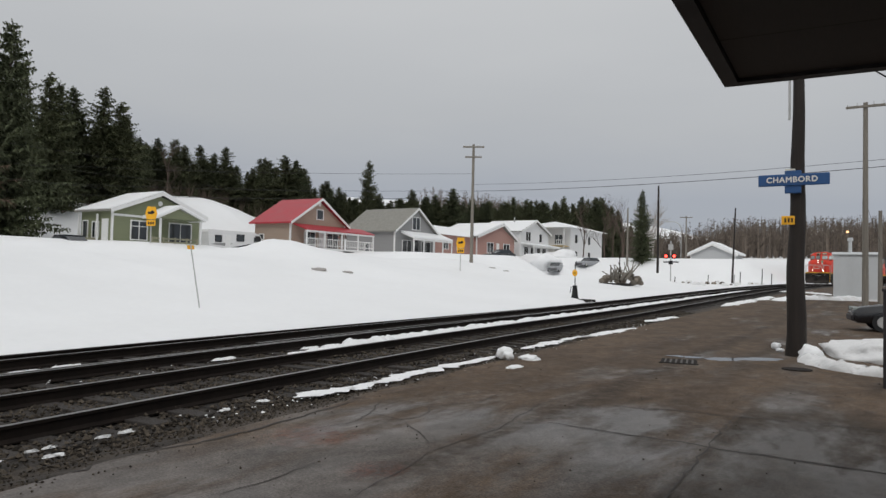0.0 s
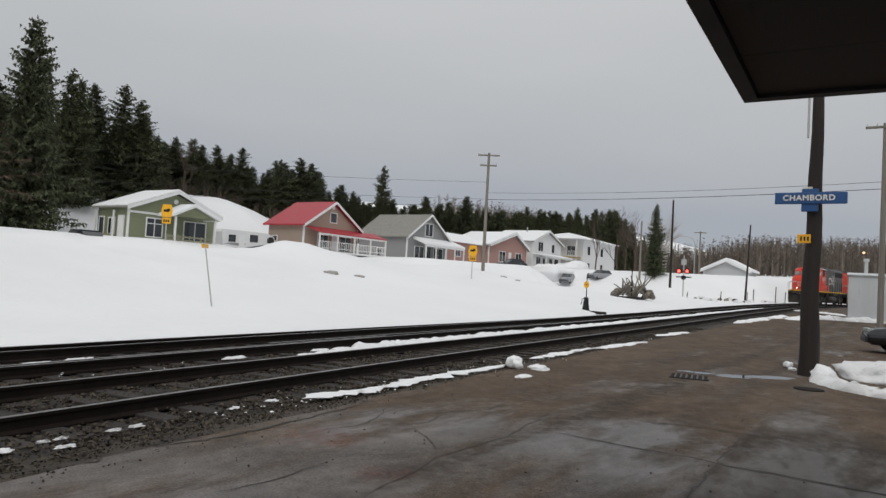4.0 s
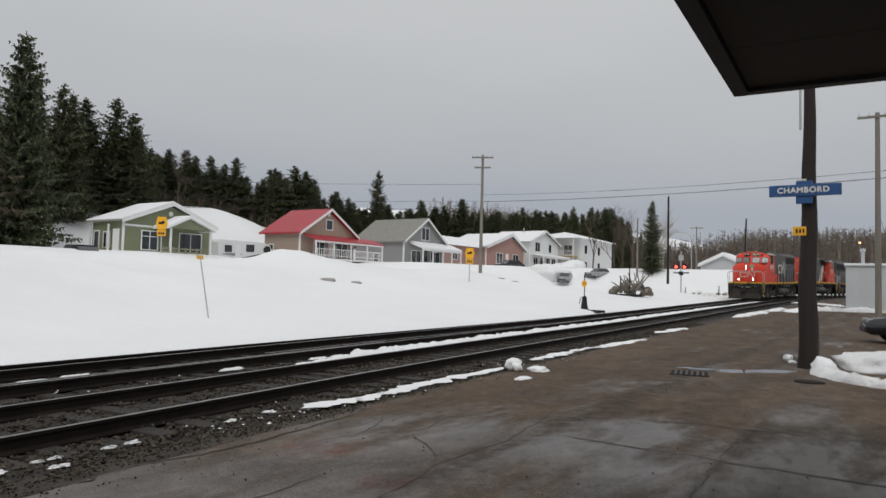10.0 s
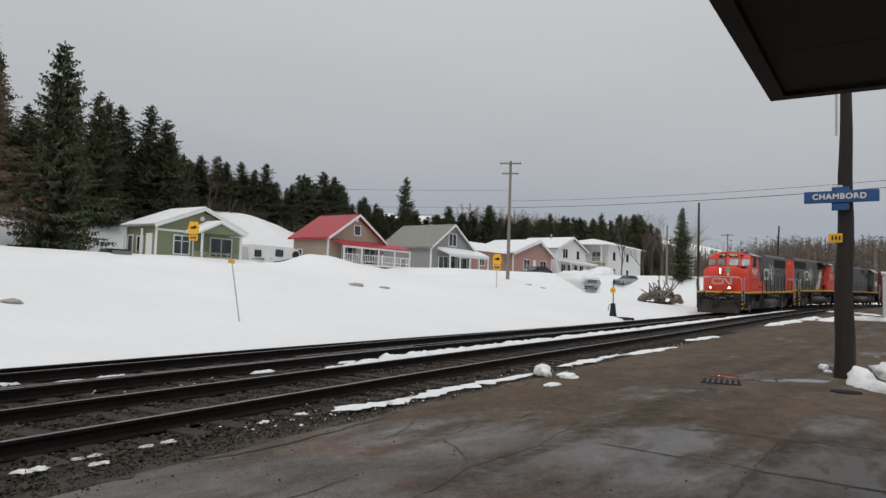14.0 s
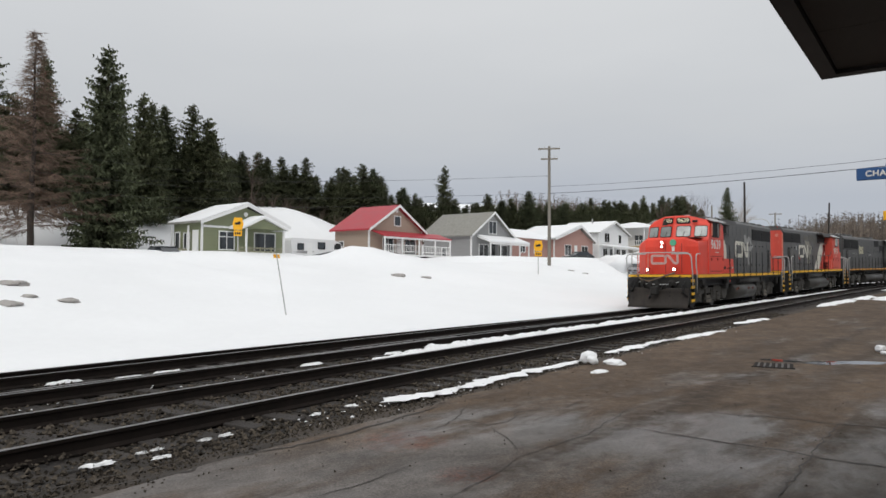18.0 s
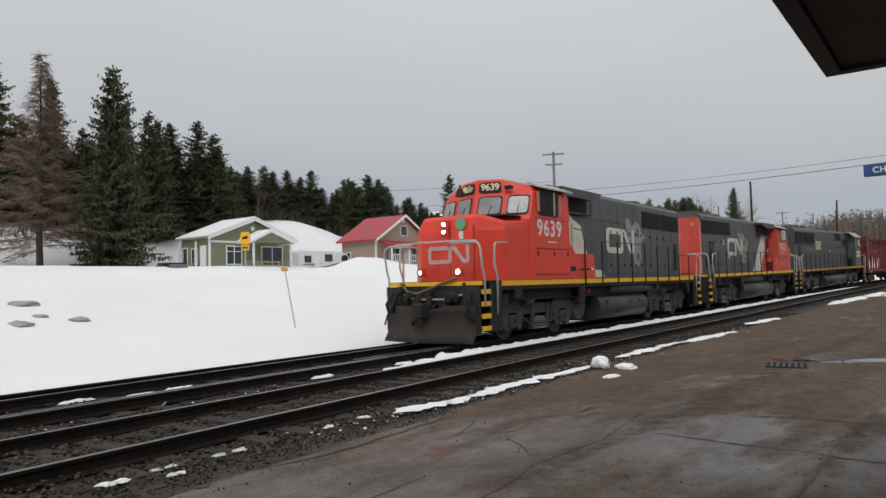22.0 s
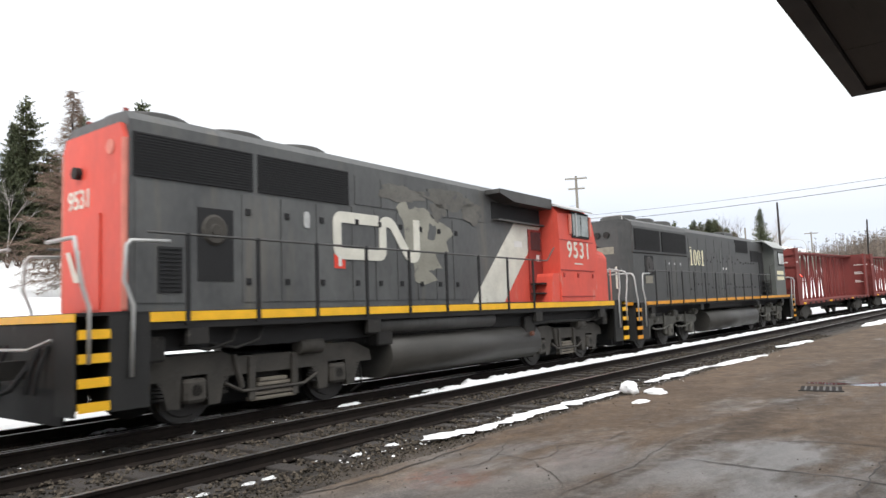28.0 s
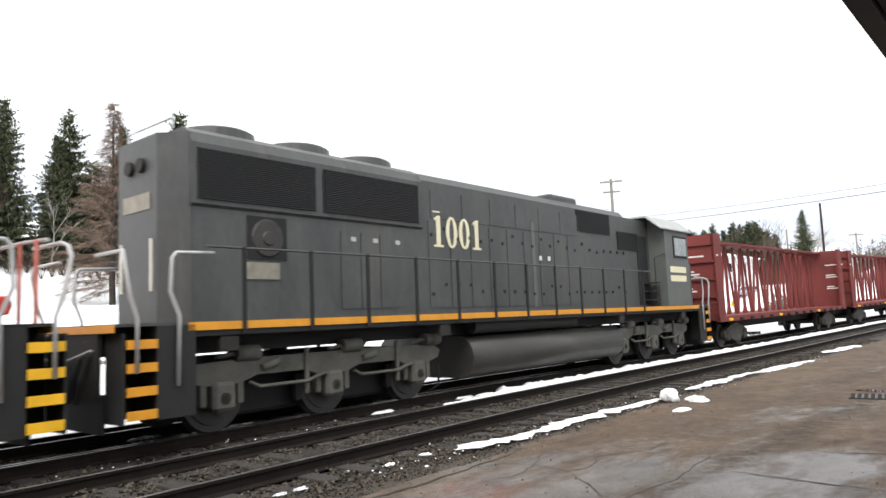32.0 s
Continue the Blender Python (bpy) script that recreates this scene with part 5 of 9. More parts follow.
def truck(parent, cx, axles, wheel, r, heavy=True):
    t_ = new("truck")
    t_.parent = parent
    t_.matrix_basis = pose(cx, 0, 0)
    for a in axles:
        w_ = shared("wheelset", wheel, t_, pose(a, 0, r))
        ROLLING.append((w_, a, r))
    x0, x1 = min(axles), max(axles)
    six = len(axles) == 3
    for s in (-1, 1):
        bm = bmesh.new()
        if heavy and six:
            # straight beam, high over the wheels, drawn down a little at each axle
            pts = [(x0 - 0.60, 0.78), (x0 - 0.66, 0.92), (x0 - 0.50, 1.02), (x0 + 0.4, 1.06), (x1 - 0.4, 1.06), (x1 + 0.50, 1.02), (x1 + 0.66, 0.92), (x1 + 0.60, 0.78), (x1 + 0.30, 0.70)]
            for b, a in zip(axles[::-1], axles[::-1][1:]):
                pts += [(b - 0.30, 0.70), ((a + b) / 2 + 0.46, 0.80), ((a + b) / 2 - 0.46, 0.80), (a + 0.30, 0.70)]
            pts += [(x0 - 0.30, 0.70)]
        elif heavy:
            # an arched frame that comes down as a pair of legs round each axle
            pts = [(x0 - 0.90, 0.66), (x0 - 0.86, 0.86), (x0 - 0.46, 1.02), (x0 + 0.46, 1.04), (x0 + 0.72, 0.94), (x1 - 0.72, 0.94), (x1 - 0.46, 1.04), (x1 + 0.46, 1.02), (x1 + 0.86, 0.86), (x1 + 0.90, 0.66)]
            for a in axles[::-1]:
                pts += [(a + 0.60, 0.66), (a + 0.50, 0.50), (a + 0.44, 0.26), (a + 0.24, 0.26), (a + 0.21, 0.72), (a - 0.21, 0.72), (a - 0.24, 0.26), (a - 0.44, 0.26), (a - 0.50, 0.50), (a - 0.60, 0.66)]
        else:
            pts = [(x0 - 0.30, 0.36), (x0 - 0.30, 0.60), (x0 - 0.05, 0.68), (-0.35, 0.86), (0.35, 0.86), (x1 + 0.05, 0.68), (x1 + 0.30, 0.60), (x1 + 0.30, 0.36), (x1 - 0.25, 0.36), (0.30, 0.22), (-0.30, 0.22), (x0 + 0.25, 0.36)]
        prism(bm, pts, 1, s * 0.93, s * 1.10)
        casting = M_FRAME_PALE if six else M_FRAME
        fr = part("side_frame", bm, casting, t_)
        for a in axles:
            w_ = 0.19 if heavy else 0.15
            jb = part("journal_box", B(a - w_, a + w_, s * 1.03 - 0.14, s * 1.03 + 0.14, r - 0.18, r + (0.24 if six else 0.17), bev=0.05), casting, fr)
            if heavy and not six:
                for k in (-0.54, 0.54):
                    bm = bmesh.new()
                    for q_ in range(5):
                        cyl(bm, (a + k, s * 1.02, 0.40 + q_ * 0.055), (a + k, s * 1.02, 0.435 + q_ * 0.055), 0.085, 0.085, 10)
                    part("coil_spring", bm, M_GRIME, fr)
            if six:
                for k in (-0.31, 0.31):
                    bm = bmesh.new()
                    box(bm, a + k - 0.055, a + k + 0.055, s * 1.02 - 0.07, s * 1.02 + 0.07, 0.40, 0.76, bev=0.015)
                    part("pedestal_leg", bm, casting, fr)
                bm = bmesh.new()
                cyl(bm, (a - 0.62, s * 1.08, 1.14), (a - 0.20, s * 1.08, 1.14), 0.125, 0.125, 14)
                cyl(bm, (a - 0.20, s * 1.08, 1.14), (a + 0.10, s * 1.08, 1.10), 0.035, 0.03, 8)
                part("brake_cylinder", smooth_bm(bm), casting, fr)
                part("brake_lever", B(a + 0.56, a + 0.63, s * 1.13 - 0.03, s * 1.13 + 0.03, 0.42, 1.16, bev=0.01), casting, fr)
            bm = bmesh.new()
            cyl(bm, (a, s * 1.14, r), (a, s * 1.17, r), 0.10, 0.09, 12)
            part("bearing_cap", bm, M_GRIME, fr)
        for b, a in zip(axles, axles[1:]):
            c = (a + b) / 2
            if six:
                bm = bmesh.new()
                tube(bm, [(c - 0.85, s * 1.14, 0.72), (c - 0.45, s * 1.15, 0.62), (c + 0.45, s * 1.15, 0.62), (c + 0.62, s * 1.14, 0.70)], 0.03, 6)
                part("brake_rod", bm, casting, fr)
                part("brake_shoe", B(c - 0.58, c - 0.46, *sorted((s * 0.74, s * 0.84)), 0.30, 0.72), M_GRIME, fr)
                bm = bmesh.new()
                cyl(bm, (c + 0.10, s * 1.12, 0.98), (c + 0.40, s * 1.13, 0.90), 0.075, 0.06, 10)
                part("damper", smooth_bm(bm), casting, fr)
            elif heavy:
                # spring plank hung between the axles, with its leaves
                for k in (-0.50, 0.38):
                    part("spring_hanger", B(c + k, c + k + 0.12, s * 1.12 - 0.035, s * 1.12 + 0.035, 0.24, 0.92, bev=0.01), M_FRAME, fr)
                for z, w_ in ((0.22, 0.46), (0.30, 0.42), (0.37, 0.38), (0.44, 0.33), (0.51, 0.27)):
                    part("leaf_spring", B(c - w_, c + w_, s * 1.07 - 0.07, s * 1.07 + 0.07, z, z + 0.055, bev=0.008), M_SPRING, fr)
                bm = bmesh.new()
                cyl(bm, (c - 1.02, s * 1.13, 1.02), (c - 0.50, s * 1.13, 1.02), 0.135, 0.135, 14)
                part("brake_cylinder", smooth_bm(bm), M_FRAME, fr)
                bm = bmesh.new()
                tube(bm, [(c - 0.95, s * 1.14, 0.55), (c - 0.62, s * 1.15, 0.40), (c + 0.62, s * 1.15, 0.40), (c + 0.95, s * 1.14, 0.55)], 0.028, 6)
                part("brake_rod", bm, M_FRAME, fr)
                part("brake_shoe", B(c - 0.86, c - 0.74, s * 0.74, s * 0.84, 0.30, 0.72) if s > 0 else B(c - 0.86, c - 0.74, -0.84, -0.74, 0.30, 0.72), M_GRIME, fr)
                bm = bmesh.new()
                cyl(bm, (c + 0.62, s * 1.12, 0.46), (c + 0.78, s * 1.13, 0.98), 0.05, 0.04, 8)
                part("damper", bm, M_FRAME, fr)
            else:
                for k in (-0.20, 0.0, 0.20):
                    bm = bmesh.new()
                    cyl(bm, (c + k, s * 1.0, 0.36), (c + k, s * 1.0, 0.70), 0.075, 0.075, 8)
                    part("spring", bm, M_GRIME, fr)
    part("bolster", B(-0.25, 0.25, -0.92, 0.92, 0.55, 0.95), M_GRIME, t_)
    if heavy:
        for b, a in zip(axles, axles[1:]):
            part("traction_motor", B(b + 0.25, a - 0.25, -0.60, 0.60, 0.16, 0.92, bev=0.06), M_DARK, t_)
        for e_ in (x0 - 0.55, x1 + 0.25):
            part("brake_rigging", B(e_, e_ + 0.30, -0.90, 0.90, 0.35, 1.0, bev=0.04), M_DARK, t_)
    if heavy:
        for s in (-1, 1):
            bm = bmesh.new()
            tube(bm, [(x0 - 0.75, s * 0.95, 0.62), (x0 - 0.78, s * 0.95, 0.22), (x0 - 0.66, s * 0.78, 0.08)], 0.025, 6)
            part("sand_pipe", bm, M_GRIME, t_)
    return t_


def tank_shape(z0, z1):
    """Section of a tank with full round sides."""
    c, h_ = (z0 + z1) / 2, (z1 - z0) / 2
    pts = []
    for s in (1, -1):
        for k in range(9):
            a = math.pi * (k / 8 - 0.5) * s
            pts.append((s * (1.02 + 0.38 * math.cos(a)), c + h_ * math.sin(a) * (1 if s > 0 else 1)))
    return pts


def coupler(parent, x, s):
    bm = bmesh.new()
    box(bm, min(x, x + s * 0.55), max(x, x + s * 0.55), -0.10, 0.10, 0.72, 0.96)
    box(bm, min(x + s * 0.45, x + s * 0.80), max(x + s * 0.45, x + s * 0.80), -0.17, 0.15, 0.66, 1.02, bev=0.04)
    part("coupler", bm, M_GRIME, parent)
    bm = bmesh.new()
    tube(bm, [(x, 0.35, 1.0), (x + s * 0.3, 0.36, 0.62), (x + s * 0.6, 0.25, 0.50), (x + s * 0.8, 0.1, 0.62)], 0.035, 7)
    part("air_hose", bm, M_DARK, parent)


def end_steps(parent, xe, s, stripe, inset=0.0):
    """Corner step wells, end sheet and grab rails at the end xe; s points out of the vehicle."""
    x0 = xe - s * inset
    for side in (-1, 1):
        y = side * 1.5
        yi = side * 0.98
        for k in range(4):
            z = 0.38 + 0.29 * k
            xa, xb = sorted((x0, x0 - s * 0.40))
            tr = part("step", B(xa, xb, min(y, yi), max(y, yi), z, z + 0.035), M_GRIME, parent)
            part("step_edge", B(xa, xb, min(y, y + side * 0.02), max(y, y + side * 0.02), z - 0.03, z + 0.085), stripe, tr)
        xa, xb = sorted((x0 - s * 0.404, x0 - s * 0.96))
        part("step_side", B(xa, xb, min(y - side * 0.06, y - side * 0.01), max(y - side * 0.06, y - side * 0.01), 0.32, 1.50), M_STEPWELL, parent, "black side plate of the step well")
        part("step_wall", B(*sorted((x0 - s * 0.404, x0 - s * 0.44)), min(y - side * 0.064, yi), max(y - side * 0.064, yi), 0.36, 1.50), M_GRIME, parent)
        part("step_back", B(*sorted((x0, x0 - s * 0.40)), min(yi, yi - side * 0.03), max(yi, yi - side * 0.03), 0.36, 1.50), M_GRIME, parent)
        part("step_front", B(*sorted((x0 + s * 0.012, x0 + s * 0.04)), min(y - side * 0.02, yi), max(y - side * 0.02, yi), 0.30, 1.42), M_STEPWELL, parent, "sooty plate in front of the steps")
        yo = y + side * 0.03
        for pts in ([(x0 - s * 0.12, yo, 0.92), (x0 - s * 0.12, yo, 1.60), (x0 - s * 0.03, yo, 1.86), (x0 + s * 0.05, yo, 2.30), (x0 + s * 0.04, yo - side * 0.06, 2.42), (x0 - s * 0.0, yo - side * 0.16, 2.46), (x0, y - side * 0.9, 2.46)],
                    [(x0 - s * 0.68, yo, 0.72), (x0 - s * 0.70, yo, 1.62), (x0 - s * 0.57, yo, 1.94), (x0 - s * 0.60, yo, 2.38), (x0 - s * 0.66, yo, 2.45), (x0 - s * 1.24, yo - side * 0.03, 2.47)]):
            bm = bmesh.new()
            tube(bm, pts, 0.027, 8)
            part("grab_rail", smooth_bm(bm), M_STEEL, parent, "pale grey grab rail")
    part("end_sheet", B(min(xe, xe - s * 0.05), max(xe, xe - s * 0.05), -0.98, 0.98, 0.62, 1.42), M_GRIME, parent)
    part("pilot_sheet", B(min(xe - s * 0.06, xe - s * 0.10), max(xe - s * 0.06, xe - s * 0.10), -1.0, 1.0, 0.16, 0.66), M_DARK, parent)
    part("end_stripe", B(min(xe + s * 0.004, xe + s * 0.02), max(xe + s * 0.004, xe + s * 0.02), -1.48, 1.48, 1.43, 1.53), stripe, parent)
    part("step_cap", B(*sorted((x0 - s * 0.40, xe - s * 0.0)), -1.49, 1.49, 1.505, 1.535), M_GRIME, parent) if inset < 0 else None
    coupler(parent, xe, s)
    for y in (-0.75, -0.5, 0.5, 0.75):
        bm = bmesh.new()
        tube(bm, [(xe, y, 1.15), (xe + s * 0.12, y, 0.85), (xe + s * 0.14, y * 0.9, 0.55)], 0.03, 6)
        part("air_hose", bm, M_DARK, parent)
    bm = bmesh.new()
    tube(bm, [(xe + s * 0.06, -0.95, 1.22), (xe + s * 0.16, -0.5, 1.10), (xe + s * 0.16, 0.5, 1.10), (xe + s * 0.06, 0.95, 1.22)], 0.022, 6)
    part("cut_lever", bm, M_STEEL, parent)


def plough(parent, x, s):
    """A shallow steel blade ahead of the pilot at x, facing s."""
    bm = bmesh.new()
    rows_ = []
    for z, d in ((0.08, 0.50), (0.25, 0.38), (0.50, 0.30), (0.78, 0.30), (0.94, 0.36)):
        rows_.append([bm.verts.new((x + s * (d - 0.16 + 0.30 * (1 - abs(k) / 5)), k * 0.28, z - (0.10 * (abs(k) < 2) if z > 0.9 else 0))) for k in range(-5, 6)])
    for a, b in zip(rows_, rows_[1:]):
        for i in range(10):
            bm.faces.new((a[i], b[i], b[i + 1], a[i + 1]))
    ob = part("snow_plough", bm, M_PLOUGH, parent, "muddy dark steel snow plough")
    md = ob.modifiers.new("thick", "SOLIDIFY")
    md.thickness = 0.03
    for y in (-0.9, 0.9):
        part("plough_bracket", B(*sorted((x - s * 0.02, x + s * 0.20)), y - 0.06, y + 0.06, 0.5, 0.9), M_GRIME, ob)
    rp = random.Random(6)
    for k in range(16):
        y, z = rp.uniform(-1.2, 1.2), rp.uniform(1.0, 1.36)
        bm = bmesh.new()
        if k % 3:
            tube(bm, [(x, y, z), (x + s * 0.22, y + rp.uniform(-0.1, 0.1), z - 0.08), (x + s * 0.30, y + rp.uniform(-0.25, 0.25), z - rp.uniform(0.25, 0.45)), (x + s * 0.20, y + rp.uniform(-0.3, 0.3), z - 0.55)], rp.uniform(0.022, 0.04), 7)
            part("air_hose", smooth_bm(bm), M_UNDER, parent)
        else:
            box(bm, *sorted((x, x + s * rp.uniform(0.10, 0.24))), y - 0.10, y + 0.10, z - 0.20, z, bev=0.03)
            part("pilot_fitting", bm, M_GRIME, parent)
    for y, z, r in ((-0.62, 1.18, 0.13), (-0.35, 1.05, 0.10), (0.40, 1.10, 0.15), (0.74, 1.20, 0.10)):
        bm = bmesh.new()
        cyl(bm, (x, y, z), (x + s * 0.24, y, z - 0.05), r, r * 0.8, 10)
        part("pilot_fitting", bm, M_GRIME, parent)
    return smooth(ob)


def hand_rail(parent, x0, x1, z, n, side, y=1.50):
    bm = bmesh.new()
    tube(bm, [(x0, side * y, z), (x1, side * y, z)], 0.019, 7)
    hr = part("hand_rail", bm, M_BLACK, parent)
    for i in range(n):
        x = x0 + (x1 - x0) * (i + 0.5) / n
        part("stanchion", B(x - 0.032, x + 0.032, side * 1.505 - 0.013, side * 1.505 + 0.013, 1.36, z + 0.02), M_DARK, hr)


def hood_body(parent, x0, x1, hw, z1, material, cham=0.16):
    bm = bmesh.new()
    prism(bm, ((-hw, 1.54), (hw, 1.54), (hw, z1 - cham), (hw - cham * 0.9, z1), (-hw + cham * 0.9, z1), (-hw, z1 - cham)), 0, x0, x1)
    return part("hood", bm, material, parent)


def grille(parent, x0, x1, y, z0, z1, slats=11, vertical=False):
    """A framed intake with its slats."""
    s = 1 if y > 0 else -1
    f_ = part("grille_frame", plate(bmesh.new(), ((x0, z0), (x1, z0), (x1, z1), (x0, z1)), y, 0.012), M_GRILLE, parent)
    bm = bmesh.new()
    for i in range(slats):
        z = z0 + (z1 - z0) * (i + 0.5) / slats
        ya, yb = sorted((y + s * 0.016, y + s * 0.034))
        box(bm, x0 + 0.03, x1 - 0.03, ya, yb, z - 0.010, z + 0.006)
    sl = part("slat_bank", bm, M_GRILLE, f_)
    sl["kind"] = "stuff"
    return f_


def hood_doors(parent, x0, x1, n, y, z0, z1, material, latch=True):
    s = 1 if y > 0 else -1
    for i in range(n):
        a, b = x0 + (x1 - x0) * i / n + 0.018, x0 + (x1 - x0) * (i + 1) / n - 0.018
        d = part("hood_door", plate(bmesh.new(), ((a, z0), (b, z0), (b, z1), (a, z1)), y, 0.014), material, parent)
        if latch:
            for z in (z0 + 0.32, z1 - 0.28):
                ya, yb = sorted((y + s * 0.017, y + s * 0.040))
                part("latch", B(b - 0.16, b - 0.07, ya, yb, z - 0.05, z + 0.05), M_DARK, d)


def roof_fan(parent, x, z, r=0.62):
    bm = bmesh.new()
    cyl(bm, (x, 0, z), (x, 0, z + 0.16), r, r * 0.97, 24)
    cyl(bm, (x, 0, z + 0.16), (x, 0, z + 0.20), r * 0.9, r * 0.86, 24)
    part("roof_fan", bm, M_BLACK, parent)


def ribbon(path, width, fillet=0.14, n=5):
    """The two edges of a broad painted line along a bent path with rounded corners."""
    pts = [Vector(path[0])]
    for p, c, q in zip(path, path[1:], path[2:]):
        p, c, q = Vector(p), Vector(c), Vector(q)
        a, b = c + (p - c).normalized() * fillet, c + (q - c).normalized() * fillet
        for k in range(n + 1):
            t_ = k / n
            pts.append(a * (1 - t_) ** 2 + c * 2 * t_ * (1 - t_) + b * t_ * t_)
    pts.append(Vector(path[-1]))
    left, right = [], []
    for i, p in enumerate(pts):
        d = (pts[min(i + 1, len(pts) - 1)] - pts[max(i - 1, 0)]).normalized()
        nrm = Vector((-d.y, d.x)) * width / 2
        left.append(p + nrm)
        right.append(p - nrm)
    return left, right


# the railway's mark is one bent band; unit: its height
MARK = ((1.41, 0.872), (0.128, 0.872), (0.128, 0.128), (1.54, 0.128), (1.54, 0.872), (1.84, 0.872), (2.44, 0.128), (2.74, 0.128), (2.74, 1.0))


def emblem(parent, at, size, material, thick=0.23):
    """The mark as a plain bent band; at(a, b) gives the two skins of the plate for a place across and up the mark."""
    left, right = ribbon(MARK, thick)
    bm = bmesh.new()
    rings = []
    for l_, r_ in zip(left, right):
        (l0, l1), (r0, r1) = at(l_.x * size, l_.y * size), at(r_.x * size, r_.y * size)
        rings.append([bm.verts.new(v) for v in (l0, l1, r1, r0)])
    for a, b in zip(rings, rings[1:]):
        for k in range(4):
            bm.faces.new((a[k], a[(k + 1) % 4], b[(k + 1) % 4], b[k]))
    bm.faces.new(rings[0])
    bm.faces.new(rings[-1][::-1])
    bmesh.ops.recalc_face_normals(bm, faces=bm.faces)
    return part("emblem_band", bm, material, parent, "pale bent band of the railway's mark")


def ragged_plate(corners, y, t, seed, wild=0.05, step=0.09):
    """A torn-edged plate: straight runs between the corners, broken up finely."""
    pts = []
    for (x0, z0), (x1, z1) in zip(corners, corners[1:] + corners[:1]):
        n = max(1, int(math.hypot(x1 - x0, z1 - z0) / step))
        for i in range(n):
            x, z = x0 + (x1 - x0) * i / n, z0 + (z1 - z0) * i / n
            pts.append((x + wild * noise.noise(Vector((x * 7, z * 7, seed))), z + wild * noise.noise(Vector((x * 7, z * 7, seed + 9)))))
    return plate(bmesh.new(), pts, y, t)


def serif_number(text, h_, material, parent, m):
    """Numerals 0 and 1 with thick stems and slab serifs, as on painted hood sides."""
    bm = bmesh.new()
    adv, x = h_ * 0.66, 0.0
    x = -adv * (len(text) - 1) / 2
    for ch in text:
        if ch == "1":
            prism(bm, ((x - 0.10 * h_, -0.5 * h_), (x + 0.10 * h_, -0.5 * h_), (x + 0.10 * h_, 0.5 * h_), (x - 0.02 * h_, 0.5 * h_), (x - 0.20 * h_, 0.40 * h_), (x - 0.20 * h_, 0.33 * h_), (x - 0.10 * h_, 0.36 * h_)), 2, 0.0, 0.006)
            prism(bm, ((x - 0.23 * h_, -0.5 * h_), (x + 0.23 * h_, -0.5 * h_), (x + 0.23 * h_, -0.43 * h_), (x - 0.23 * h_, -0.43 * h_)), 2, 0.0, 0.0075)
        else:
            outer, inner = [], []
            for k in range(28):
                a = 2 * math.pi * k / 28
                outer.append((x + math.cos(a) * 0.285 * h_, math.sin(a) * 0.51 * h_))
                inner.append((x + math.cos(a) * 0.11 * h_, math.sin(a) * 0.43 * h_))
            rings = [[bm.verts.new((px, py, z)) for px, py in loop] for loop, z in ((outer, 0.0), (outer, 0.006), (inner, 0.006), (inner, 0.0))]
            for a_, b_ in zip(rings, rings[1:]):
                for k in range(28):
                    bm.faces.new((a_[k], a_[(k + 1) % 28], b_[(k + 1) % 28], b_[k]))
        x += adv
    bmesh.ops.recalc_face_normals(bm, faces=bm.faces)
    ob = part("lettering", bm, material, parent)
    ob.matrix_basis = m
    return ob


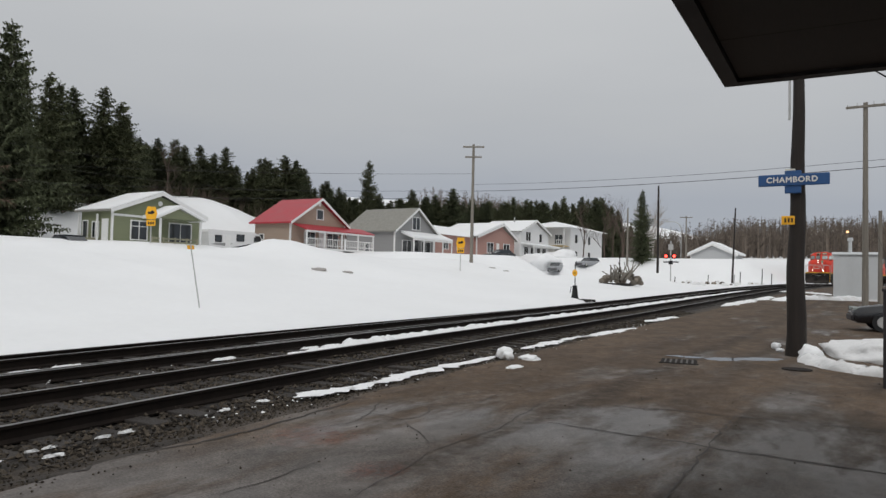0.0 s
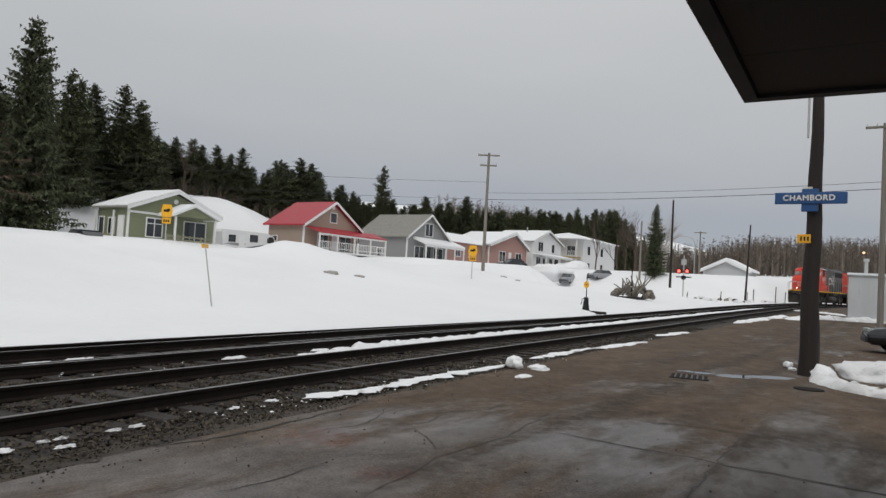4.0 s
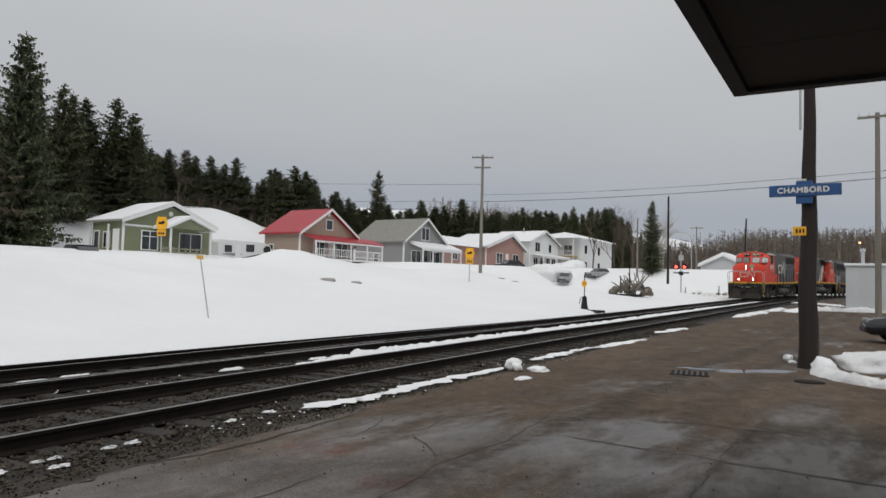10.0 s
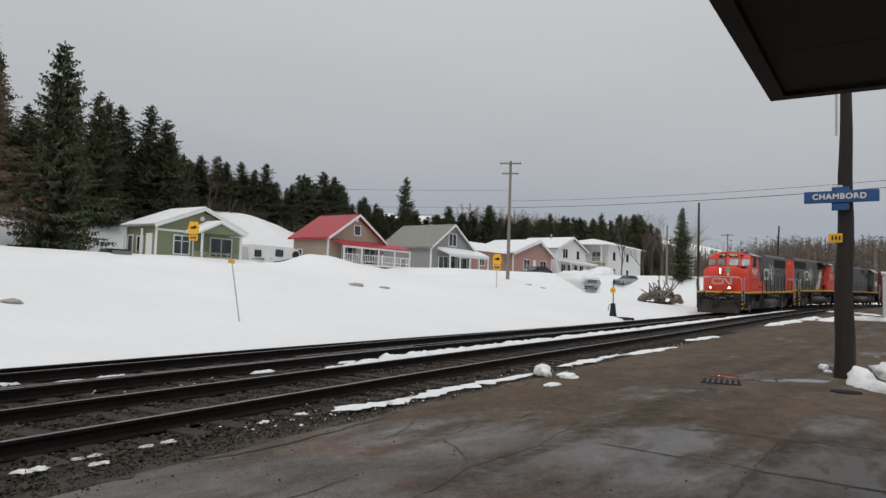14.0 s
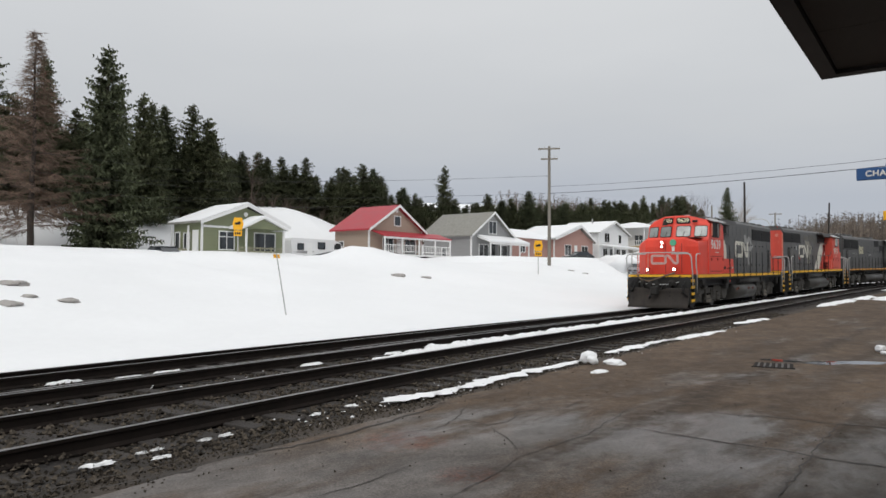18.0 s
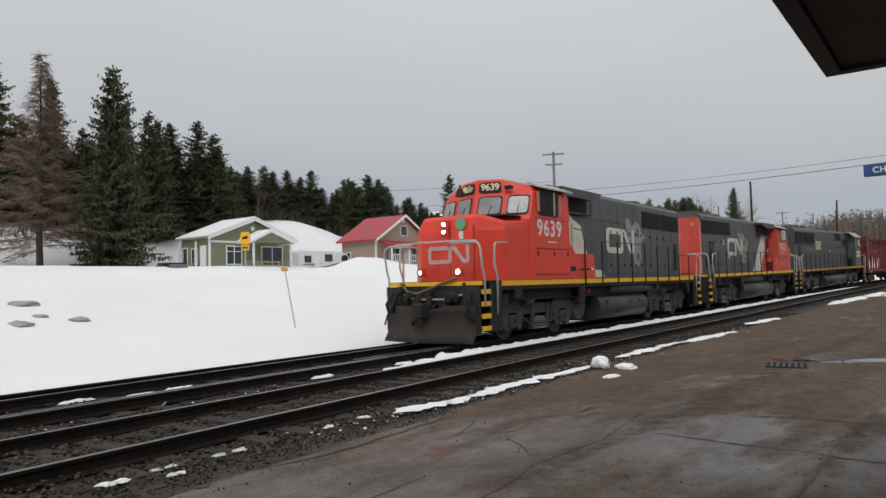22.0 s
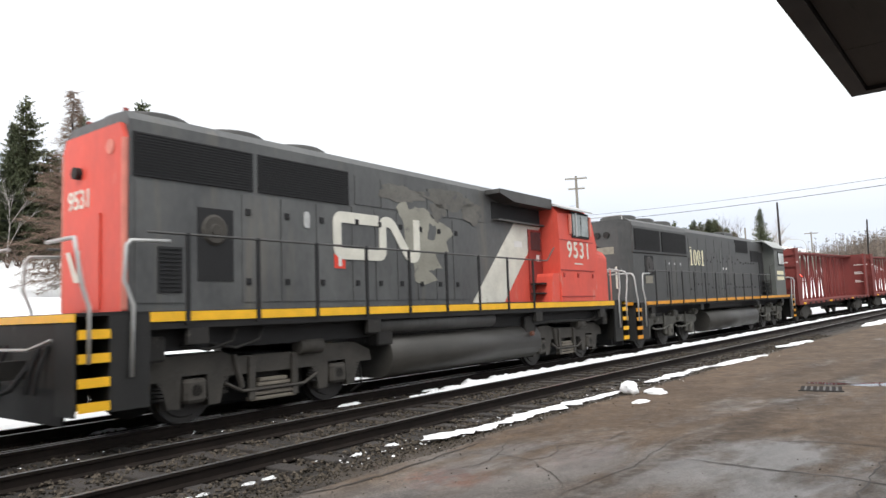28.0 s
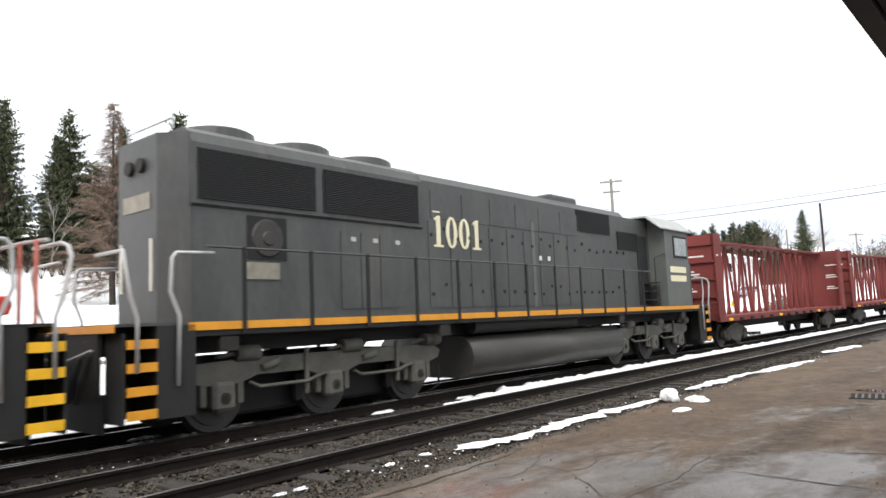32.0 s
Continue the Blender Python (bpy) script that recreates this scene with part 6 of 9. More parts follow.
def geep(number, m, long_, rear, boxed):
    """A four-axle road unit with a full-width red cab and a dark long hood.
    long_: platform length, rear: where the cab ends, both from the cab end's platform edge."""
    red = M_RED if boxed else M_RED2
    g = thing("locomotive", ("red and dark grey diesel locomotive, lit headlights, number " if boxed else "red and dark grey diesel locomotive coupled hood end first, number ") + number, "locomotive", "locomotives", m)
    X = lambda u: u - long_ / 2
    E = lambda v: long_ / 2 - 0.93 - v           # back from the hood end
    C = lambda u: rear + u - long_ / 2           # from the cab's rear wall
    part("underframe", B(X(0.62), X(long_ - 0.62), -1.20, 1.20, 0.99, 1.42), M_UNDER, g)
    part("walkway", B(X(0), X(long_), -1.48, 1.48, 1.50, 1.54), M_UNDER, g)
    for s in (-1, 1):
        part("side_sill", B(X(0.86), X(long_ - 0.98), min(s * 1.34, s * 1.47), max(s * 1.34, s * 1.47), 1.30, 1.50), M_UNDER, g)
        part("sill_stripe", B(X(0.86), X(long_ - 0.98), min(s * 1.474, s * 1.49), max(s * 1.474, s * 1.49), 1.40, 1.53), M_YELLOW, g)
    end_steps(g, X(0), -1, M_YELLOW, -0.10)
    end_steps(g, X(long_), 1, M_YELLOW, 0.02)
    if boxed:
        plough(g, X(0) - 0.02, -1)
    # nose: a blunt front with chamfered corners
    top = 3.20 if boxed else 3.12
    nf = X(0.64)
    bm = bmesh.new()
    nose = [(nf, -0.92), (nf + 0.50, -1.43), (C(-2.1), -1.47), (C(-2.1), 1.47), (nf + 0.50, 1.43), (nf, 0.92)]
    lv = []
    for z, fx, cx, ky in ((1.54, 0, 0, 1.0), (2.80, 0.02, 0.02, 1.0), (top - 0.10, 0.10, 0.06, 0.985), (top, 0.22, 0.14, 0.95)):
        lv.append([bm.verts.new((x + (fx if i in (0, 5) else cx if i in (1, 4) else 0), y * (ky if i not in (2, 3) else 1), z + (0.03 if i in (0, 5) else -0.16 if i in (1, 4) else -0.10) * (z > 2.9))) for i, (x, y) in enumerate(nose)])
    for a, b in zip(lv, lv[1:]):
        for i in range(6):
            bm.faces.new((a[i], a[(i + 1) % 6], b[(i + 1) % 6], b[i]))
    bm.faces.new(lv[-1])
    bm.faces.new(lv[0][::-1])
    bmesh.ops.recalc_face_normals(bm, faces=bm.faces)
    nz = part("nose", bm, red, g, "red painted nose")
    bm = bmesh.new()
    prism(bm, ((-1.30, top + 0.004), (1.30, top + 0.004), (1.25, top + 0.035), (-1.25, top + 0.035)), 0, C(-3.25), C(-2.45))
    part("wiper_ledge", bm, M_DARK, nz, "black ledge below the windscreens")
    for y in (-0.82, -0.06):
        part("nose_seam", B(nf - 0.004, nf + 0.012, y - 0.015, y + 0.015, 1.60, 2.95), M_SEAM, nz)
    # cab
    bm = bmesh.new()
    base = [(C(-2.66), -0.82), (C(-2.36), -1.50), (C(0), -1.50), (C(0), 1.50), (C(-2.36), 1.50), (C(-2.66), 0.82), (C(-2.98), 0.0)]
    lv = []
    for z, back, k in ((1.54, 0.0, 1.0), (3.14, 0.0, 1.0), (3.88, 0.26, 0.985), (4.26, 0.34, 0.86), (4.30, 0.40, 0.70)):
        lv.append([bm.verts.new((x + (back if i in (0, 1, 4, 5, 6) else 0), y * k, z - (0.16 if z > 4 and i in (1, 2, 3, 4) else 0))) for i, (x, y) in enumerate(base)])
    for a, b in zip(lv, lv[1:]):
        for i in range(7):
            bm.faces.new((a[i], a[(i + 1) % 7], b[(i + 1) % 7], b[i]))
    bm.faces.new(lv[-1])
    bmesh.ops.recalc_face_normals(bm, faces=bm.faces)
    cab = part("cab", bm, red, g, "red painted cab")

    # windscreens, set on the sloping front faces
    def level(z, back, k):
        return [(x + (back if i in (0, 1, 4, 5, 6) else 0), y * k, z) for i, (x, y) in enumerate(base)]

    def on_front(name, lows, highs, i, j, a0, a1, b0, b1, material, out, par, t=0.02, cut=0.0):
        p0, p1, q0, q1 = Vector(lows[i]), Vector(lows[j]), Vector(highs[i]), Vector(highs[j])
        nrm = (p1 - p0).cross(q0 - p0).normalized()
        if nrm.x > 0:
            nrm = -nrm
        bm_ = bmesh.new()
        da, db = (a1 - a0) * cut, (b1 - b0) * cut
        uv = ((a0 + da, b0), (a1 - da, b0), (a1, b0 + db), (a1, b1 - db), (a1 - da, b1), (a0 + da, b1), (a0, b1 - db), (a0, b0 + db)) if cut else ((a0, b0), (a1, b0), (a1, b1), (a0, b1))
        cs = [(p0.lerp(p1, a)).lerp(q0.lerp(q1, a), b) for a, b in uv]
        v0 = [bm_.verts.new(c + nrm * out) for c in cs]
        v1 = [bm_.verts.new(c + nrm * (out + t)) for c in cs]
        bm_.faces.new(v1)
        bm_.faces.new(v0[::-1])
        for k in range(len(cs)):
            bm_.faces.new((v0[k], v0[(k + 1) % len(cs)], v1[(k + 1) % len(cs)], v1[k]))
        bmesh.ops.recalc_face_normals(bm_, faces=bm_.faces)
        return part(name, bm_, material, par)
    la, lb, ld = level(3.14, 0, 1.0), level(3.88, 0.26, 0.985), level(4.26, 0.34, 0.86)
    for i, j, a0, a1 in ((5, 6, 0.10, 0.86), (6, 0, 0.14, 0.90), (0, 1, 0.10, 0.90), (4, 5, 0.10, 0.90)):
        fr = on_front("window_gasket", la, lb, i, j, a0 - 0.01, a1 + 0.01, 0.18, 0.90, M_DARK, 0.002, cab, 0.02, 0.10)
        on_front("windscreen", la, lb, i, j, a0 + 0.03, a1 - 0.03, 0.23, 0.85, M_PALE_GLASS, 0.024, fr, 0.008, 0.10)
        p = Vector(la[i]).lerp(Vector(la[j]), (a0 + a1) / 2)
        q = Vector(lb[i]).lerp(Vector(lb[j]), (a0 + a1) / 2 + 0.12)
        bm = bmesh.new()
        tube(bm, [p + Vector((-0.05, 0, 0.04)), p.lerp(q, 0.55) + Vector((-0.05, 0, 0.0))], 0.010, 5)
        part("wiper", bm, M_DARK, fr)
    for i, j, a0, a1 in ((5, 6, 0.14, 0.90), (6, 0, 0.10, 0.86)):
        nb = on_front("number_board", lb, ld, i, j, a0, a1, 0.08, 0.84, M_DARK, 0.004, cab, 0.03, 0.12)
        p0, p1, q0, q1 = Vector(lb[i]), Vector(lb[j]), Vector(ld[i]), Vector(ld[j])
        mid = (p0.lerp(p1, (a0 + a1) / 2)).lerp(q0.lerp(q1, (a0 + a1) / 2), 0.46)
        ax = (p1 - p0).normalized()
        az = (p1 - p0).cross(q0 - p0).normalized()
        az = -az if az.x > 0 else az
        face = Matrix((ax, az.cross(ax), az)).transposed().to_4x4()
        words(number, 0.275, M_BOARD_DIGIT, nb, Matrix.Translation(mid + az * 0.037) @ face, spread=0.95, bold=0.007)
    bm = bmesh.new()
    cyl(bm, (C(-2.98), 0.36, 4.16), (C(-2.98), 0.36, 4.02), 0.03, 0.03, 6)
    cyl(bm, (C(-2.98), 0.36, 4.06), (C(-2.98), 0.36, 3.84), 0.07, 0.14, 14)
    part("bell", bm, M_GRIME, cab, "dark brass bell")
    for y in (-0.98, -0.86):
        bm = bmesh.new()
        cyl(bm, (C(-2.40), y, 4.02), (C(-2.52), y, 4.02), 0.05, 0.06, 10)
        part("roof_lamp", bm, M_DARK, cab)
    for s in (-1, 1):
        # side window, number, seams, drip rail
        wf = part("window_gasket", plate(bmesh.new(), ((C(-1.84), 3.27), (C(-0.76), 3.27), (C(-0.76), 3.98), (C(-1.84), 3.98)), s * 1.50, 0.02), M_DARK, cab)
        # on the lead unit black panes paint the dark inside of an open window
        part("side_window", plate(bmesh.new(), ((C(-1.30), 3.33), (C(-0.82), 3.33), (C(-0.82), 3.92), (C(-1.30), 3.92)), s * 1.522, 0.006), M_DARK if boxed else M_PALE_GLASS, wf)
        part("side_window", plate(bmesh.new(), ((C(-1.78), 3.33), (C(-1.34), 3.33), (C(-1.34), 3.92), (C(-1.78), 3.92)), s * 1.522, 0.006), M_DARK if boxed else M_PALE_GLASS, wf)
        part("window_post", plate(bmesh.new(), ((C(-1.04), 3.30), (C(-0.97), 3.30), (C(-0.97), 3.95), (C(-1.04), 3.95)), s * 1.53, 0.02), M_STEEL, wf)
        for u in (-1.97, -0.70):
            part("wind_deflector", plate(bmesh.new(), ((C(u), 3.36), (C(u) + 0.10, 3.36), (C(u) + 0.10, 3.90), (C(u), 3.90)), s * 1.50, 0.05), M_PALE_RED, cab)
        words(number, 0.64, M_WHITE_L if boxed else M_CREAM, cab, pose(C(-1.26 if boxed else -1.15), s * 1.506, 2.91, 90, 0, 0 if s < 0 else 180), spread=1.18, bold=0.012)
        part("small_lettering_bar", plate(bmesh.new(), ((C(-1.35), 2.54), (C(-0.85), 2.54), (C(-0.85), 2.58), (C(-1.35), 2.58)), s * 1.50, 0.006), M_CREAM, cab)
        for z, w_ in ((3.17, 0.018), (2.36, 0.03), (1.66, 0.03)):
            part("seam", plate(bmesh.new(), ((C(-2.1), z), (C(-0.01), z), (C(-0.01), z + w_), (C(-2.1), z + w_)), s * 1.50, 0.010), M_SEAM, cab)
        for u in (-2.0, -1.05, -0.2):
            part("latch", plate(bmesh.new(), ((C(u), 2.18), (C(u) + 0.06, 2.18), (C(u) + 0.06, 2.30), (C(u), 2.30)), s * 1.50, 0.03), M_SEAM, cab)
        bm = bmesh.new()
        prism(bm, ((s * 1.22, 4.14), (s * 1.62, 3.99), (s * 1.62, 4.03), (s * 1.22, 4.20)), 0, C(-1.95), C(0.06))
        part("roof_awning", bm, M_STEEL, cab, "pale metal sunshade")
        # low equipment box behind the cab
        b1 = 1.76 if boxed else 0.40
        bm = bmesh.new()
        prism(bm, ((C(0.004), 1.545), (C(b1 + 0.10), 1.545), (C(b1), 2.20), (C(b1 - 0.06), 2.28), (C(0.004), 2.28)), 1, s * 0.94, s * 1.46)
        eb = part("battery_box", bm, red, g, "red battery box")
        if boxed:
            part("box_vent", plate(bmesh.new(), ((C(0.06), 1.76), (C(0.42), 1.76), (C(0.42), 1.90), (C(0.06), 1.90)), s * 1.46, 0.008), M_DARK, eb)
            part("box_slot", plate(bmesh.new(), ((C(0.60), 1.78), (C(1.50), 1.80), (C(1.50), 1.85), (C(0.60), 1.82)), s * 1.46, 0.008), M_DARK, eb)
            part("box_label", plate(bmesh.new(), ((C(1.50), 1.79), (C(1.66), 1.79), (C(1.66), 1.87), (C(1.50), 1.87)), s * 1.46, 0.012), M_CREAM, eb)
            part("door_recess", plate(bmesh.new(), ((C(0.46), 2.28), (C(0.56), 2.28), (C(0.56), 3.42), (C(0.46), 3.42)), s * 0.945, 0.010), M_SEAM, g)
        else:
            # recessed cab doorway with its steps
            dw = part("cab_door", plate(bmesh.new(), ((C(0.03), 1.60), (C(0.75), 1.60), (C(0.75), 3.44), (C(0.03), 3.44)), s * 0.95, 0.02), M_RED_DARK, g, "dark red cab door")
            part("door_window", plate(bmesh.new(), ((C(0.12), 2.90), (C(0.62), 2.90), (C(0.62), 3.38), (C(0.12), 3.38)), s * 0.972, 0.008), M_GLASS, dw)
            for z in (1.75, 2.0):
                part("door_step", B(C(0.42), C(0.75), min(s * 0.98, s * 1.30), max(s * 0.98, s * 1.30), z, z + 0.04), M_DARK, g)
            part("door_label", plate(bmesh.new(), ((C(0.22), 2.62), (C(0.38), 2.62), (C(0.38), 2.78), (C(0.22), 2.78)), s * 0.972, 0.008), M_WHITE_L, dw)
    # horn and antenna on the roof
    bm = bmesh.new()
    cyl(bm, (C(-0.9), 0, 4.26), (C(-0.9), 0, 4.40), 0.03, 0.03, 6)
    cyl(bm, (C(-0.9), 0, 4.40), (C(-0.9), 0, 4.44), 0.14, 0.14, 12)
    part("antenna", bm, M_STEEL, g)
    # headlights in the nose and on the platform
    lit = M_LAMP if boxed else M_PALE_GLASS
    bz = part("headlight_housing", B(nf - 0.03, nf + 0.06, -0.02, 0.22, 2.70, 3.10, bev=0.02), M_RED, g)
    for z in (2.80, 3.00):
        bm = bmesh.new()
        cyl(bm, (nf - 0.060, 0.10, z), (nf - 0.048, 0.10, z), 0.046, 0.046, 16)
        part("headlight", bm, lit, bz)
        bm = bmesh.new()
        cyl(bm, (nf - 0.047, 0.10, z), (nf - 0.032, 0.10, z), 0.074, 0.078, 18)
        part("headlight_bezel", bm, M_DARK, bz)
    for s in (-1, 1):
        bx = part("ditch_light_box", B(X(0.20), X(0.36), s * 0.62 - 0.10, s * 0.62 + 0.10, 1.66, 1.88, bev=0.02), M_RED, g)
        bm = bmesh.new()
        cyl(bm, (X(0.170), s * 0.62, 1.77), (X(0.182), s * 0.62, 1.77), 0.058, 0.058, 14)
        part("ditch_light", bm, lit, bx)
        bm = bmesh.new()
        cyl(bm, (X(0.183), s * 0.62, 1.77), (X(0.199), s * 0.62, 1.77), 0.084, 0.088, 16)
        part("ditch_light_bezel", bm, M_DARK, bx)
    bm = bmesh.new()
    cyl(bm, (nf - 0.012, -0.42, 2.98), (nf + 0.03, -0.42, 2.98), 0.15, 0.15, 18)
    part("round_badge", bm, M_BADGE, g)
    part("nose_plate", B(nf - 0.008, nf + 0.03, -0.49, -0.37, 2.60, 2.80), M_WHITE_L, g)
    emblem(g, lambda a, b: ((nf - 0.004, 0.66 - a, 1.98 + b), (nf - 0.010, 0.66 - a, 1.98 + b)), 0.47, M_PALE_MARK)
    bm = bmesh.new()
    tube(bm, [(X(0.02), -1.3, 2.50), (X(0.05), -0.6, 2.52), (X(0.05), 0.6, 2.52), (X(0.02), 1.3, 2.50)], 0.024, 7)
    part("front_rail", bm, M_STEEL, g)
    for y in (0.55, 1.05):
        bm = bmesh.new()
        tube(bm, [(X(0.05), y, 1.54), (X(0.05), y, 2.52)], 0.026, 7)
        part("front_rail_post", bm, M_PALE_RED, g)
    bm = bmesh.new()
    tube(bm, [(X(-0.06), -0.75, 1.62), (X(-0.10), -0.30, 1.48), (X(-0.14), 0.10, 1.34), (X(-0.14), 0.45, 1.24), (X(-0.12), 0.80, 1.30), (X(-0.06), 1.05, 1.52)], 0.035, 7)
    part("rope", smooth_bm(bm), M_ROPE, g, "brown rope slung across the pilot")
    # long hood, a bevelled roof edge, red end sheet with rounded pale edges
    hood = hood_body(g, C(0.004), E(0.05), 0.92, 4.35, M_HOOD, 0.13)
    bm = bmesh.new()
    prism(bm, ((-0.90, 1.56), (0.90, 1.56), (0.92, 3.95), (0.80, 4.17), (-0.80, 4.17), (-0.92, 3.95)), 0, E(0.046), E(-0.03))
    he = part("hood_end", bm, red, g, "faded red hood end")
    for s in (-1, 1):
        bm = bmesh.new()
        cyl(bm, (E(0.0), s * 0.90, 1.58), (E(0.0), s * 0.90, 3.94), 0.045, 0.045, 10)
        part("hood_corner", bm, M_PALE_RED, g, "faded pale corner strip")
        words(number, 0.40, M_CREAM, he, pose(E(-0.033), -0.36, 3.20, 90, 0, 90), spread=0.9, bold=0.007) if s > 0 else None
    part("end_door", B(E(-0.034), E(-0.06), -0.30, 0.30, 1.6, 2.95), red, he)
    for ya, yb, za, zb in ((-0.34, -0.26, 2.0, 2.46),):
        part("end_emblem_bar", B(E(-0.062), E(-0.074), ya, yb, za, zb), M_CREAM, he)
    bm = bmesh.new()
    prism(bm, ((-0.70, 2.46), (-0.58, 2.46), (-0.30, 2.0), (-0.42, 2.0)), 0, E(-0.078), E(-0.064))
    part("end_emblem_bar", bm, M_CREAM, he)
    bm = bmesh.new()
    cyl(bm, (E(-0.03), -0.36, 3.60), (E(-0.13), -0.36, 3.60), 0.09, 0.09, 16)
    part("rear_headlight", bm, M_GRIME, he)
    bm = bmesh.new()
    cyl(bm, (E(-0.032), 0.56, 3.86), (E(-0.045), 0.56, 3.86), 0.11, 0.11, 18)
    part("round_plate", bm, M_PALE_RED, he)
    for y in (-0.55, 0.55):
        bm = bmesh.new()
        cyl(bm, (E(0.2), y, 4.30), (E(0.2), y, 4.46), 0.05, 0.04, 8)
        part("marker_lamp", bm, M_RED_DARK, g)
    # air intake with its overhanging box
    q0, q1 = C(-0.16 if boxed else 0.06), C(2.70)
    bm = bmesh.new()
    cut = 0.68
    prism(bm, ((q0, 3.98), (q1 - cut, 3.98), (q1, 4.14), (q1, 4.24), (q0, 4.24)), 1, -1.36, 1.36)
    part("intake_box", bm, M_BLACK, g, "overhanging dark intake box")
    for s in (-1, 1):
        # flat black plate paints the shade of the intake under the box
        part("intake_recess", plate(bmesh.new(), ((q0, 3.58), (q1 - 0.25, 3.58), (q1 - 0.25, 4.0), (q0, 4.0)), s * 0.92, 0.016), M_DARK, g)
        part("intake_sill", B(q0, q1 - 0.3, min(s * 0.92, s * 1.10), max(s * 0.92, s * 1.10), 3.54, 3.58), M_BLACK, g)
        if boxed:
            cream = ((C(0.02), 3.55), (C(1.20), 3.52), (C(1.62), 3.28), (C(2.05), 2.78), (C(2.43), 2.34), (C(3.02), 1.82), (C(3.62), 1.80), (C(3.76), 1.57), (C(2.12), 1.57), (C(1.72), 2.30), (C(1.20), 2.32), (C(0.02), 3.22))
            red_pts = ((C(0.02), 1.57), (C(2.10), 1.57), (C(1.70), 2.29), (C(1.18), 2.31), (C(0.02), 3.20))
        else:
            cream = ((C(2.02), 1.57), (C(3.42), 1.57), (C(1.40), 3.56), (C(0.0), 3.56))
            red_pts = ((C(0.02), 1.57), (C(2.0), 1.57), (C(0.02), 3.52))
        part("paint_band", plate(bmesh.new(), cream, s * 0.92, 0.014), M_CREAM, g, "cream diagonal paint band")
        part("paint_panel", plate(bmesh.new(), red_pts, s * 0.92, 0.014), red, g)
        if boxed:
            bm = bmesh.new()
            prism(bm, ((C(0.50), 2.262), (C(2.0), 2.262), (C(1.98), 2.80), (C(1.72), 3.18), (C(1.30), 3.32), (C(0.62), 3.34), (C(0.50), 3.26)), 1, s * 0.936, s * 1.06)
            hp = part("filter_hatch", bm, M_CREAM, g, "raised cream hatch with rounded top")
            part("hatch_red", plate(bmesh.new(), ((C(0.52), 2.27), (C(1.30), 2.27), (C(0.52), 2.90)), s * 1.06, 0.006), M_RED, hp)
            part("hatch_seam", plate(bmesh.new(), ((C(1.02), 2.27), (C(1.06), 2.27), (C(1.06), 3.20), (C(1.02), 3.20)), s * 1.06, 0.010), M_SEAM, hp)
        else:
            part("band_label", plate(bmesh.new(), ((C(1.05), 2.95), (C(1.45), 2.95), (C(1.45), 3.10), (C(1.05), 3.10)), s * 0.935, 0.006), M_WHITE_L, g)
        v_r = 4.45
        for a, b in ((0.10, 2.20), (2.30, v_r)):
            grille(g, E(b), E(a), s * 0.92, 3.42, 4.05, 15)
        hood_doors(g, C(3.9 if boxed else 3.5), E(4.5), 6, s * 0.92, 1.66, 3.40, M_HOOD)
        hood_doors(g, C(2.8), E(4.6), 6, s * 0.92, 3.46, 4.02, M_HOOD, False)
        hood_doors(g, E(4.4), E(1.95), 3, s * 0.92, 1.66, 3.36, M_HOOD)
        hood_doors(g, E(1.05), E(0.12), 1, s * 0.92, 1.66, 3.36, M_HOOD, False)
        grille(g, E(0.88), E(0.48), s * 0.934, 1.80, 2.90 if boxed else 2.46, 16 if boxed else 11)
        if not boxed:
            dr = part("fan_opening", plate(bmesh.new(), ((E(1.80), 1.98), (E(1.15), 1.98), (E(1.15), 3.08), (E(1.80), 3.08)), s * 0.92, 0.010), M_DARK, g)
            bm = bmesh.new()
            cyl(bm, (E(1.45), s * 0.934, 2.75), (E(1.45), s * 0.97, 2.75), 0.24, 0.20, 16)
            cyl(bm, (E(1.45), s * 0.97, 2.75), (E(1.45), s * 0.99, 2.75), 0.10, 0.08, 10)
            part("fan_motor", bm, M_FRAME, dr)
            bm = bmesh.new()
            plate(bm, ((E(3.40), 2.92), (E(3.30), 2.92), (E(3.28), 2.98), (E(3.28), 3.14), (E(3.32), 3.20), (E(3.40), 3.20), (E(3.42), 3.12), (E(3.42), 2.98)), s * 0.936, 0.02)
            part("sight_plate", bm, M_STEEL, g)
        # the mark and the worn patch behind it
        near = (s < 0) == boxed
        d_ = (1 if s < 0 else -1)
        start = (X(8.72) if boxed else X(12.28)) if near else (X(11.3) if boxed else X(9.7))
        zb_ = 2.38 if boxed else 2.40
        emblem(g, lambda a, b: ((start + d_ * a, s * 0.936, zb_ + b), (start + d_ * a, s * 0.952, zb_ + b)), 0.90, M_CREAM)
        if boxed:
            shape = [(10.49, 3.62), (10.85, 3.71), (11.10, 3.40), (11.52, 3.60), (11.88, 3.52), (12.00, 3.30), (12.48, 3.05), (12.08, 2.84), (11.96, 2.60), (12.06, 2.28), (11.72, 1.94), (11.32, 1.97), (11.20, 2.50), (10.76, 2.90)]
            bare_bits = ([(11.62, 3.36), (11.84, 3.34), (11.80, 3.02), (11.60, 3.00), (11.52, 3.18)], [(11.56, 2.44), (11.86, 2.40), (11.74, 2.14), (11.56, 2.18)])
        else:
            shape = [(10.47, 3.52), (10.18, 3.70), (10.02, 3.53), (9.52, 3.60), (9.22, 3.40), (8.62, 3.22), (8.46, 3.08), (8.76, 2.92), (8.66, 2.70), (9.15, 2.63), (8.95, 2.32), (9.42, 2.27), (9.10, 2.08), (9.62, 1.95), (9.90, 2.05), (9.95, 2.45), (10.20, 2.70), (10.20, 3.20)]
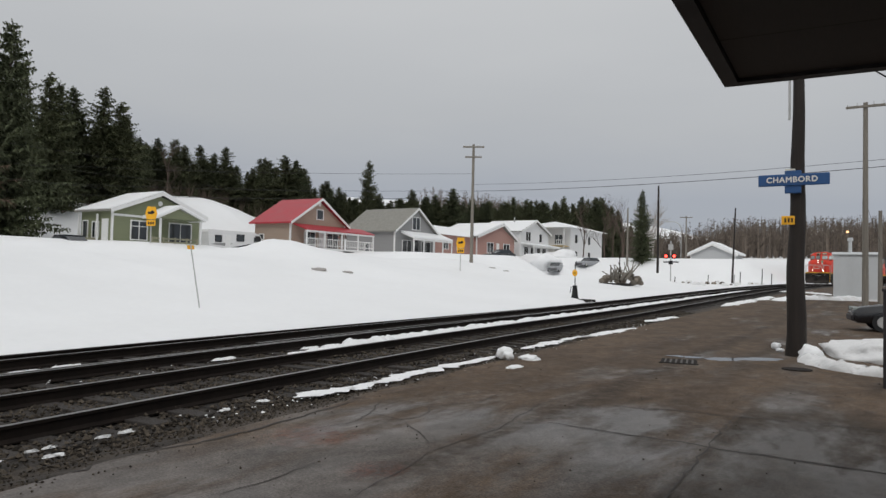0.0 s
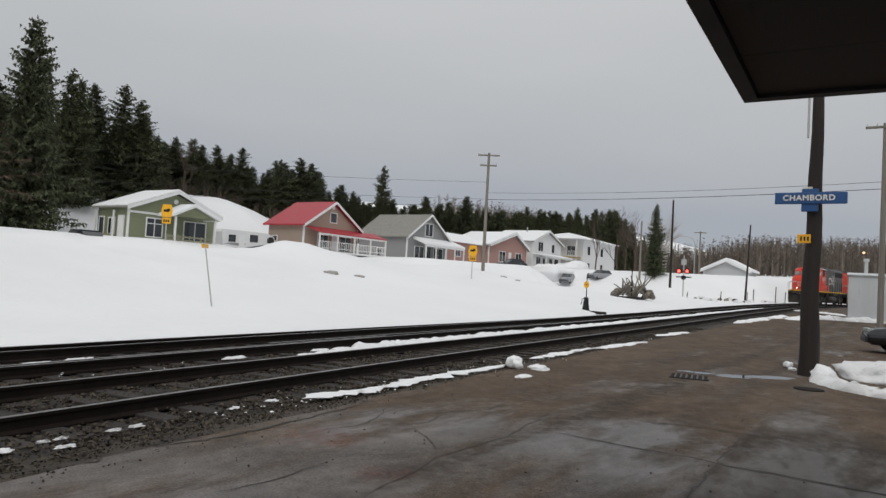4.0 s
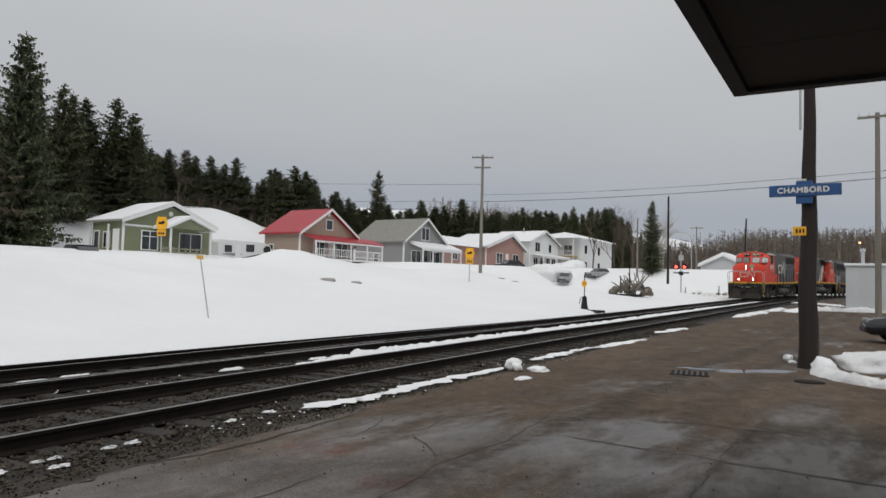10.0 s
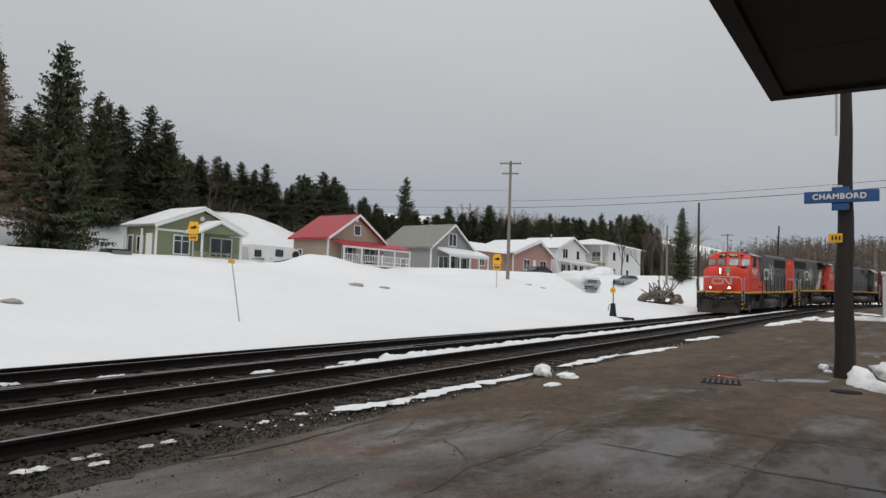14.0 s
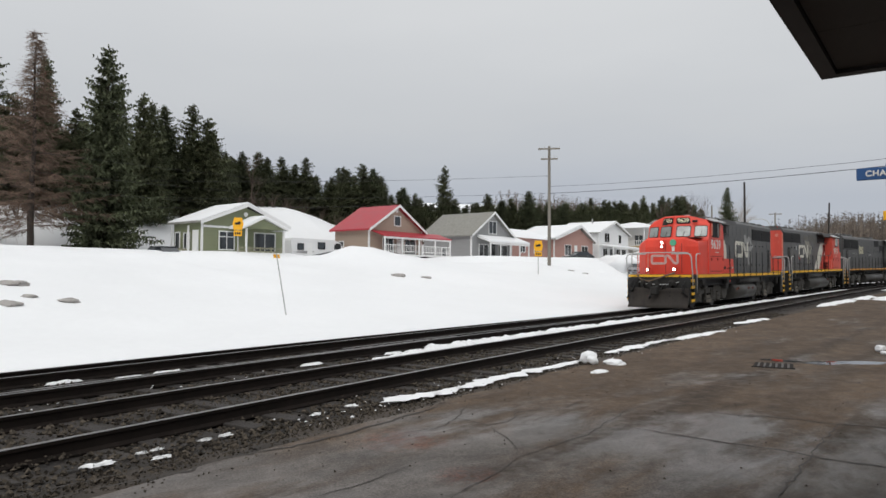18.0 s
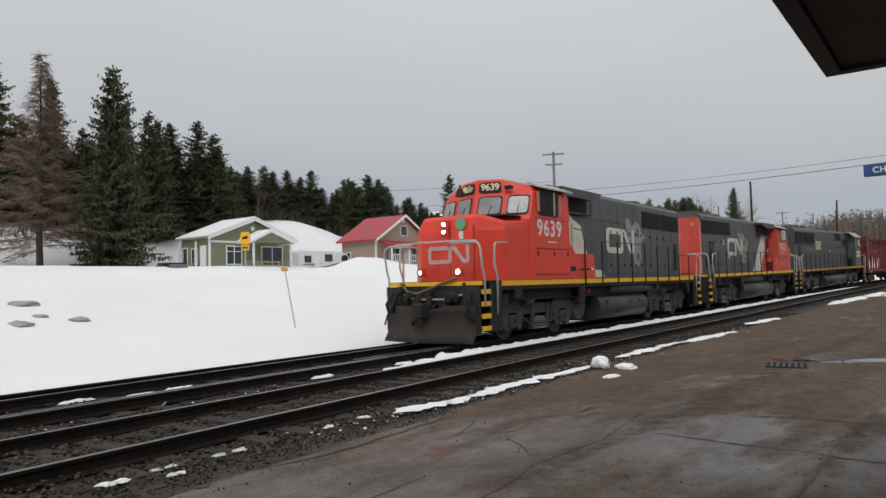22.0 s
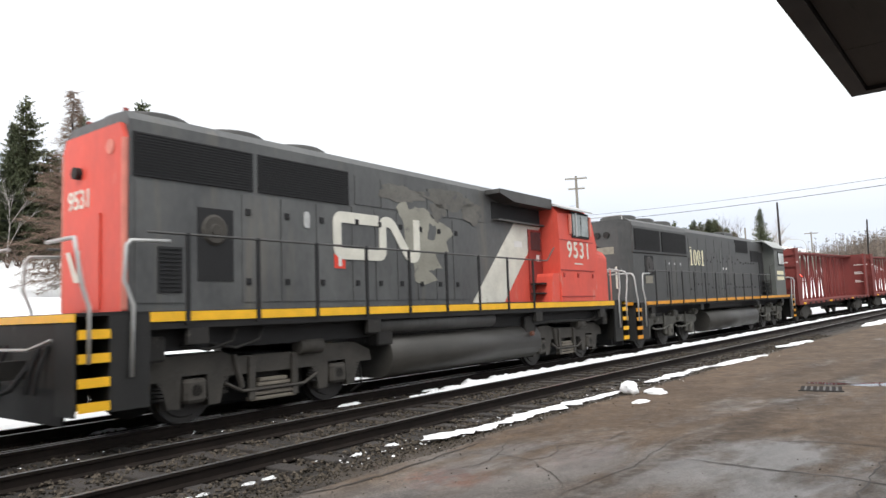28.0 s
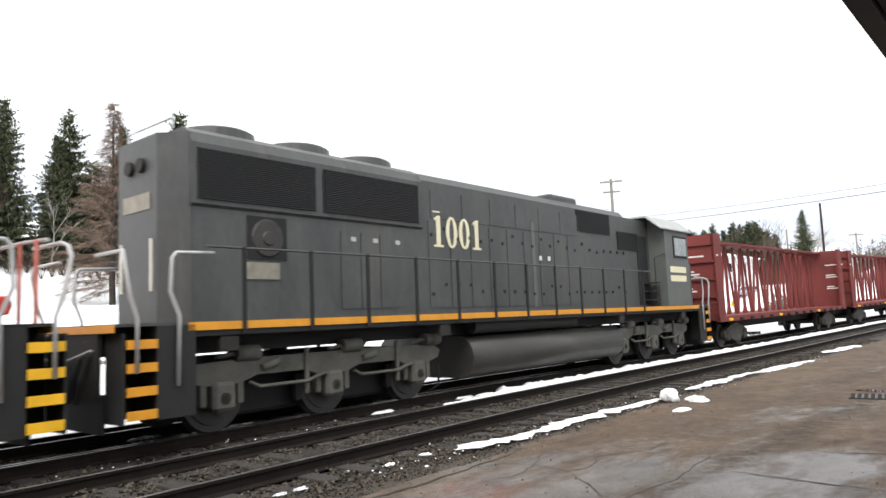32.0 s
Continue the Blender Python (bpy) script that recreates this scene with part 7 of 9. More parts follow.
            bare_bits = ([(9.36, 3.30), (9.10, 3.20), (9.16, 2.90), (9.40, 2.95)],)
        if near:
            part("emblem_patch", ragged_plate([(X(u), z) for u, z in shape], s * 0.931, 0.0075, 4.0 if boxed else 8.0), M_PATCH if boxed else M_PATCH2, g, "pale worn patch behind the mark")
            for bits in bare_bits:
                part("bare_spot", ragged_plate([(X(u), z) for u, z in bits], s * 0.937, 0.0045, 2.0, 0.08), M_HOOD, g, "dark spot where the pale patch has worn off")
        if boxed:
            z0_ = 2.70
            bm = bmesh.new()
            tube(bm, [(C(0.3), s * 1.50, 3.02), (C(0.9), s * 1.50, 2.98), (C(1.0), s * 1.50, z0_), (E(2.60), s * 1.50, z0_), (E(2.15), s * 1.50, 2.40), (E(-0.1), s * 1.50, 2.40)], 0.019, 7)
            hr = part("hand_rail", bm, M_BLACK, g)
            for i in range(9):
                x = C(1.02) + (E(-0.1) - C(1.02)) * i / 8.6
                part("stanchion", B(x - 0.035, x + 0.035, s * 1.505 - 0.013, s * 1.505 + 0.013, 1.36, (z0_ if x < E(2.60) else 2.40) + 0.02), M_DARK, hr)
        else:
            hand_rail(g, C(0.9), E(0.0), 2.58, 9, s)
            bm = bmesh.new()
            tube(bm, [(C(0.9), s * 1.44, 2.58), (C(0.62), s * 1.44, 2.60), (C(0.25), s * 1.46, 2.95)], 0.019, 6)
            part("door_rail", bm, M_BLACK, g)
            lb_ = part("red_label", plate(bmesh.new(), ((E(4.30), 2.24), (E(4.02), 2.24), (E(4.02), 2.50), (E(4.30), 2.50)), s * 0.936, 0.008), M_RED, g, "small red label")
            part("label_bar", plate(bmesh.new(), ((E(4.20), 2.28), (E(4.12), 2.28), (E(4.12), 2.46), (E(4.20), 2.46)), s * 0.946, 0.006), M_WHITE_L, lb_)
            for cx_, cz_, rx_, rz_, sd in ((X(10.3), 3.80, 0.75, 0.16, 1.0), (X(8.6), 3.84, 1.0, 0.20, 5.0), (X(7.7), 3.62, 0.40, 0.26, 9.0), (X(9.0), 3.55, 0.30, 0.20, 3.0)):
                pts = []
                for k in range(30):
                    a = 2 * math.pi * k / 30
                    q = 1 + 0.45 * noise.noise(Vector((math.cos(a) * 1.8 + sd, math.sin(a) * 1.8, sd))) + 0.25 * noise.noise(Vector((math.cos(a) * 6, math.sin(a) * 6, sd)))
                    pts.append((cx_ + math.cos(a) * rx_ * q, cz_ + math.sin(a) * rz_ * q))
                part("faded_patch", plate(bmesh.new(), pts, s * 0.938, 0.004), M_FADED, g, "bare faded primer patch")
    for v in (0.85, 2.35, 3.85):
        roof_fan(g, E(v), 4.30, 0.66)
    bm = bmesh.new()
    for k in range(5):
        cyl(bm, (E(5.6) - k * 0.22, 0.1, 4.29), (E(5.6) - k * 0.22, 0.1, 4.42), 0.07, 0.06, 8)
    part("exhaust_stack", bm, M_DARK, g)
    # tank, reservoirs, trucks
    t0, t1 = (X(7.05), X(11.25)) if boxed else (X(5.4), X(11.2))
    r0, r1 = (X(8.0), X(12.2)) if boxed else (X(7.5), X(11.75))
    bm = bmesh.new()
    prism(bm, tank_shape(0.20, 1.02), 0, t0, t1)
    tk = part("fuel_tank", smooth_bm(bm), M_TANK, g, "dusty grey fuel tank")
    for s in (-1, 1):
        bm = bmesh.new()
        cyl(bm, (r0, s * 1.22, 1.19), (r1, s * 1.22, 1.19), 0.17, 0.17, 16)
        part("air_reservoir", smooth_bm(bm), M_BLACK, g)
        bm = bmesh.new()
        cyl(bm, (t0 + 0.5, s * 1.38, 0.78), (t0 + 0.5, s * 1.46, 0.80), 0.06, 0.06, 10)
        part("filler_cap", bm, M_RUST, tk)
        for k in range(3 if boxed else 0):
            pts = []
            cx_, cz_ = t0 + (0.35, 2.6, 3.4)[k], 0.74
            for q_ in range(12):
                a = 2 * math.pi * q_ / 12
                w_ = 1 + 0.5 * noise.noise(Vector((math.cos(a) * 2 + k, math.sin(a) * 2, k)))
                pts.append((cx_ + math.cos(a) * 0.20 * w_, cz_ + math.sin(a) * 0.07 * w_))
            part("rust_blotch", plate(bmesh.new(), pts, s * 1.385, 0.014), M_RUST, tk, "rusty scuffed spot")
        for u in (1.55, 5.4, long_ - 5.6, long_ - 1.9):
            part("jacking_pad", B(X(u), X(u) + 0.34, min(s * 1.38, s * 1.475), max(s * 1.38, s * 1.475), 1.08, 1.298), M_GRIME, g)
        bm = bmesh.new()
        cyl(bm, (X(6.3) if boxed else t1 + 0.3, s * 1.30, 1.16), (X(6.3) if boxed else t1 + 0.3, s * 1.36, 1.16), 0.05, 0.05, 12)
        part("red_valve", bm, M_RED, g)
        bm = bmesh.new()
        cyl(bm, (X(5.95), s * 0.35, 0.72), (X(5.95), s * 1.15, 0.72), 0.42, 0.42, 18)
        if boxed:
            part("air_drum", smooth_bm(bm), M_FRAME, g)
        else:
            bm.free()
        tube_ = bmesh.new()
        tube(tube_, [(X(1.0), s * 1.22, 1.06), (X(2.5), s * 1.25, 1.02), (X(4.6), s * 1.25, 1.04), (X(6.0), s * 1.2, 0.98)], 0.03, 6)
        part("brake_pipe", tube_, M_GRIME, g)
    for s in (-1, 1):
        for u, w_, z in ((1.1, 0.35, 0.86), (5.55, 0.5, 0.80), (long_ - 6.1, 0.45, 0.82), (long_ - 1.3, 0.3, 0.86)):
            part("equipment_box", B(X(u), X(u) + w_, min(s * 1.0, s * 1.34), max(s * 1.0, s * 1.34), z, 1.20, bev=0.03), M_GRIME, g)
        for k in range(4):
            u = 1.4 + k * 0.5 + (long_ - 5.4) * (k > 1)
            bm = bmesh.new()
            tube(bm, [(X(u), s * 1.30, 1.26), (X(u) + 0.1, s * 1.33, 1.08), (X(u) + 0.5, s * 1.30, 0.98), (X(u) + 0.9, s * 1.22, 1.06)], 0.022, 6)
            part("brake_hose", bm, M_GRIME, g)
    for c in (3.45, long_ - 3.35):
        truck(g, X(c), (-1.45, 1.45), WHEEL_BIG, 0.50)
    return g


M_RUST = mat("rust_spot", (0.12, 0.045, 0.028), 0.8, var=0.3, scale=4.0)
M_SEAM = mat("shadowed_seam_red", (0.30, 0.022, 0.014), 0.6, var=0.2)
M_RED_DARK = mat("dull_dark_red_paint", (0.26, 0.03, 0.022), 0.6, var=0.25, scale=2.0)
M_PALE_RED = mat("chalky_red_paint", (0.60, 0.20, 0.15), 0.6, var=0.25, scale=3.0)
M_BOARD_DIGIT = mat("number_board_cream", (0.75, 0.70, 0.48), 0.5, var=0.05)
M_BADGE = mat("green_badge", (0.10, 0.42, 0.25), 0.5, var=0.1)
M_PALE_MARK = mat("faded_pink_white_mark", (0.62, 0.40, 0.36), 0.6, var=0.3, scale=5.0, spots=0.35, spot_scale=4.0, spot_color=(0.62, 0.10, 0.06))
M_ROPE = mat("brown_rope", (0.16, 0.11, 0.075), 0.9, var=0.3, scale=9.0)
M_FADED_PLATE = mat("dulled_number_plate", (0.26, 0.24, 0.19), 0.6, var=0.3, scale=6.0)
M_PATCH = mat("worn_emblem_grey", (0.30, 0.30, 0.29), 0.6, var=0.2, scale=2.0, spots=0.28, spot_scale=2.4, spot_color=(0.07, 0.07, 0.072))
M_PATCH2 = mat("worn_emblem_cream", (0.27, 0.26, 0.215), 0.6, var=0.25, scale=2.0, spots=0.45, spot_scale=2.4, spot_color=(0.075, 0.075, 0.075))
M_PLOUGH = mat("muddy_plough_steel", (0.040, 0.033, 0.028), 0.85, var=0.5, scale=1.6, stretch=(1, 1, 0.4), spots=0.4, spot_scale=2.0, spot_color=(0.022, 0.019, 0.017))


LATCH = bpy.data.meshes.new("latch")
bm = bmesh.new()
box(bm, -0.03, 0.03, -0.012, 0.012, -0.035, 0.035)
bm.to_mesh(LATCH)
bm.free()
LATCH.materials.append(M_DARK)


def six_axle(number, m):
    """A long all-black six-axle unit, cab at -x."""
    g = thing("locomotive", "long black six-axle diesel locomotive with orange sill, number " + number, "locomotive", "locomotives", m)
    X = lambda u: 10.5 - u          # back from the hood end
    part("underframe", B(-9.9, 9.9, -0.95, 0.95, 1.09, 1.42), M_UNDER, g)
    part("walkway", B(-10.5, 10.5, -1.48, 1.48, 1.50, 1.54), M_BLACK, g)
    for s in (-1, 1):
        part("side_sill", B(-9.5, 9.5, min(s * 1.38, s * 1.47), max(s * 1.38, s * 1.47), 1.34, 1.50), M_UNDER, g)
        part("sill_stripe", B(-9.5, 9.5, min(s * 1.474, s * 1.49), max(s * 1.474, s * 1.49), 1.42, 1.53), M_ORANGE_Y, g)
    end_steps(g, -10.5, -1, M_ORANGE_Y, 0.06)
    end_steps(g, 10.5, 1, M_ORANGE_Y, 0.14)
    hood_body(g, X(15.7), X(1.36), 0.95, 4.36, M_BLACK2, 0.16)
    bm = bmesh.new()
    prism(bm, ((X(1.355), -0.95), (X(1.0), -0.60), (X(1.0), 0.60), (X(1.355), 0.95)), 2, 1.54, 4.28)
    part("hood_end", bm, M_BLACK2, g)
    part("number_plate", B(9.503, 9.515, -0.42, 0.42, 3.19, 3.44), M_FADED_PLATE, g)
    bm = bmesh.new()
    prism(bm, ((-0.95, 3.20), (-1.0, 3.24), (-1.0, 4.14), (-0.92, 4.30), (-0.74, 4.40), (0.74, 4.40), (0.92, 4.30), (1.0, 4.14), (1.0, 3.24), (0.95, 3.20)), 0, X(6.42), X(1.33))
    part("radiator_housing", bm, M_BLACK2, g, "flared black radiator housing")
    for s in (-1, 1):
        for a, b in ((1.42, 3.66), (3.82, 6.30)):
            grille(g, X(b), X(a), s * 1.0, 3.31, 4.06, 24)
        grille(g, X(14.72), X(12.75), s * 0.95, 3.60, 4.18, 18)
        grille(g, X(16.6), X(15.15), s * 0.95, 3.22, 3.76, 16)
        hood_doors(g, X(12.9), X(6.6), 9, s * 0.95, 1.66, 3.40, M_BLACK2, False)
        hood_doors(g, X(12.9), X(6.7), 6, s * 0.95, 3.46, 4.02, M_BLACK2, False)
        hood_doors(g, X(5.70), X(4.22), 3, s * 0.95, 1.68, 3.02, M_BLACK2, False)
        dr = part("fan_opening", plate(bmesh.new(), ((X(3.06), 2.46), (X(2.30), 2.46), (X(2.30), 3.14), (X(3.06), 3.14)), s * 0.95, 0.010), M_DARK, g)
        bm = bmesh.new()
        cyl(bm, (X(2.68), s * 0.965, 2.80), (X(2.68), s * 0.99, 2.80), 0.31, 0.28, 18)
        cyl(bm, (X(2.68), s * 0.99, 2.80), (X(2.68), s * 1.01, 2.80), 0.12, 0.10, 12)
        part("fan_motor", bm, M_WHEEL, dr)
        part("fan_label", plate(bmesh.new(), ((X(2.90), 2.16), (X(2.28), 2.16), (X(2.28), 2.42), (X(2.90), 2.42)), s * 0.965, 0.008), M_FADED_PLATE, dr)
        serif_number(number, 0.66, M_BOARD_DIGIT, g, pose(X(7.58), s * 0.968, 3.20, 90, 0, 0 if s < 0 else 180))
        part("number_dash", plate(bmesh.new(), ((X(7.0), 3.58), (X(6.76), 3.58), (X(6.76), 3.61), (X(7.0), 3.61)), s * 0.966, 0.006), M_BOARD_DIGIT, g)
        hand_rail(g, X(16.2), X(1.25), 2.56, 12, s)
        part("end_grab", B(9.503, 9.53, *sorted((s * 0.44, s * 0.50)), 2.0, 2.75), M_CREAM, g)
        for u in (4.6, 5.15, 5.75):
            part("small_label", plate(bmesh.new(), ((X(u), 2.86), (X(u - 0.12), 2.86), (X(u - 0.12), 2.94), (X(u), 2.94)), s * 0.966, 0.006), M_STEEL, g)
        for u in (10.9, 11.3):
            part("small_label", plate(bmesh.new(), ((X(u), 2.75), (X(u - 0.12), 2.75), (X(u - 0.12), 2.86), (X(u), 2.86)), s * 0.966, 0.006), M_WHITE_L, g)
        rb = random.Random(17)
        for k in range(44):
            u, z = 6.7 + (k % 22) * 0.42, (1.98 if k < 22 else 3.12) + rb.choice((0.0, 0.0, 0.14, -0.05))
            shared("latch", LATCH, g, pose(X(u), s * 0.972, z))
        part("door_post", plate(bmesh.new(), ((X(10.60), 1.62), (X(10.46), 1.62), (X(10.46), 3.66), (X(10.60), 3.66)), s * 0.964, 0.012), M_CABGREY, g)
        for z in (1.72, 1.98, 2.24):
            part("cab_step", B(X(17.3), X(16.75), *sorted((s * 0.97, s * 1.30)), z, z + 0.04), M_GRIME, g)
        bm = bmesh.new()
        tube(bm, [(X(16.7), s * 1.42, 1.6), (X(16.7), s * 1.42, 3.0), (X(17.38), s * 1.46, 3.15)], 0.018, 6)
        part("cab_grab", bm, M_GRIME, g)
    part("hump", B(X(13.15), X(11.75), -0.80, 0.80, 4.16, 4.52, bev=0.05), M_BLACK2, g)
    for u in (2.35, 4.0, 5.65):
        roof_fan(g, X(u), 4.40, 0.66)
    for y in (-0.18, 0.18):
        bm = bmesh.new()
        cyl(bm, (X(1.0), y, 3.86), (X(0.93), y, 3.86), 0.11, 0.11, 14)
        part("rear_headlight", bm, M_GRIME, g)
    bm = bmesh.new()
    tube(bm, [(X(1.2), -0.7, 4.36), (X(1.2), -0.7, 4.52), (X(1.2), 0.7, 4.52), (X(1.2), 0.7, 4.36)], 0.02, 6)
    part("roof_grab", bm, M_STEEL, g)
    # cab at the far end
    bm = bmesh.new()
    prism(bm, ((-1.50, 1.54), (1.50, 1.54), (1.50, 3.95), (1.05, 4.26), (-1.05, 4.26), (-1.50, 3.95)), 0, X(19.3), X(17.4))
    cab = part("cab", bm, M_CABGREY, g, "dull dark grey-green cab")
    bm = bmesh.new()
    prism(bm, ((-1.1, 1.54), (1.1, 1.54), (1.1, 2.95), (0.9, 3.10), (-0.9, 3.10), (-1.1, 2.95)), 0, X(20.5), X(19.304))
    part("nose", bm, M_BLACK2, g)
    part("cab_bulkhead", B(X(17.39), X(15.7), -0.95, 0.95, 1.54, 4.20), M_BLACK2, g)
    bm = bmesh.new()
    prism(bm, ((-1.58, 3.90), (-1.10, 4.28), (1.10, 4.28), (1.58, 3.90), (1.58, 3.94), (1.12, 4.33), (-1.12, 4.33), (-1.58, 3.94)), 0, X(19.5), X(16.9))
    part("cab_roof", bm, M_PALEROOF, g, "bare metal cab roof")
    for s in (-1, 1):
        wf = part("window_gasket", plate(bmesh.new(), ((X(19.15), 3.05), (X(18.05), 3.05), (X(18.05), 3.75), (X(19.15), 3.75)), s * 1.5, 0.02), M_DARK, cab)
        part("side_window", plate(bmesh.new(), ((X(19.08), 3.12), (X(18.12), 3.12), (X(18.12), 3.68), (X(19.08), 3.68)), s * 1.522, 0.006), M_PALE_GLASS, wf)
        for z in (2.30, 2.58):
            part("lettering_bar", plate(bmesh.new(), ((X(19.0), z), (X(17.7), z), (X(17.7), z + 0.19), (X(19.0), z + 0.19)), s * 1.5, 0.008), M_BOARD_DIGIT, cab)
        # flat black plate paints in the shaded doorway behind the cab
        part("cab_door", plate(bmesh.new(), ((X(17.2), 1.6), (X(16.5), 1.6), (X(16.5), 3.7), (X(17.2), 3.7)), s * 0.95, 0.02), M_DARK, g)
        bm = bmesh.new()
        prism(bm, tank_shape(0.22, 1.06), 0, X(14.3), X(7.4))
        if s < 0:
            part("fuel_tank", smooth_bm(bm), M_TANK, g, "dusty grey fuel tank")
        else:
            bm.free()
        bm = bmesh.new()
        cyl(bm, (X(11.8), s * 1.22, 1.26), (X(7.55), s * 1.22, 1.26), 0.15, 0.15, 16)
        part("air_reservoir", bm, M_GRIME, g)
        for u in (1.8, 6.6, 14.3, 18.8):
            part("jacking_pad", B(X(u), X(u) + 0.30, min(s * 1.38, s * 1.46), max(s * 1.38, s * 1.46), 1.12, 1.32), M_GRIME, g)
    for c in (3.88, 17.0):
        truck(g, X(c), (-2.12, 0.0, 2.12), WHEEL_BIG, 0.50)
    return g


M_BLACK2 = worn_hood("matt_black_paint", (0.040, 0.041, 0.041), (0.078, 0.079, 0.077), (0.105, 0.098, 0.084))
M_PALEROOF = mat("bare_metal_cab_roof", (0.34, 0.35, 0.34), 0.5, var=0.2, scale=2.0)
M_CABGREY = mat("faded_grey_green_paint", (0.105, 0.112, 0.104), 0.55, var=0.2, scale=1.5)


M_FADED = mat("faded_primer", (0.13, 0.124, 0.110), 0.7, var=0.35, scale=1.5, spots=0.5, spot_scale=2.6, spot_color=(0.075, 0.075, 0.076))


def centre_beam(m, label):
    """An empty lumber flat: end bulkheads, a deck, and a tall open centre partition."""
    c = thing("freight_car", label, "freight car", "freight cars", m)
    L = 8.95
    part("centre_sill", B(-L, L, -0.35, 0.35, 0.62, 1.05), M_GRIME, c)
    part("deck", B(-L, L, -1.38, 1.38, 1.05, 1.16), M_CARRED, c, "oxide red deck")
    for s in (-1, 1):
        part("side_sill", B(-L, L, min(s * 1.38, s * 1.44), max(s * 1.38, s * 1.44), 0.98, 1.18), M_CARRED, c)
        for i in range(15):
            x = -L + 0.9 + i * (2 * L - 1.8) / 14
            part("tie_down", B(x - 0.13, x + 0.13, min(s * 1.442, s * 1.53), max(s * 1.442, s * 1.53), 1.0, 1.10, bev=0.02), M_YELLOW if i % 5 == 0 else M_GRIME, c)
    for e_ in (-1, 1):
        xa, xb = sorted((e_ * L, e_ * (L - 0.10)))
        part("bulkhead", B(xa, xb, -1.38, 1.38, 1.16, 4.25), M_CARRED, c, "oxide red end bulkhead")
        for s in (-1, 1):
            part("bulkhead_flange", B(*sorted((e_ * L, e_ * (L - 0.62))), *sorted((s * 1.30, s * 1.42)), 1.0, 4.27), M_CARRED, c)
        for z in (1.9, 2.55, 3.2, 3.85):
            part("bulkhead_rib", B(*sorted((e_ * (L + 0.004), e_ * (L + 0.10))), -1.36, 1.36, z, z + 0.10), M_CARRED, c)
        for z, w_ in ((2.12, 0.55), (2.22, 0.4), (2.75, 0.7), (2.86, 0.5), (3.42, 0.9)):
            part("marking_bar", B(*sorted((e_ * (L + 0.004), e_ * (L + 0.012))), -0.1 - w_, -0.1, z, z + 0.06), M_WHITE_L, c)
            part("marking_bar", B(*sorted((e_ * (L - 0.104), e_ * (L - 0.112))), -0.6 - w_, -0.6, z, z + 0.06), M_WHITE_L, c)
        coupler(c, e_ * L, e_)
        bm = bmesh.new()
        for z in (1.35, 1.7, 2.05, 2.4):
            tube(bm, [(e_ * (L + 0.02), -1.36, z), (e_ * (L + 0.10), -1.36, z), (e_ * (L + 0.10), -0.95, z), (e_ * (L + 0.02), -0.95, z)], 0.014, 5)
        part("ladder", bm, M_CARRED, c)
    part("top_chord", B(-L + 0.1, L - 0.1, -0.42, 0.42, 4.08, 4.20, bev=0.02), M_CARRED, c)
    n = 18
    for i in range(n):
        x = -L + 0.95 + i * (2 * L - 1.9) / (n - 1)
        bm = bmesh.new()
        prism(bm, ((-0.10, 1.164), (0.10, 1.164), (0.05, 1.5), (0.05, 4.076), (-0.05, 4.076), (-0.05, 1.5)), 0, x - 0.055, x + 0.055)
        part("partition_post", bm, M_CARRED, c)
        if i < n - 1:
            xn = x + (2 * L - 1.9) / (n - 1)
            bm = bmesh.new()
            a, b = ((x + 0.16, 0, 1.25), (xn - 0.16, 0, 3.95)) if i % 2 else ((x + 0.16, 0, 3.95), (xn - 0.16, 0, 1.25))
            cyl(bm, a, b, 0.05, 0.05, 6)
            part("brace", bm, M_CARRED, c)
    for t_ in (-6.6, 6.6):
        truck(c, t_, (-0.88, 0.88), WHEEL_CAR, 0.43, False)
    return c


# order of the train from the front: distances back from the leading platform edge
LEAD = geep("9639", pose(0, 0, 0), 17.6, 4.74, True)
SECOND = geep("9531", pose(0, 0, 0), 17.2, 4.34, False)
THIRD = six_axle("1001", pose(0, 0, 0))
CARS = [centre_beam(pose(0, 0, 0), t_) for t_ in ("empty oxide red centre-beam lumber flat car behind the locomotives", "oxide red centre-beam flat car in the train", "oxide red centre-beam flat car farther back in the train")]
for unit, k, dz in ((LEAD, 1.028, 0.02), (SECOND, 1.04, 0.07), (THIRD, 1.03, 0.05)):
    # bodies stand a little higher over the springs
    for ob in unit.children:
        if ob.name.startswith("truck"):
            continue
        for o in (ob, *ob.children_recursive):
            if o.matrix_basis == Matrix.Identity(4):
                o.data.transform(Matrix.Translation((0, 0, dz)) @ Matrix.Diagonal((1, 1, k, 1)))
            else:
                o.location.z = o.location.z * k + dz
VEHICLES = [(LEAD, 8.8, 5.3, 0), (SECOND, 18.82 + 8.6, 5.2, 180), (THIRD, 36.8 + 10.5, 6.75, 180)]
for i, c_ in enumerate(CARS):
    VEHICLES.append((c_, 58.9 + 8.95 + i * 19.5, 6.6, 0))


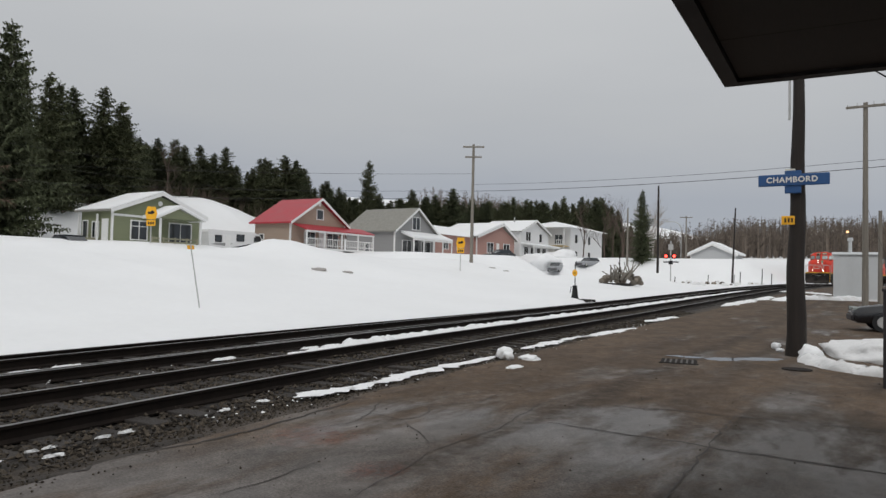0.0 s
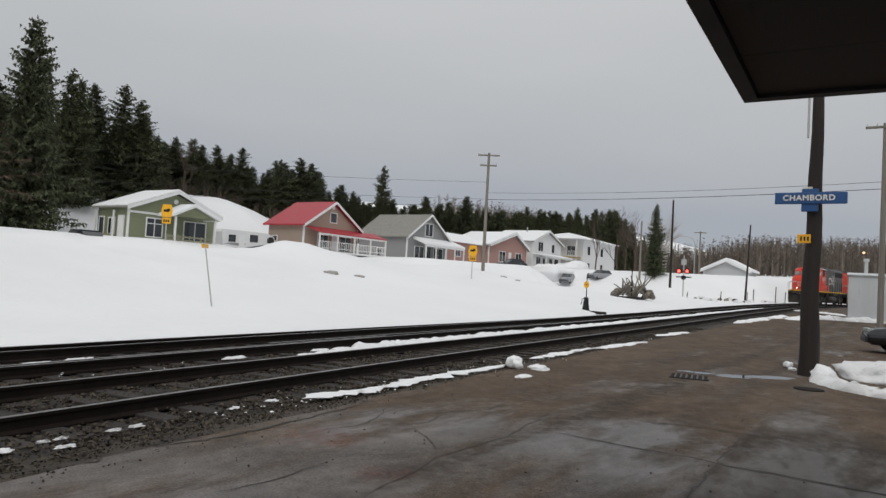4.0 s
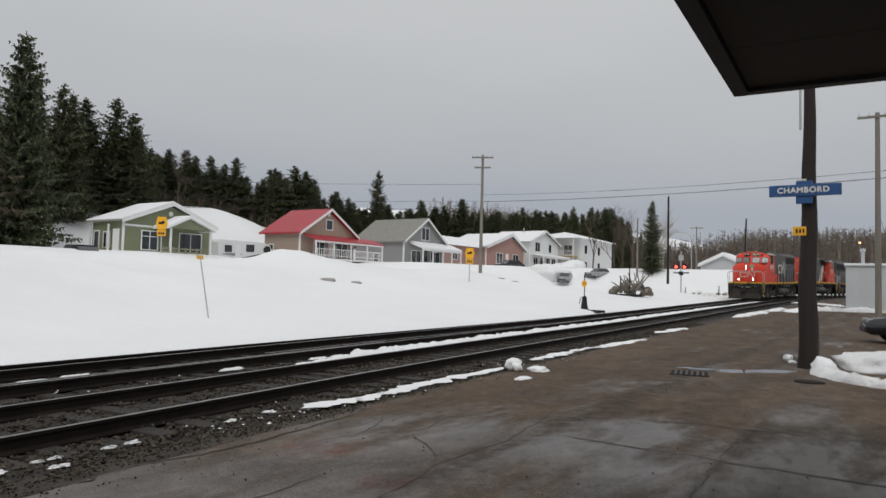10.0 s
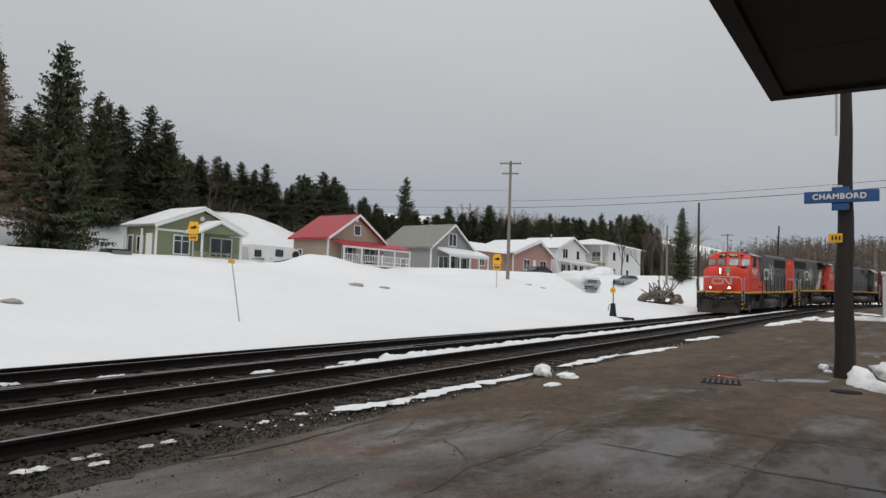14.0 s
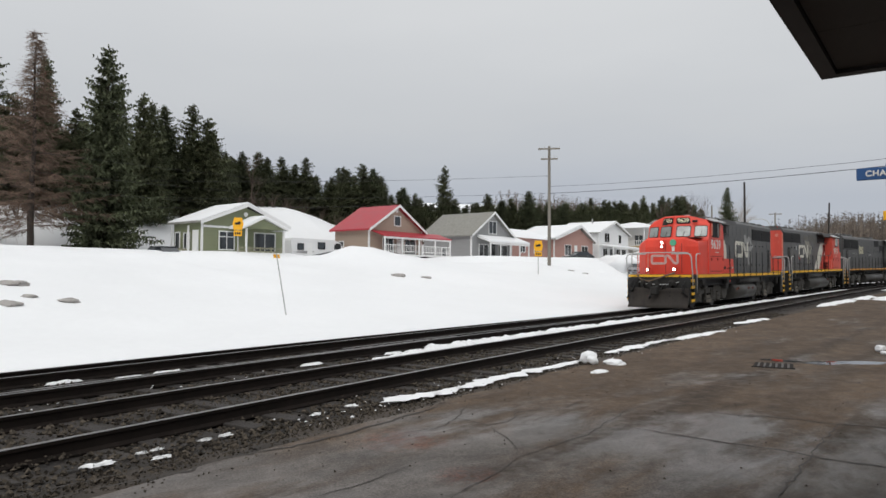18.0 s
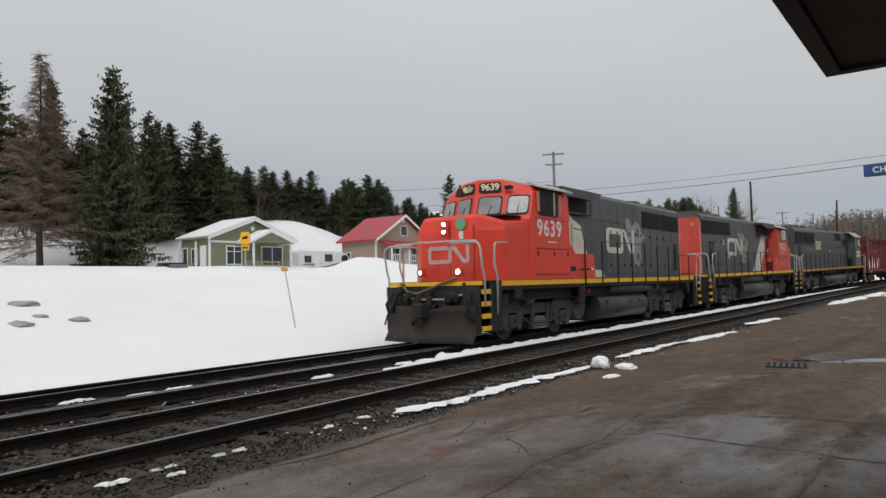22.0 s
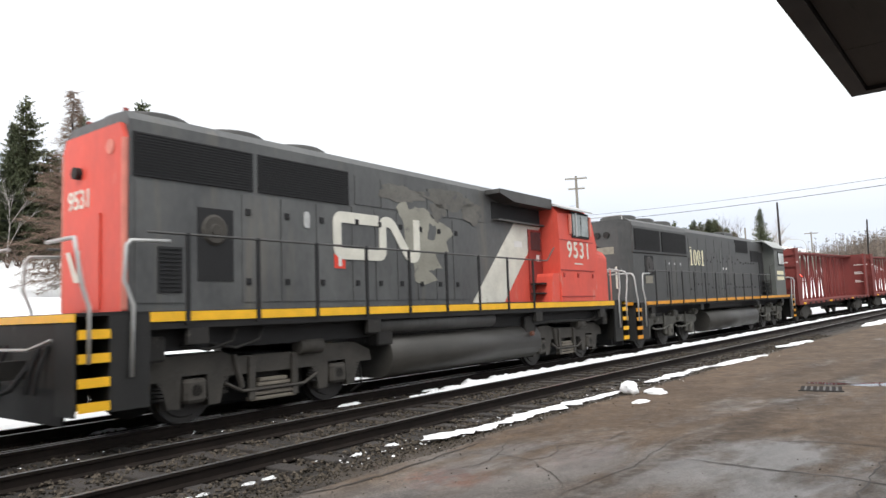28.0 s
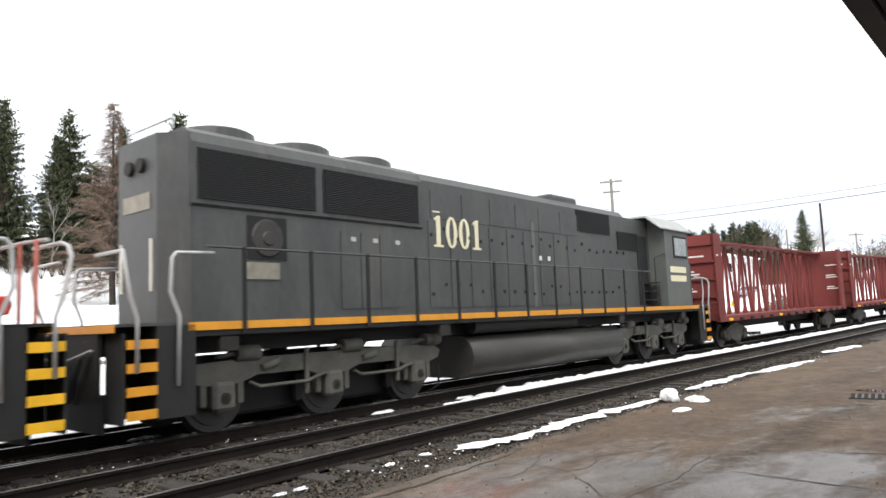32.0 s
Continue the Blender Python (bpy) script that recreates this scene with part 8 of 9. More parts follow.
# ---------------------------------------------------------------- snow left beside and between the tracks
def snow_band(pts, width, high, label, seed, base=-0.13, name="snow_patch", ragged=0.45, group="snow beside the track", material=None, absolute=False):
    """A ragged low ridge of snow along a line of places; each place is an offset from the far track and a distance along it."""
    rnd_ = random.Random(seed)
    bm = bmesh.new()
    prev = None
    total = sum(math.dist(a, b) for a, b in zip(pts, pts[1:]))
    n = max(10, int(total / 0.11))
    for i in range(n + 1):
        q = i / n * (len(pts) - 1)
        k = min(int(q), len(pts) - 2)
        f_ = q - k
        o = pts[k][0] * (1 - f_) + pts[k + 1][0] * f_
        y = pts[k][1] * (1 - f_) + pts[k + 1][1] * f_
        x = o if absolute else track_x(y) + o
        tip = min(1.0, min(i, n - i) / (n * 0.10 + 0.5)) ** 0.6
        nz = 0.9 * noise.noise(Vector((seed * 3.1, i * 0.11, 0.3))) + 0.7 * noise.noise(Vector((seed * 2.1, i * 0.37, 4.3))) + 0.5 * noise.noise(Vector((seed * 1.7, i * 1.1, 2.3)))
        w_ = max(0.015, width * tip * (0.75 + ragged * 1.5 * nz))
        sh = 0.35 * width * noise.noise(Vector((seed * 5.3, i * 0.16, 9.1)))
        h_ = high * tip * (0.8 + 0.4 * rnd_.random())
        row = []
        for c, hh in ((-1.0, -0.03), (-0.82, 0.35), (-0.4, 0.85), (0.0, 1.0), (0.4, 0.9), (0.8, 0.4), (1.0, -0.03)):
            jt = 1 + 0.20 * rnd_.uniform(-1, 1)
            row.append(bm.verts.new((x + sh + c * w_ * 0.5 * jt, y + rnd_.uniform(-0.03, 0.03), rise(y) + base + hh * h_ * (1 + 0.2 * rnd_.uniform(-1, 1)))))
        if prev:
            for a in range(6):
                bm.faces.new((prev[a], prev[a + 1], row[a + 1], row[a]))
        prev = row
    bmesh.ops.recalc_face_normals(bm, faces=bm.faces)
    me_ = bpy.data.meshes.new(name)
    bm.to_mesh(me_)
    bm.free()
    me_.materials.append(material or M_SNOW)
    ob = smooth(new(name, me_))
    return tagged(ob, label, "snow", group)


MELT = "thin melting white snow strip along the asphalt edge"
snow_band([(4.48, 6.6), (4.72, 7.6), (4.72, 8.6), (4.75, 10.6), (4.88, 12.9)], 0.34, 0.03, MELT, 2, ragged=0.8)
snow_band([(4.70, 13.9), (4.8, 16.5), (5.0, 19.5), (5.2, 22.3)], 0.40, 0.035, MELT, 3, ragged=0.85)
snow_band([(4.75, 25.6), (4.95, 29.5)], 0.38, 0.035, MELT, 4, ragged=0.9)
snow_band([(5.0, 40.5), (5.3, 48.5)], 0.7, 0.12, MELT, 5)
snow_band([(5.4, 49.5), (5.5, 54.0)], 0.9, 0.12, MELT, 6)
snow_band([(6.6, 49.5), (6.7, 55.5)], 1.1, 0.15, MELT, 7)
snow_band([(7.2, 53.2), (9.5, 53.6), (11.5, 54.0)], 1.0, 0.28, "snow heaped against the relay hut", 8)
snow_band([(1.42, 9.6), (1.50, 14), (1.42, 20), (1.40, 30), (1.45, 42), (1.6, 56), (1.8, 72)], 0.72, 0.13, "long white snow strip between the two tracks", 9, base=-0.16, ragged=0.3)
snow_band([(8.6, 63), (6.0, 66), (4.0, 68)], 0.7, 0.12, MELT, 31)
BIT = "small scrap of melting snow on grit"
for i, (x, y, w_) in enumerate(((-6.24, 3.28, 0.06), (-5.97, 3.32, 0.09), (-6.25, 3.44, 0.07), (-6.25, 3.95, 0.07), (-6.27, 4.2, 0.08), (-6.38, 5.5, 0.08), (-6.45, 6.15, 0.10), (-6.16, 2.85, 0.17), (-5.55, 12.2, 0.12), (-5.50, 11.3, 0.07))):
    w_ *= 0.62
    ln = w_ * 2.6
    snow_band([(x - 0.1 * ln, y - ln / 2), (x + 0.1 * ln, y + ln / 2)], w_, 0.025, BIT, 40 + i, absolute=True, group="snow scraps")
for i, (o, y) in enumerate(((-0.2, 5.6), (-0.25, 6.3), (0.45, 5.0), (1.0, 11.0), (-0.55, 4.7), (0.95, 8.6))):
    snow_band([(o, y - 0.28), (o + 0.03, y + 0.28)], 0.10, 0.04, BIT, 60 + i, base=-0.15, group="snow scraps")


def lump_mesh(seed, r, flat=0.8, rough=0.35, sub=2, material=None, name="snow_lump"):
    bm = bmesh.new()
    bmesh.ops.create_icosphere(bm, subdivisions=sub, radius=r)
    for v in bm.verts:
        p = v.co / r
        k = 1 + rough * noise.noise(p * 1.6 + Vector((seed, seed * 2, 0))) + rough * 0.5 * noise.noise(p * 4.0 + Vector((seed, 0, 7)))
        v.co = Vector((v.co.x * k, v.co.y * k, v.co.z * k * flat))
    m_ = bpy.data.meshes.new(name)
    bm.to_mesh(m_)
    bm.free()
    m_.materials.append(material or M_SNOW)
    return m_


def lump(x, y, z, r, seed, label, flat=0.85, material=None, name="snow_lump", cat="snow", group="snow lumps", sub=3, sx=1.0, sy=1.0):
    ob = smooth(new(name, lump_mesh(seed, r, flat, 0.35, sub, material, name)))
    ob.matrix_basis = pose(x, y, z) @ Matrix.Diagonal((sx, sy, 1, 1))
    return tagged(ob, label, cat, group)


lump(-6.12, 12.05, -0.01, 0.145, 1.3, "white snow ball at the edge of the asphalt")
lump(-5.98, 11.92, -0.04, 0.10, 2.3, "white snow ball at the edge of the asphalt")
lump(-5.72, 12.30, -0.10, 0.19, 3.1, "flattened piece of snow on asphalt", 0.35)
lump(-5.42, 11.05, -0.115, 0.17, 6.1, "flattened piece of snow on asphalt", 0.18, sx=0.6, sy=1.4)
lump(-2.09, 18.2, -0.04, 0.10, 4.1, "small snow ball beside the sign pole")
lump(-1.95, 17.7, -0.09, 0.09, 4.7, "small snow scrap beside the sign pole", 0.5)
M_CLOD = mat("dirty_frozen_clod", (0.36, 0.34, 0.32), 0.8, var=0.4, scale=4.0, spots=0.4, spot_scale=4.0, spot_color=(0.18, 0.16, 0.145))
for x, y, r, s_ in ((-45.5, 89.5, 2.3, 41.0), (-44.0, 97.0, 2.6, 42.0), (-44.5, 106.0, 2.4, 43.0), (-45.0, 80.0, 1.7, 44.0), (-33.0, 84.0, 1.6, 45.0), (-27.0, 92.0, 1.5, 46.0)):
    lump(x, y, land(x, y) - 0.1, r, s_, "shovelled snow pile beside a driveway", 0.55, name="snow_mound", group="shovelled snow beside the driveways", sx=1.2)
# ploughed heap behind the sign pole, with a low ridge in front
bm = bmesh.new()
bmesh.ops.create_icosphere(bm, subdivisions=4, radius=1.0)
for v in bm.verts:
    p = v.co.copy()
    k = 1 + 0.24 * noise.noise(p * 1.4 + Vector((5, 2, 0))) + 0.14 * noise.noise(p * 4.5) + 0.07 * noise.noise(p * 11.0)
    v.co = Vector((p.x * 1.25 * k, p.y * 2.1 * k, max(-0.05, p.z) * 0.40 * k))
heap = smooth(part("snow_mound", bm, M_SNOW_DIRTY, None))
heap.matrix_basis = pose(0.10, 18.4, -0.13, 0, 0, 8)
tagged(heap, "ploughed heap of dirty snow beside the sign pole", "snow", "snow lumps")
snow_band([(-1.28, 16.0), (-1.0, 15.3), (-0.55, 14.65), (0.05, 14.25), (0.8, 14.1)], 0.45, 0.17, "low ridge of snow around the sign pole", 77, absolute=True, name="snow_ridge", material=M_SNOW_DIRTY)
lump(-1.18, 15.9, 0.0, 0.24, 5.9, "snow chunk at the foot of the sign pole")
for x, y, r, s_ in ((-27.4, 30.1, 0.42, 1), (-26.2, 31.2, 0.28, 2), (-24.5, 8.75, 0.45, 3), (-20.8, 7.3, 0.32, 4), (-21.2, 9.0, 0.30, 5), (-21.9, 8.2, 0.22, 7), (-27.9, 52.0, 0.25, 8), (-26.3, 51.5, 0.2, 9)):
    lump(x, y, land(x, y) - 0.02, r, s_ + 10, "grey dirty clod on the snow bank", 0.35, M_CLOD, "snow_clod", group="clods on the bank", sx=1.3)

# ---------------------------------------------------------------- cracks, wet spots and drains in the asphalt
def line_on_apron(name, pts, w_, material, label, dz=0.006, seed=0):
    rnd_ = random.Random(seed)
    fine = []
    for a, b in zip(pts, pts[1:]):
        n = max(2, int(math.dist(a, b) / 0.10))
        for i in range(n):
            fine.append((a[0] + (b[0] - a[0]) * i / n, a[1] + (b[1] - a[1]) * i / n))
    fine.append(pts[-1])
    vs, fs = [], []
    for i, (x, y) in enumerate(fine):
        nx, ny = fine[min(i + 1, len(fine) - 1)][0] - fine[max(i - 1, 0)][0], fine[min(i + 1, len(fine) - 1)][1] - fine[max(i - 1, 0)][1]
        ln = math.hypot(nx, ny) or 1
        j = 0.05 * noise.noise(Vector((i * 0.31, seed, 0))) + 0.02 * rnd_.uniform(-1, 1)
        ww = w_ * (0.5 + 0.7 * rnd_.random()) * min(1, 0.25 + min(i, len(fine) - 1 - i) * 0.15)
        for s in (-1, 1):
            xx, yy = x - ny / ln * (s * ww / 2 + j), y + nx / ln * (s * ww / 2 + j)
            vs.append((xx, yy, rise(yy) - 0.12 + 0.012 * noise.noise(Vector((xx * 0.7, yy * 0.7, 5))) + dz))
    fs = [(2 * i, 2 * i + 1, 2 * i + 3, 2 * i + 2) for i in range(len(fine) - 1)]
    m_ = bpy.data.meshes.new(name)
    m_.from_pydata(vs, [], fs)
    m_.materials.append(material)
    ob = new(name, m_)
    ob.parent = pavement
    if label:
        ob["label"] = label
    return ob


CRACKS = (
    ((-5.48, 2.2), (-5.46, 2.84), (-5.34, 3.24), (-5.50, 3.65), (-5.37, 4.2), (-5.33, 5.0), (-5.46, 6.0), (-5.56, 6.85)),
    ((-5.80, 1.6), (-5.68, 3.0), (-5.62, 4.2), (-5.60, 5.2)),
    ((-3.2, 3.9), (-3.29, 4.6), (-3.46, 5.4), (-3.4, 6.6), (-3.62, 8.2), (-3.54, 8.8)),
    ((-3.15, 7.22), (-2.74, 7.20), (-2.36, 7.16), (-1.66, 7.17), (-1.38, 7.12), (-0.6, 7.1), (0.6, 7.1)),
    ((-3.10, 8.62), (-2.51, 8.70), (-2.14, 8.86), (-1.50, 8.90), (-0.56, 9.10), (0.8, 9.1)),
    ((-5.38, 6.18), (-4.97, 6.40), (-4.51, 6.36), (-4.38, 6.6), (-4.60, 7.2), (-4.3, 7.8), (-4.4, 8.6)),
    ((-4.07, 3.3), (-3.97, 3.9), (-4.02, 4.5)),
    ((-4.51, 6.36), (-3.9, 5.9), (-3.46, 5.4)),
    ((-2.0, 11.6), (-1.0, 11.4), (0.3, 11.2)),
    ((-4.3, 9.8), (-3.6, 10.3), (-3.3, 11.2), (-2.7, 11.7)),
    ((-5.42, 7.26), (-4.97, 6.40), (-4.80, 5.9), (-4.9, 5.3)),
)
for i, c in enumerate(CRACKS):
    line_on_apron("crack", c, (0.036, 0.024, 0.012, 0.034, 0.026)[i] if i < 5 else 0.014, M_CRACK, "", seed=i)
line_on_apron("slab_joint", ((-1.46, 9.1), (-1.40, 7.0), (-1.33, 5.4), (-1.25, 2.0), (-1.2, -3.0)), 0.018, M_CRACK, "dark joint in front of the station slab", seed=21)


def blot(name, x, y, rx, ry, material, label, seed, dz=0.004, turn=0.0, rough=0.5):
    vs, n = [], 34
    ct, st = math.cos(radians(turn)), math.sin(radians(turn))
    for i in range(n):
        a = 2 * math.pi * i / n
        k = 1 + rough * noise.noise(Vector((math.cos(a) * 1.3 + seed, math.sin(a) * 1.3, seed * 2.0))) + 0.25 * noise.noise(Vector((math.cos(a) * 4 + seed, math.sin(a) * 4, 1)))
        px, py = math.cos(a) * rx * k, math.sin(a) * ry * k
        xx, yy = x + px * ct - py * st, y + px * st + py * ct
        vs.append((xx, yy, rise(yy) - 0.12 + 0.012 * noise.noise(Vector((xx * 0.7, yy * 0.7, 5))) + dz))
    vs.append((x, y, rise(y) - 0.12 + 0.012 * noise.noise(Vector((x * 0.7, y * 0.7, 5))) + dz))
    m_ = bpy.data.meshes.new(name)
    m_.from_pydata(vs, [], [(i, (i + 1) % n, n) for i in range(n)])
    m_.materials.append(material)
    ob = new(name, m_)
    ob.parent = pavement
    ob["label"] = label
    return ob


M_WATER = mat("puddle_water", (0.035, 0.032, 0.03), 0.04, var=0.1, spec=0.6, rvar=0.02)
blot("puddle", -3.4, 14.9, 0.32, 0.20, M_WATER, "shallow puddle", 1.1)
blot("puddle", -2.3, 15.5, 0.75, 0.28, M_WATER, "shallow puddle", 2.2, turn=35)
blot("puddle", -2.7, 14.9, 0.30, 0.16, M_WATER, "shallow puddle", 3.2, turn=20)
M_GRATE_ICE = mat("grey_grate_ice", (0.085, 0.08, 0.075), 0.7, var=0.3, scale=6.0)
grate = thing("drain_grate", "dark iron storm drain grate in the asphalt", "drain grate", m=pose(-3.31, 13.95, -0.118, 0, 0, 12))
part("pit", B(-0.33, 0.33, -0.33, 0.33, 0.0, 0.012), M_GRATE_ICE, grate, "grey ice under the bars")
part("grate_frame", B(-0.36, 0.36, -0.36, -0.33, 0.0, 0.02), M_GRIME, grate)
for i in range(7):
    part("grate_bar", B(-0.33 + i * 0.1, -0.27 + i * 0.1, -0.33, 0.33, 0.0125, 0.022), M_RAIL, grate)
cover = thing("drain_cover", "round dark iron cover in the asphalt", "drain cover", m=pose(-1.29, 14.3, -0.118))
bm = bmesh.new()
cyl(bm, (0, 0, 0), (0, 0, 0.015), 0.26, 0.25, 24)
part("lid", bm, M_RAIL, cover)

# ---------------------------------------------------------------- trackside things
stake = thing("snow_stake", "thin grey leaning marker stake with yellow top", "marker stake", m=pose(-17.14, 13.75, 0.0, 0, -15, 0))
bm = bmesh.new()
cyl(bm, (0, 0, 0), (0, 0, 2.28), 0.022, 0.02, 7)
part("rod", bm, M_STEEL, stake)
part("yellow_tab", B(-0.025, -0.005, -0.12, 0.12, 2.12, 2.24), M_SIGNY, stake)

sw = thing("switch_stand", "black switch stand with round yellow target", "switch stand", m=pose(-15.4, 39.2, land(-15.4, 39.2) - 0.05, 0, 0, -20))
bm = bmesh.new()
prism(bm, ((-0.28, 0), (0.28, 0), (0.16, 0.12), (0.09, 0.55), (0.06, 0.8), (-0.06, 0.8), (-0.09, 0.55), (-0.16, 0.12)), 1, -0.12, 0.12)
part("base", bm, M_DARK, sw)
bm = bmesh.new()
cyl(bm, (0, 0, 0.8), (0, 0, 1.95), 0.03, 0.025, 8)
part("mast", bm, M_DARK, sw)
bm = bmesh.new()
cyl(bm, (0, -0.04, 1.55), (0, -0.02, 1.55), 0.20, 0.20, 22)
tg = part("target", bm, M_SIGNY, sw, "round yellow target")
part("target_bar", B(-0.09, 0.09, -0.046, -0.041, 1.53, 1.57), M_DARK, tg)
bm = bmesh.new()
tube(bm, [(0.05, 0.0, 0.75), (-0.25, -0.05, 0.7), (-0.34, -0.05, 0.35)], 0.022, 6)
part("lever", bm, M_DARK, sw)
bm = bmesh.new()
prism(bm, ((-0.06, 1.95), (0.06, 1.95), (0.10, 2.25), (0.02, 2.12)), 1, -0.01, 0.01)
part("blade", bm, M_DARK, sw)
bm = bmesh.new()
for i in range(2):
    box(bm, -0.9, 1.3, -0.35 + i * 0.45, -0.13 + i * 0.45, -0.12, 0.02)
part("long_tie", bm, M_TIE, sw)

sig = thing("crossing_signal", "level crossing mast with two red lamps lit", "crossing signal", m=pose(-19.5, 77.6, rise(77.6) - 0.15, 0, 0, -15))
bm = bmesh.new()
cyl(bm, (0, 0, 0), (0, 0, 4.9), 0.07, 0.06, 10)
part("mast", bm, M_STEEL, sig)
part("lamp_arm", B(-0.62, 0.62, -0.10, -0.04, 3.16, 3.24), M_DARK, sig)
for i, x in enumerate((-0.48, 0.48)):
    bm = bmesh.new()
    cyl(bm, (x, -0.12, 3.2), (x, -0.10, 3.2), 0.30, 0.30, 20)
    bk = part("backing_disc", bm, M_DARK, sig)
    bm = bmesh.new()
    cyl(bm, (x, -0.20, 3.2), (x, -0.121, 3.2), 0.15, 0.15, 16)
    part("lamp", bm, M_SIGNAL_RED, bk)
part("sign_back", B(-0.30, 0.30, -0.02, 0.0, 3.9, 4.5), M_STEEL, sig, "grey back of a small sign")
part("bell_box", B(-0.2, 0.2, -0.16, 0.16, 2.3, 2.7, bev=0.03), M_DARK, sig)
part("far_lamp_arm", B(-0.9, 0.9, 0.02, 0.10, 2.5, 2.62), M_DARK, sig)
part("footing", B(-0.4, 0.4, -0.4, 0.4, -0.3, 0.25), M_PALEG, sig)

for nm, x, y, z, z0, tall, label in (("warning_sign", -37.7, 26.3, 4.32, 2.4, 0.88, "yellow warning sign with a lower yellow tab"), ("warning_sign", -28.2, 47.3, 3.45, 2.0, 0.92, "yellow warning sign beside the utility pole")):
    s_ = thing(nm, label, "road sign", "road signs", pose(x, y, 0, 0, 0, 38))
    k = tall
    bm = bmesh.new()
    prism(bm, ((-0.30 * k, z + 0.02), (0.30 * k, z + 0.02), (0.40 * k, z + 0.45 * k), (0.28 * k, z + 0.92 * k), (-0.28 * k, z + 0.92 * k), (-0.40 * k, z + 0.45 * k)), 1, -0.02, 0.0)
    bd = part("board", bm, M_SIGNY, s_)
    bm = bmesh.new()
    prism(bm, ((-0.22 * k, z + 0.40 * k), (0.1 * k, z + 0.40 * k), (0.24 * k, z + 0.52 * k), (0.1 * k, z + 0.66 * k), (-0.05 * k, z + 0.56 * k), (-0.22 * k, z + 0.56 * k)), 1, -0.028, -0.022)
    part("symbol_bar", bm, M_DARK, bd)
    tb = part("tab", B(-0.30 * k, 0.30 * k, -0.02, 0.0, z - 0.42 * k, z - 0.02), M_SIGNY, s_)
    for i in range(3):
        part("symbol_bar", B(-0.2 * k + i * 0.15 * k, -0.1 * k + i * 0.15 * k, -0.028, -0.022, z - 0.32 * k, z - 0.14 * k), M_DARK, tb)
    part("post", B(-0.03, 0.03, 0.001, 0.06, z0 - 0.6, z + 0.9 * k), M_STEEL, s_)

# rubble and timber dumped beside the line
rub = thing("rubble_pile", "heap of grey rubble, stumps and timber in snow", "rubble pile", m=pose(-19.0, 59.0, land(-19.0, 59.0) - 0.1))
M_RUBBLE = mat("grey_rubble", (0.19, 0.165, 0.135), 0.9, var=0.4, scale=3.0, bump=0.03, bscale=12, each=0.45)
rnd = random.Random(12)
RM = [lump_mesh(i + 3, 0.45, 0.8, 0.6, 2, M_RUBBLE, "rock") for i in range(4)]
for i in range(26):
    a, q = rnd.random() * 6.28, rnd.random() ** 0.6
    x, y = math.cos(a) * 1.75 * q, math.sin(a) * 1.5 * q
    k = rnd.uniform(0.3, 0.8)
    shared("rock", RM[i % 4], rub, pose(x, y, (1 - q) * 1.35 + 0.2, rnd.uniform(0, 90), rnd.uniform(0, 90), rnd.uniform(0, 360)) @ Matrix.Scale(k, 4))
for i in range(34):
    a = rnd.random() * 6.28
    bm = bmesh.new()
    cyl(bm, (math.cos(a) * 0.9, math.sin(a) * 0.9, 0.5), (math.cos(a + 0.7) * rnd.uniform(0.3, 1.9), math.sin(a + 0.7) * rnd.uniform(0.3, 1.9), rnd.uniform(0.7, 2.3)), 0.09, 0.04, 6)
    part("stump_root", bm, M_PALE_WOOD, rub)
part("timber_slab", B(-1.9, 1.2, -1.9, -1.0, 0.0, 0.22), M_GRIME, rub)
bm = bmesh.new()
cyl(bm, (0.1, -0.6, 0.3), (0.05, -0.6, 2.7), 0.05, 0.04, 6)
part("pipe", bm, M_RAIL, rub)
for x, y, h_ in ((-17.0, 84.5, 1.2), (-14.5, 90.5, 1.6), (-16.2, 96.5, 1.3), (-12.6, 94.5, 2.1), (-21.0, 85.5, 0.9), (-12.2, 100, 1.6)):
    s_ = thing("marker_post", "thin dark post standing in roadside snow", "post", "marker posts", pose(x, y, land(x, y) - 0.1))
    bm = bmesh.new()
    cyl(bm, (0, 0, 0), (0.05, 0, h_), 0.055, 0.05, 7)
    part("shaft", bm, M_POLE, s_)
rnd = random.Random(77)
for i in range(46):
    x, y = rnd.uniform(-22, -12.5), rnd.uniform(78, 97)
    if x > track_x(y) - 2.4:
        continue
    r = rnd.uniform(0.12, 0.38)
    lump(x, y, land(x, y) + r * 0.2, r, i * 1.7, "ploughed chunk of dirty ice beside the crossing", 0.7, M_SNOW_DIRTY if i % 3 else M_RUBBLE, "ice_chunk", group="ice chunks", sub=2)
sl = thing("street_light", "curved grey street light mast", "street light", m=pose(-28.5, 120, land(-28.5, 120)))
bm = bmesh.new()
tube(bm, [(0, 0, 0), (0, 0, 5.4), (-0.3, 0, 6.1), (-1.0, 0, 6.5), (-2.0, 0, 6.55)], 0.07, 8)
part("mast", bm, M_STEEL, sl)
part("lantern", B(-2.6, -1.9, -0.14, 0.14, 6.46, 6.62, bev=0.04), M_STEEL, sl)
for x, y, z in ((-9.8, 108, 8.4), (-3.6, 100, 7.6), (2.2, 104, 6.8)):
    s_ = thing("yard_light", "small warm yard light on a thin pole", "yard light", "yard lights", pose(x, y, land(x, y)))
    zz = z - land(x, y)
    bm = bmesh.new()
    cyl(bm, (0, 0, -0.2), (0, 0, zz), 0.06, 0.05, 7)
    part("mast", bm, M_PALE_WOOD, s_)
    bm = bmesh.new()
    cyl(bm, (0, -0.15, zz), (0, -0.15, zz + 0.18), 0.16, 0.10, 10)
    part("lamp", bm, M_ORANGE_LAMP, s_)


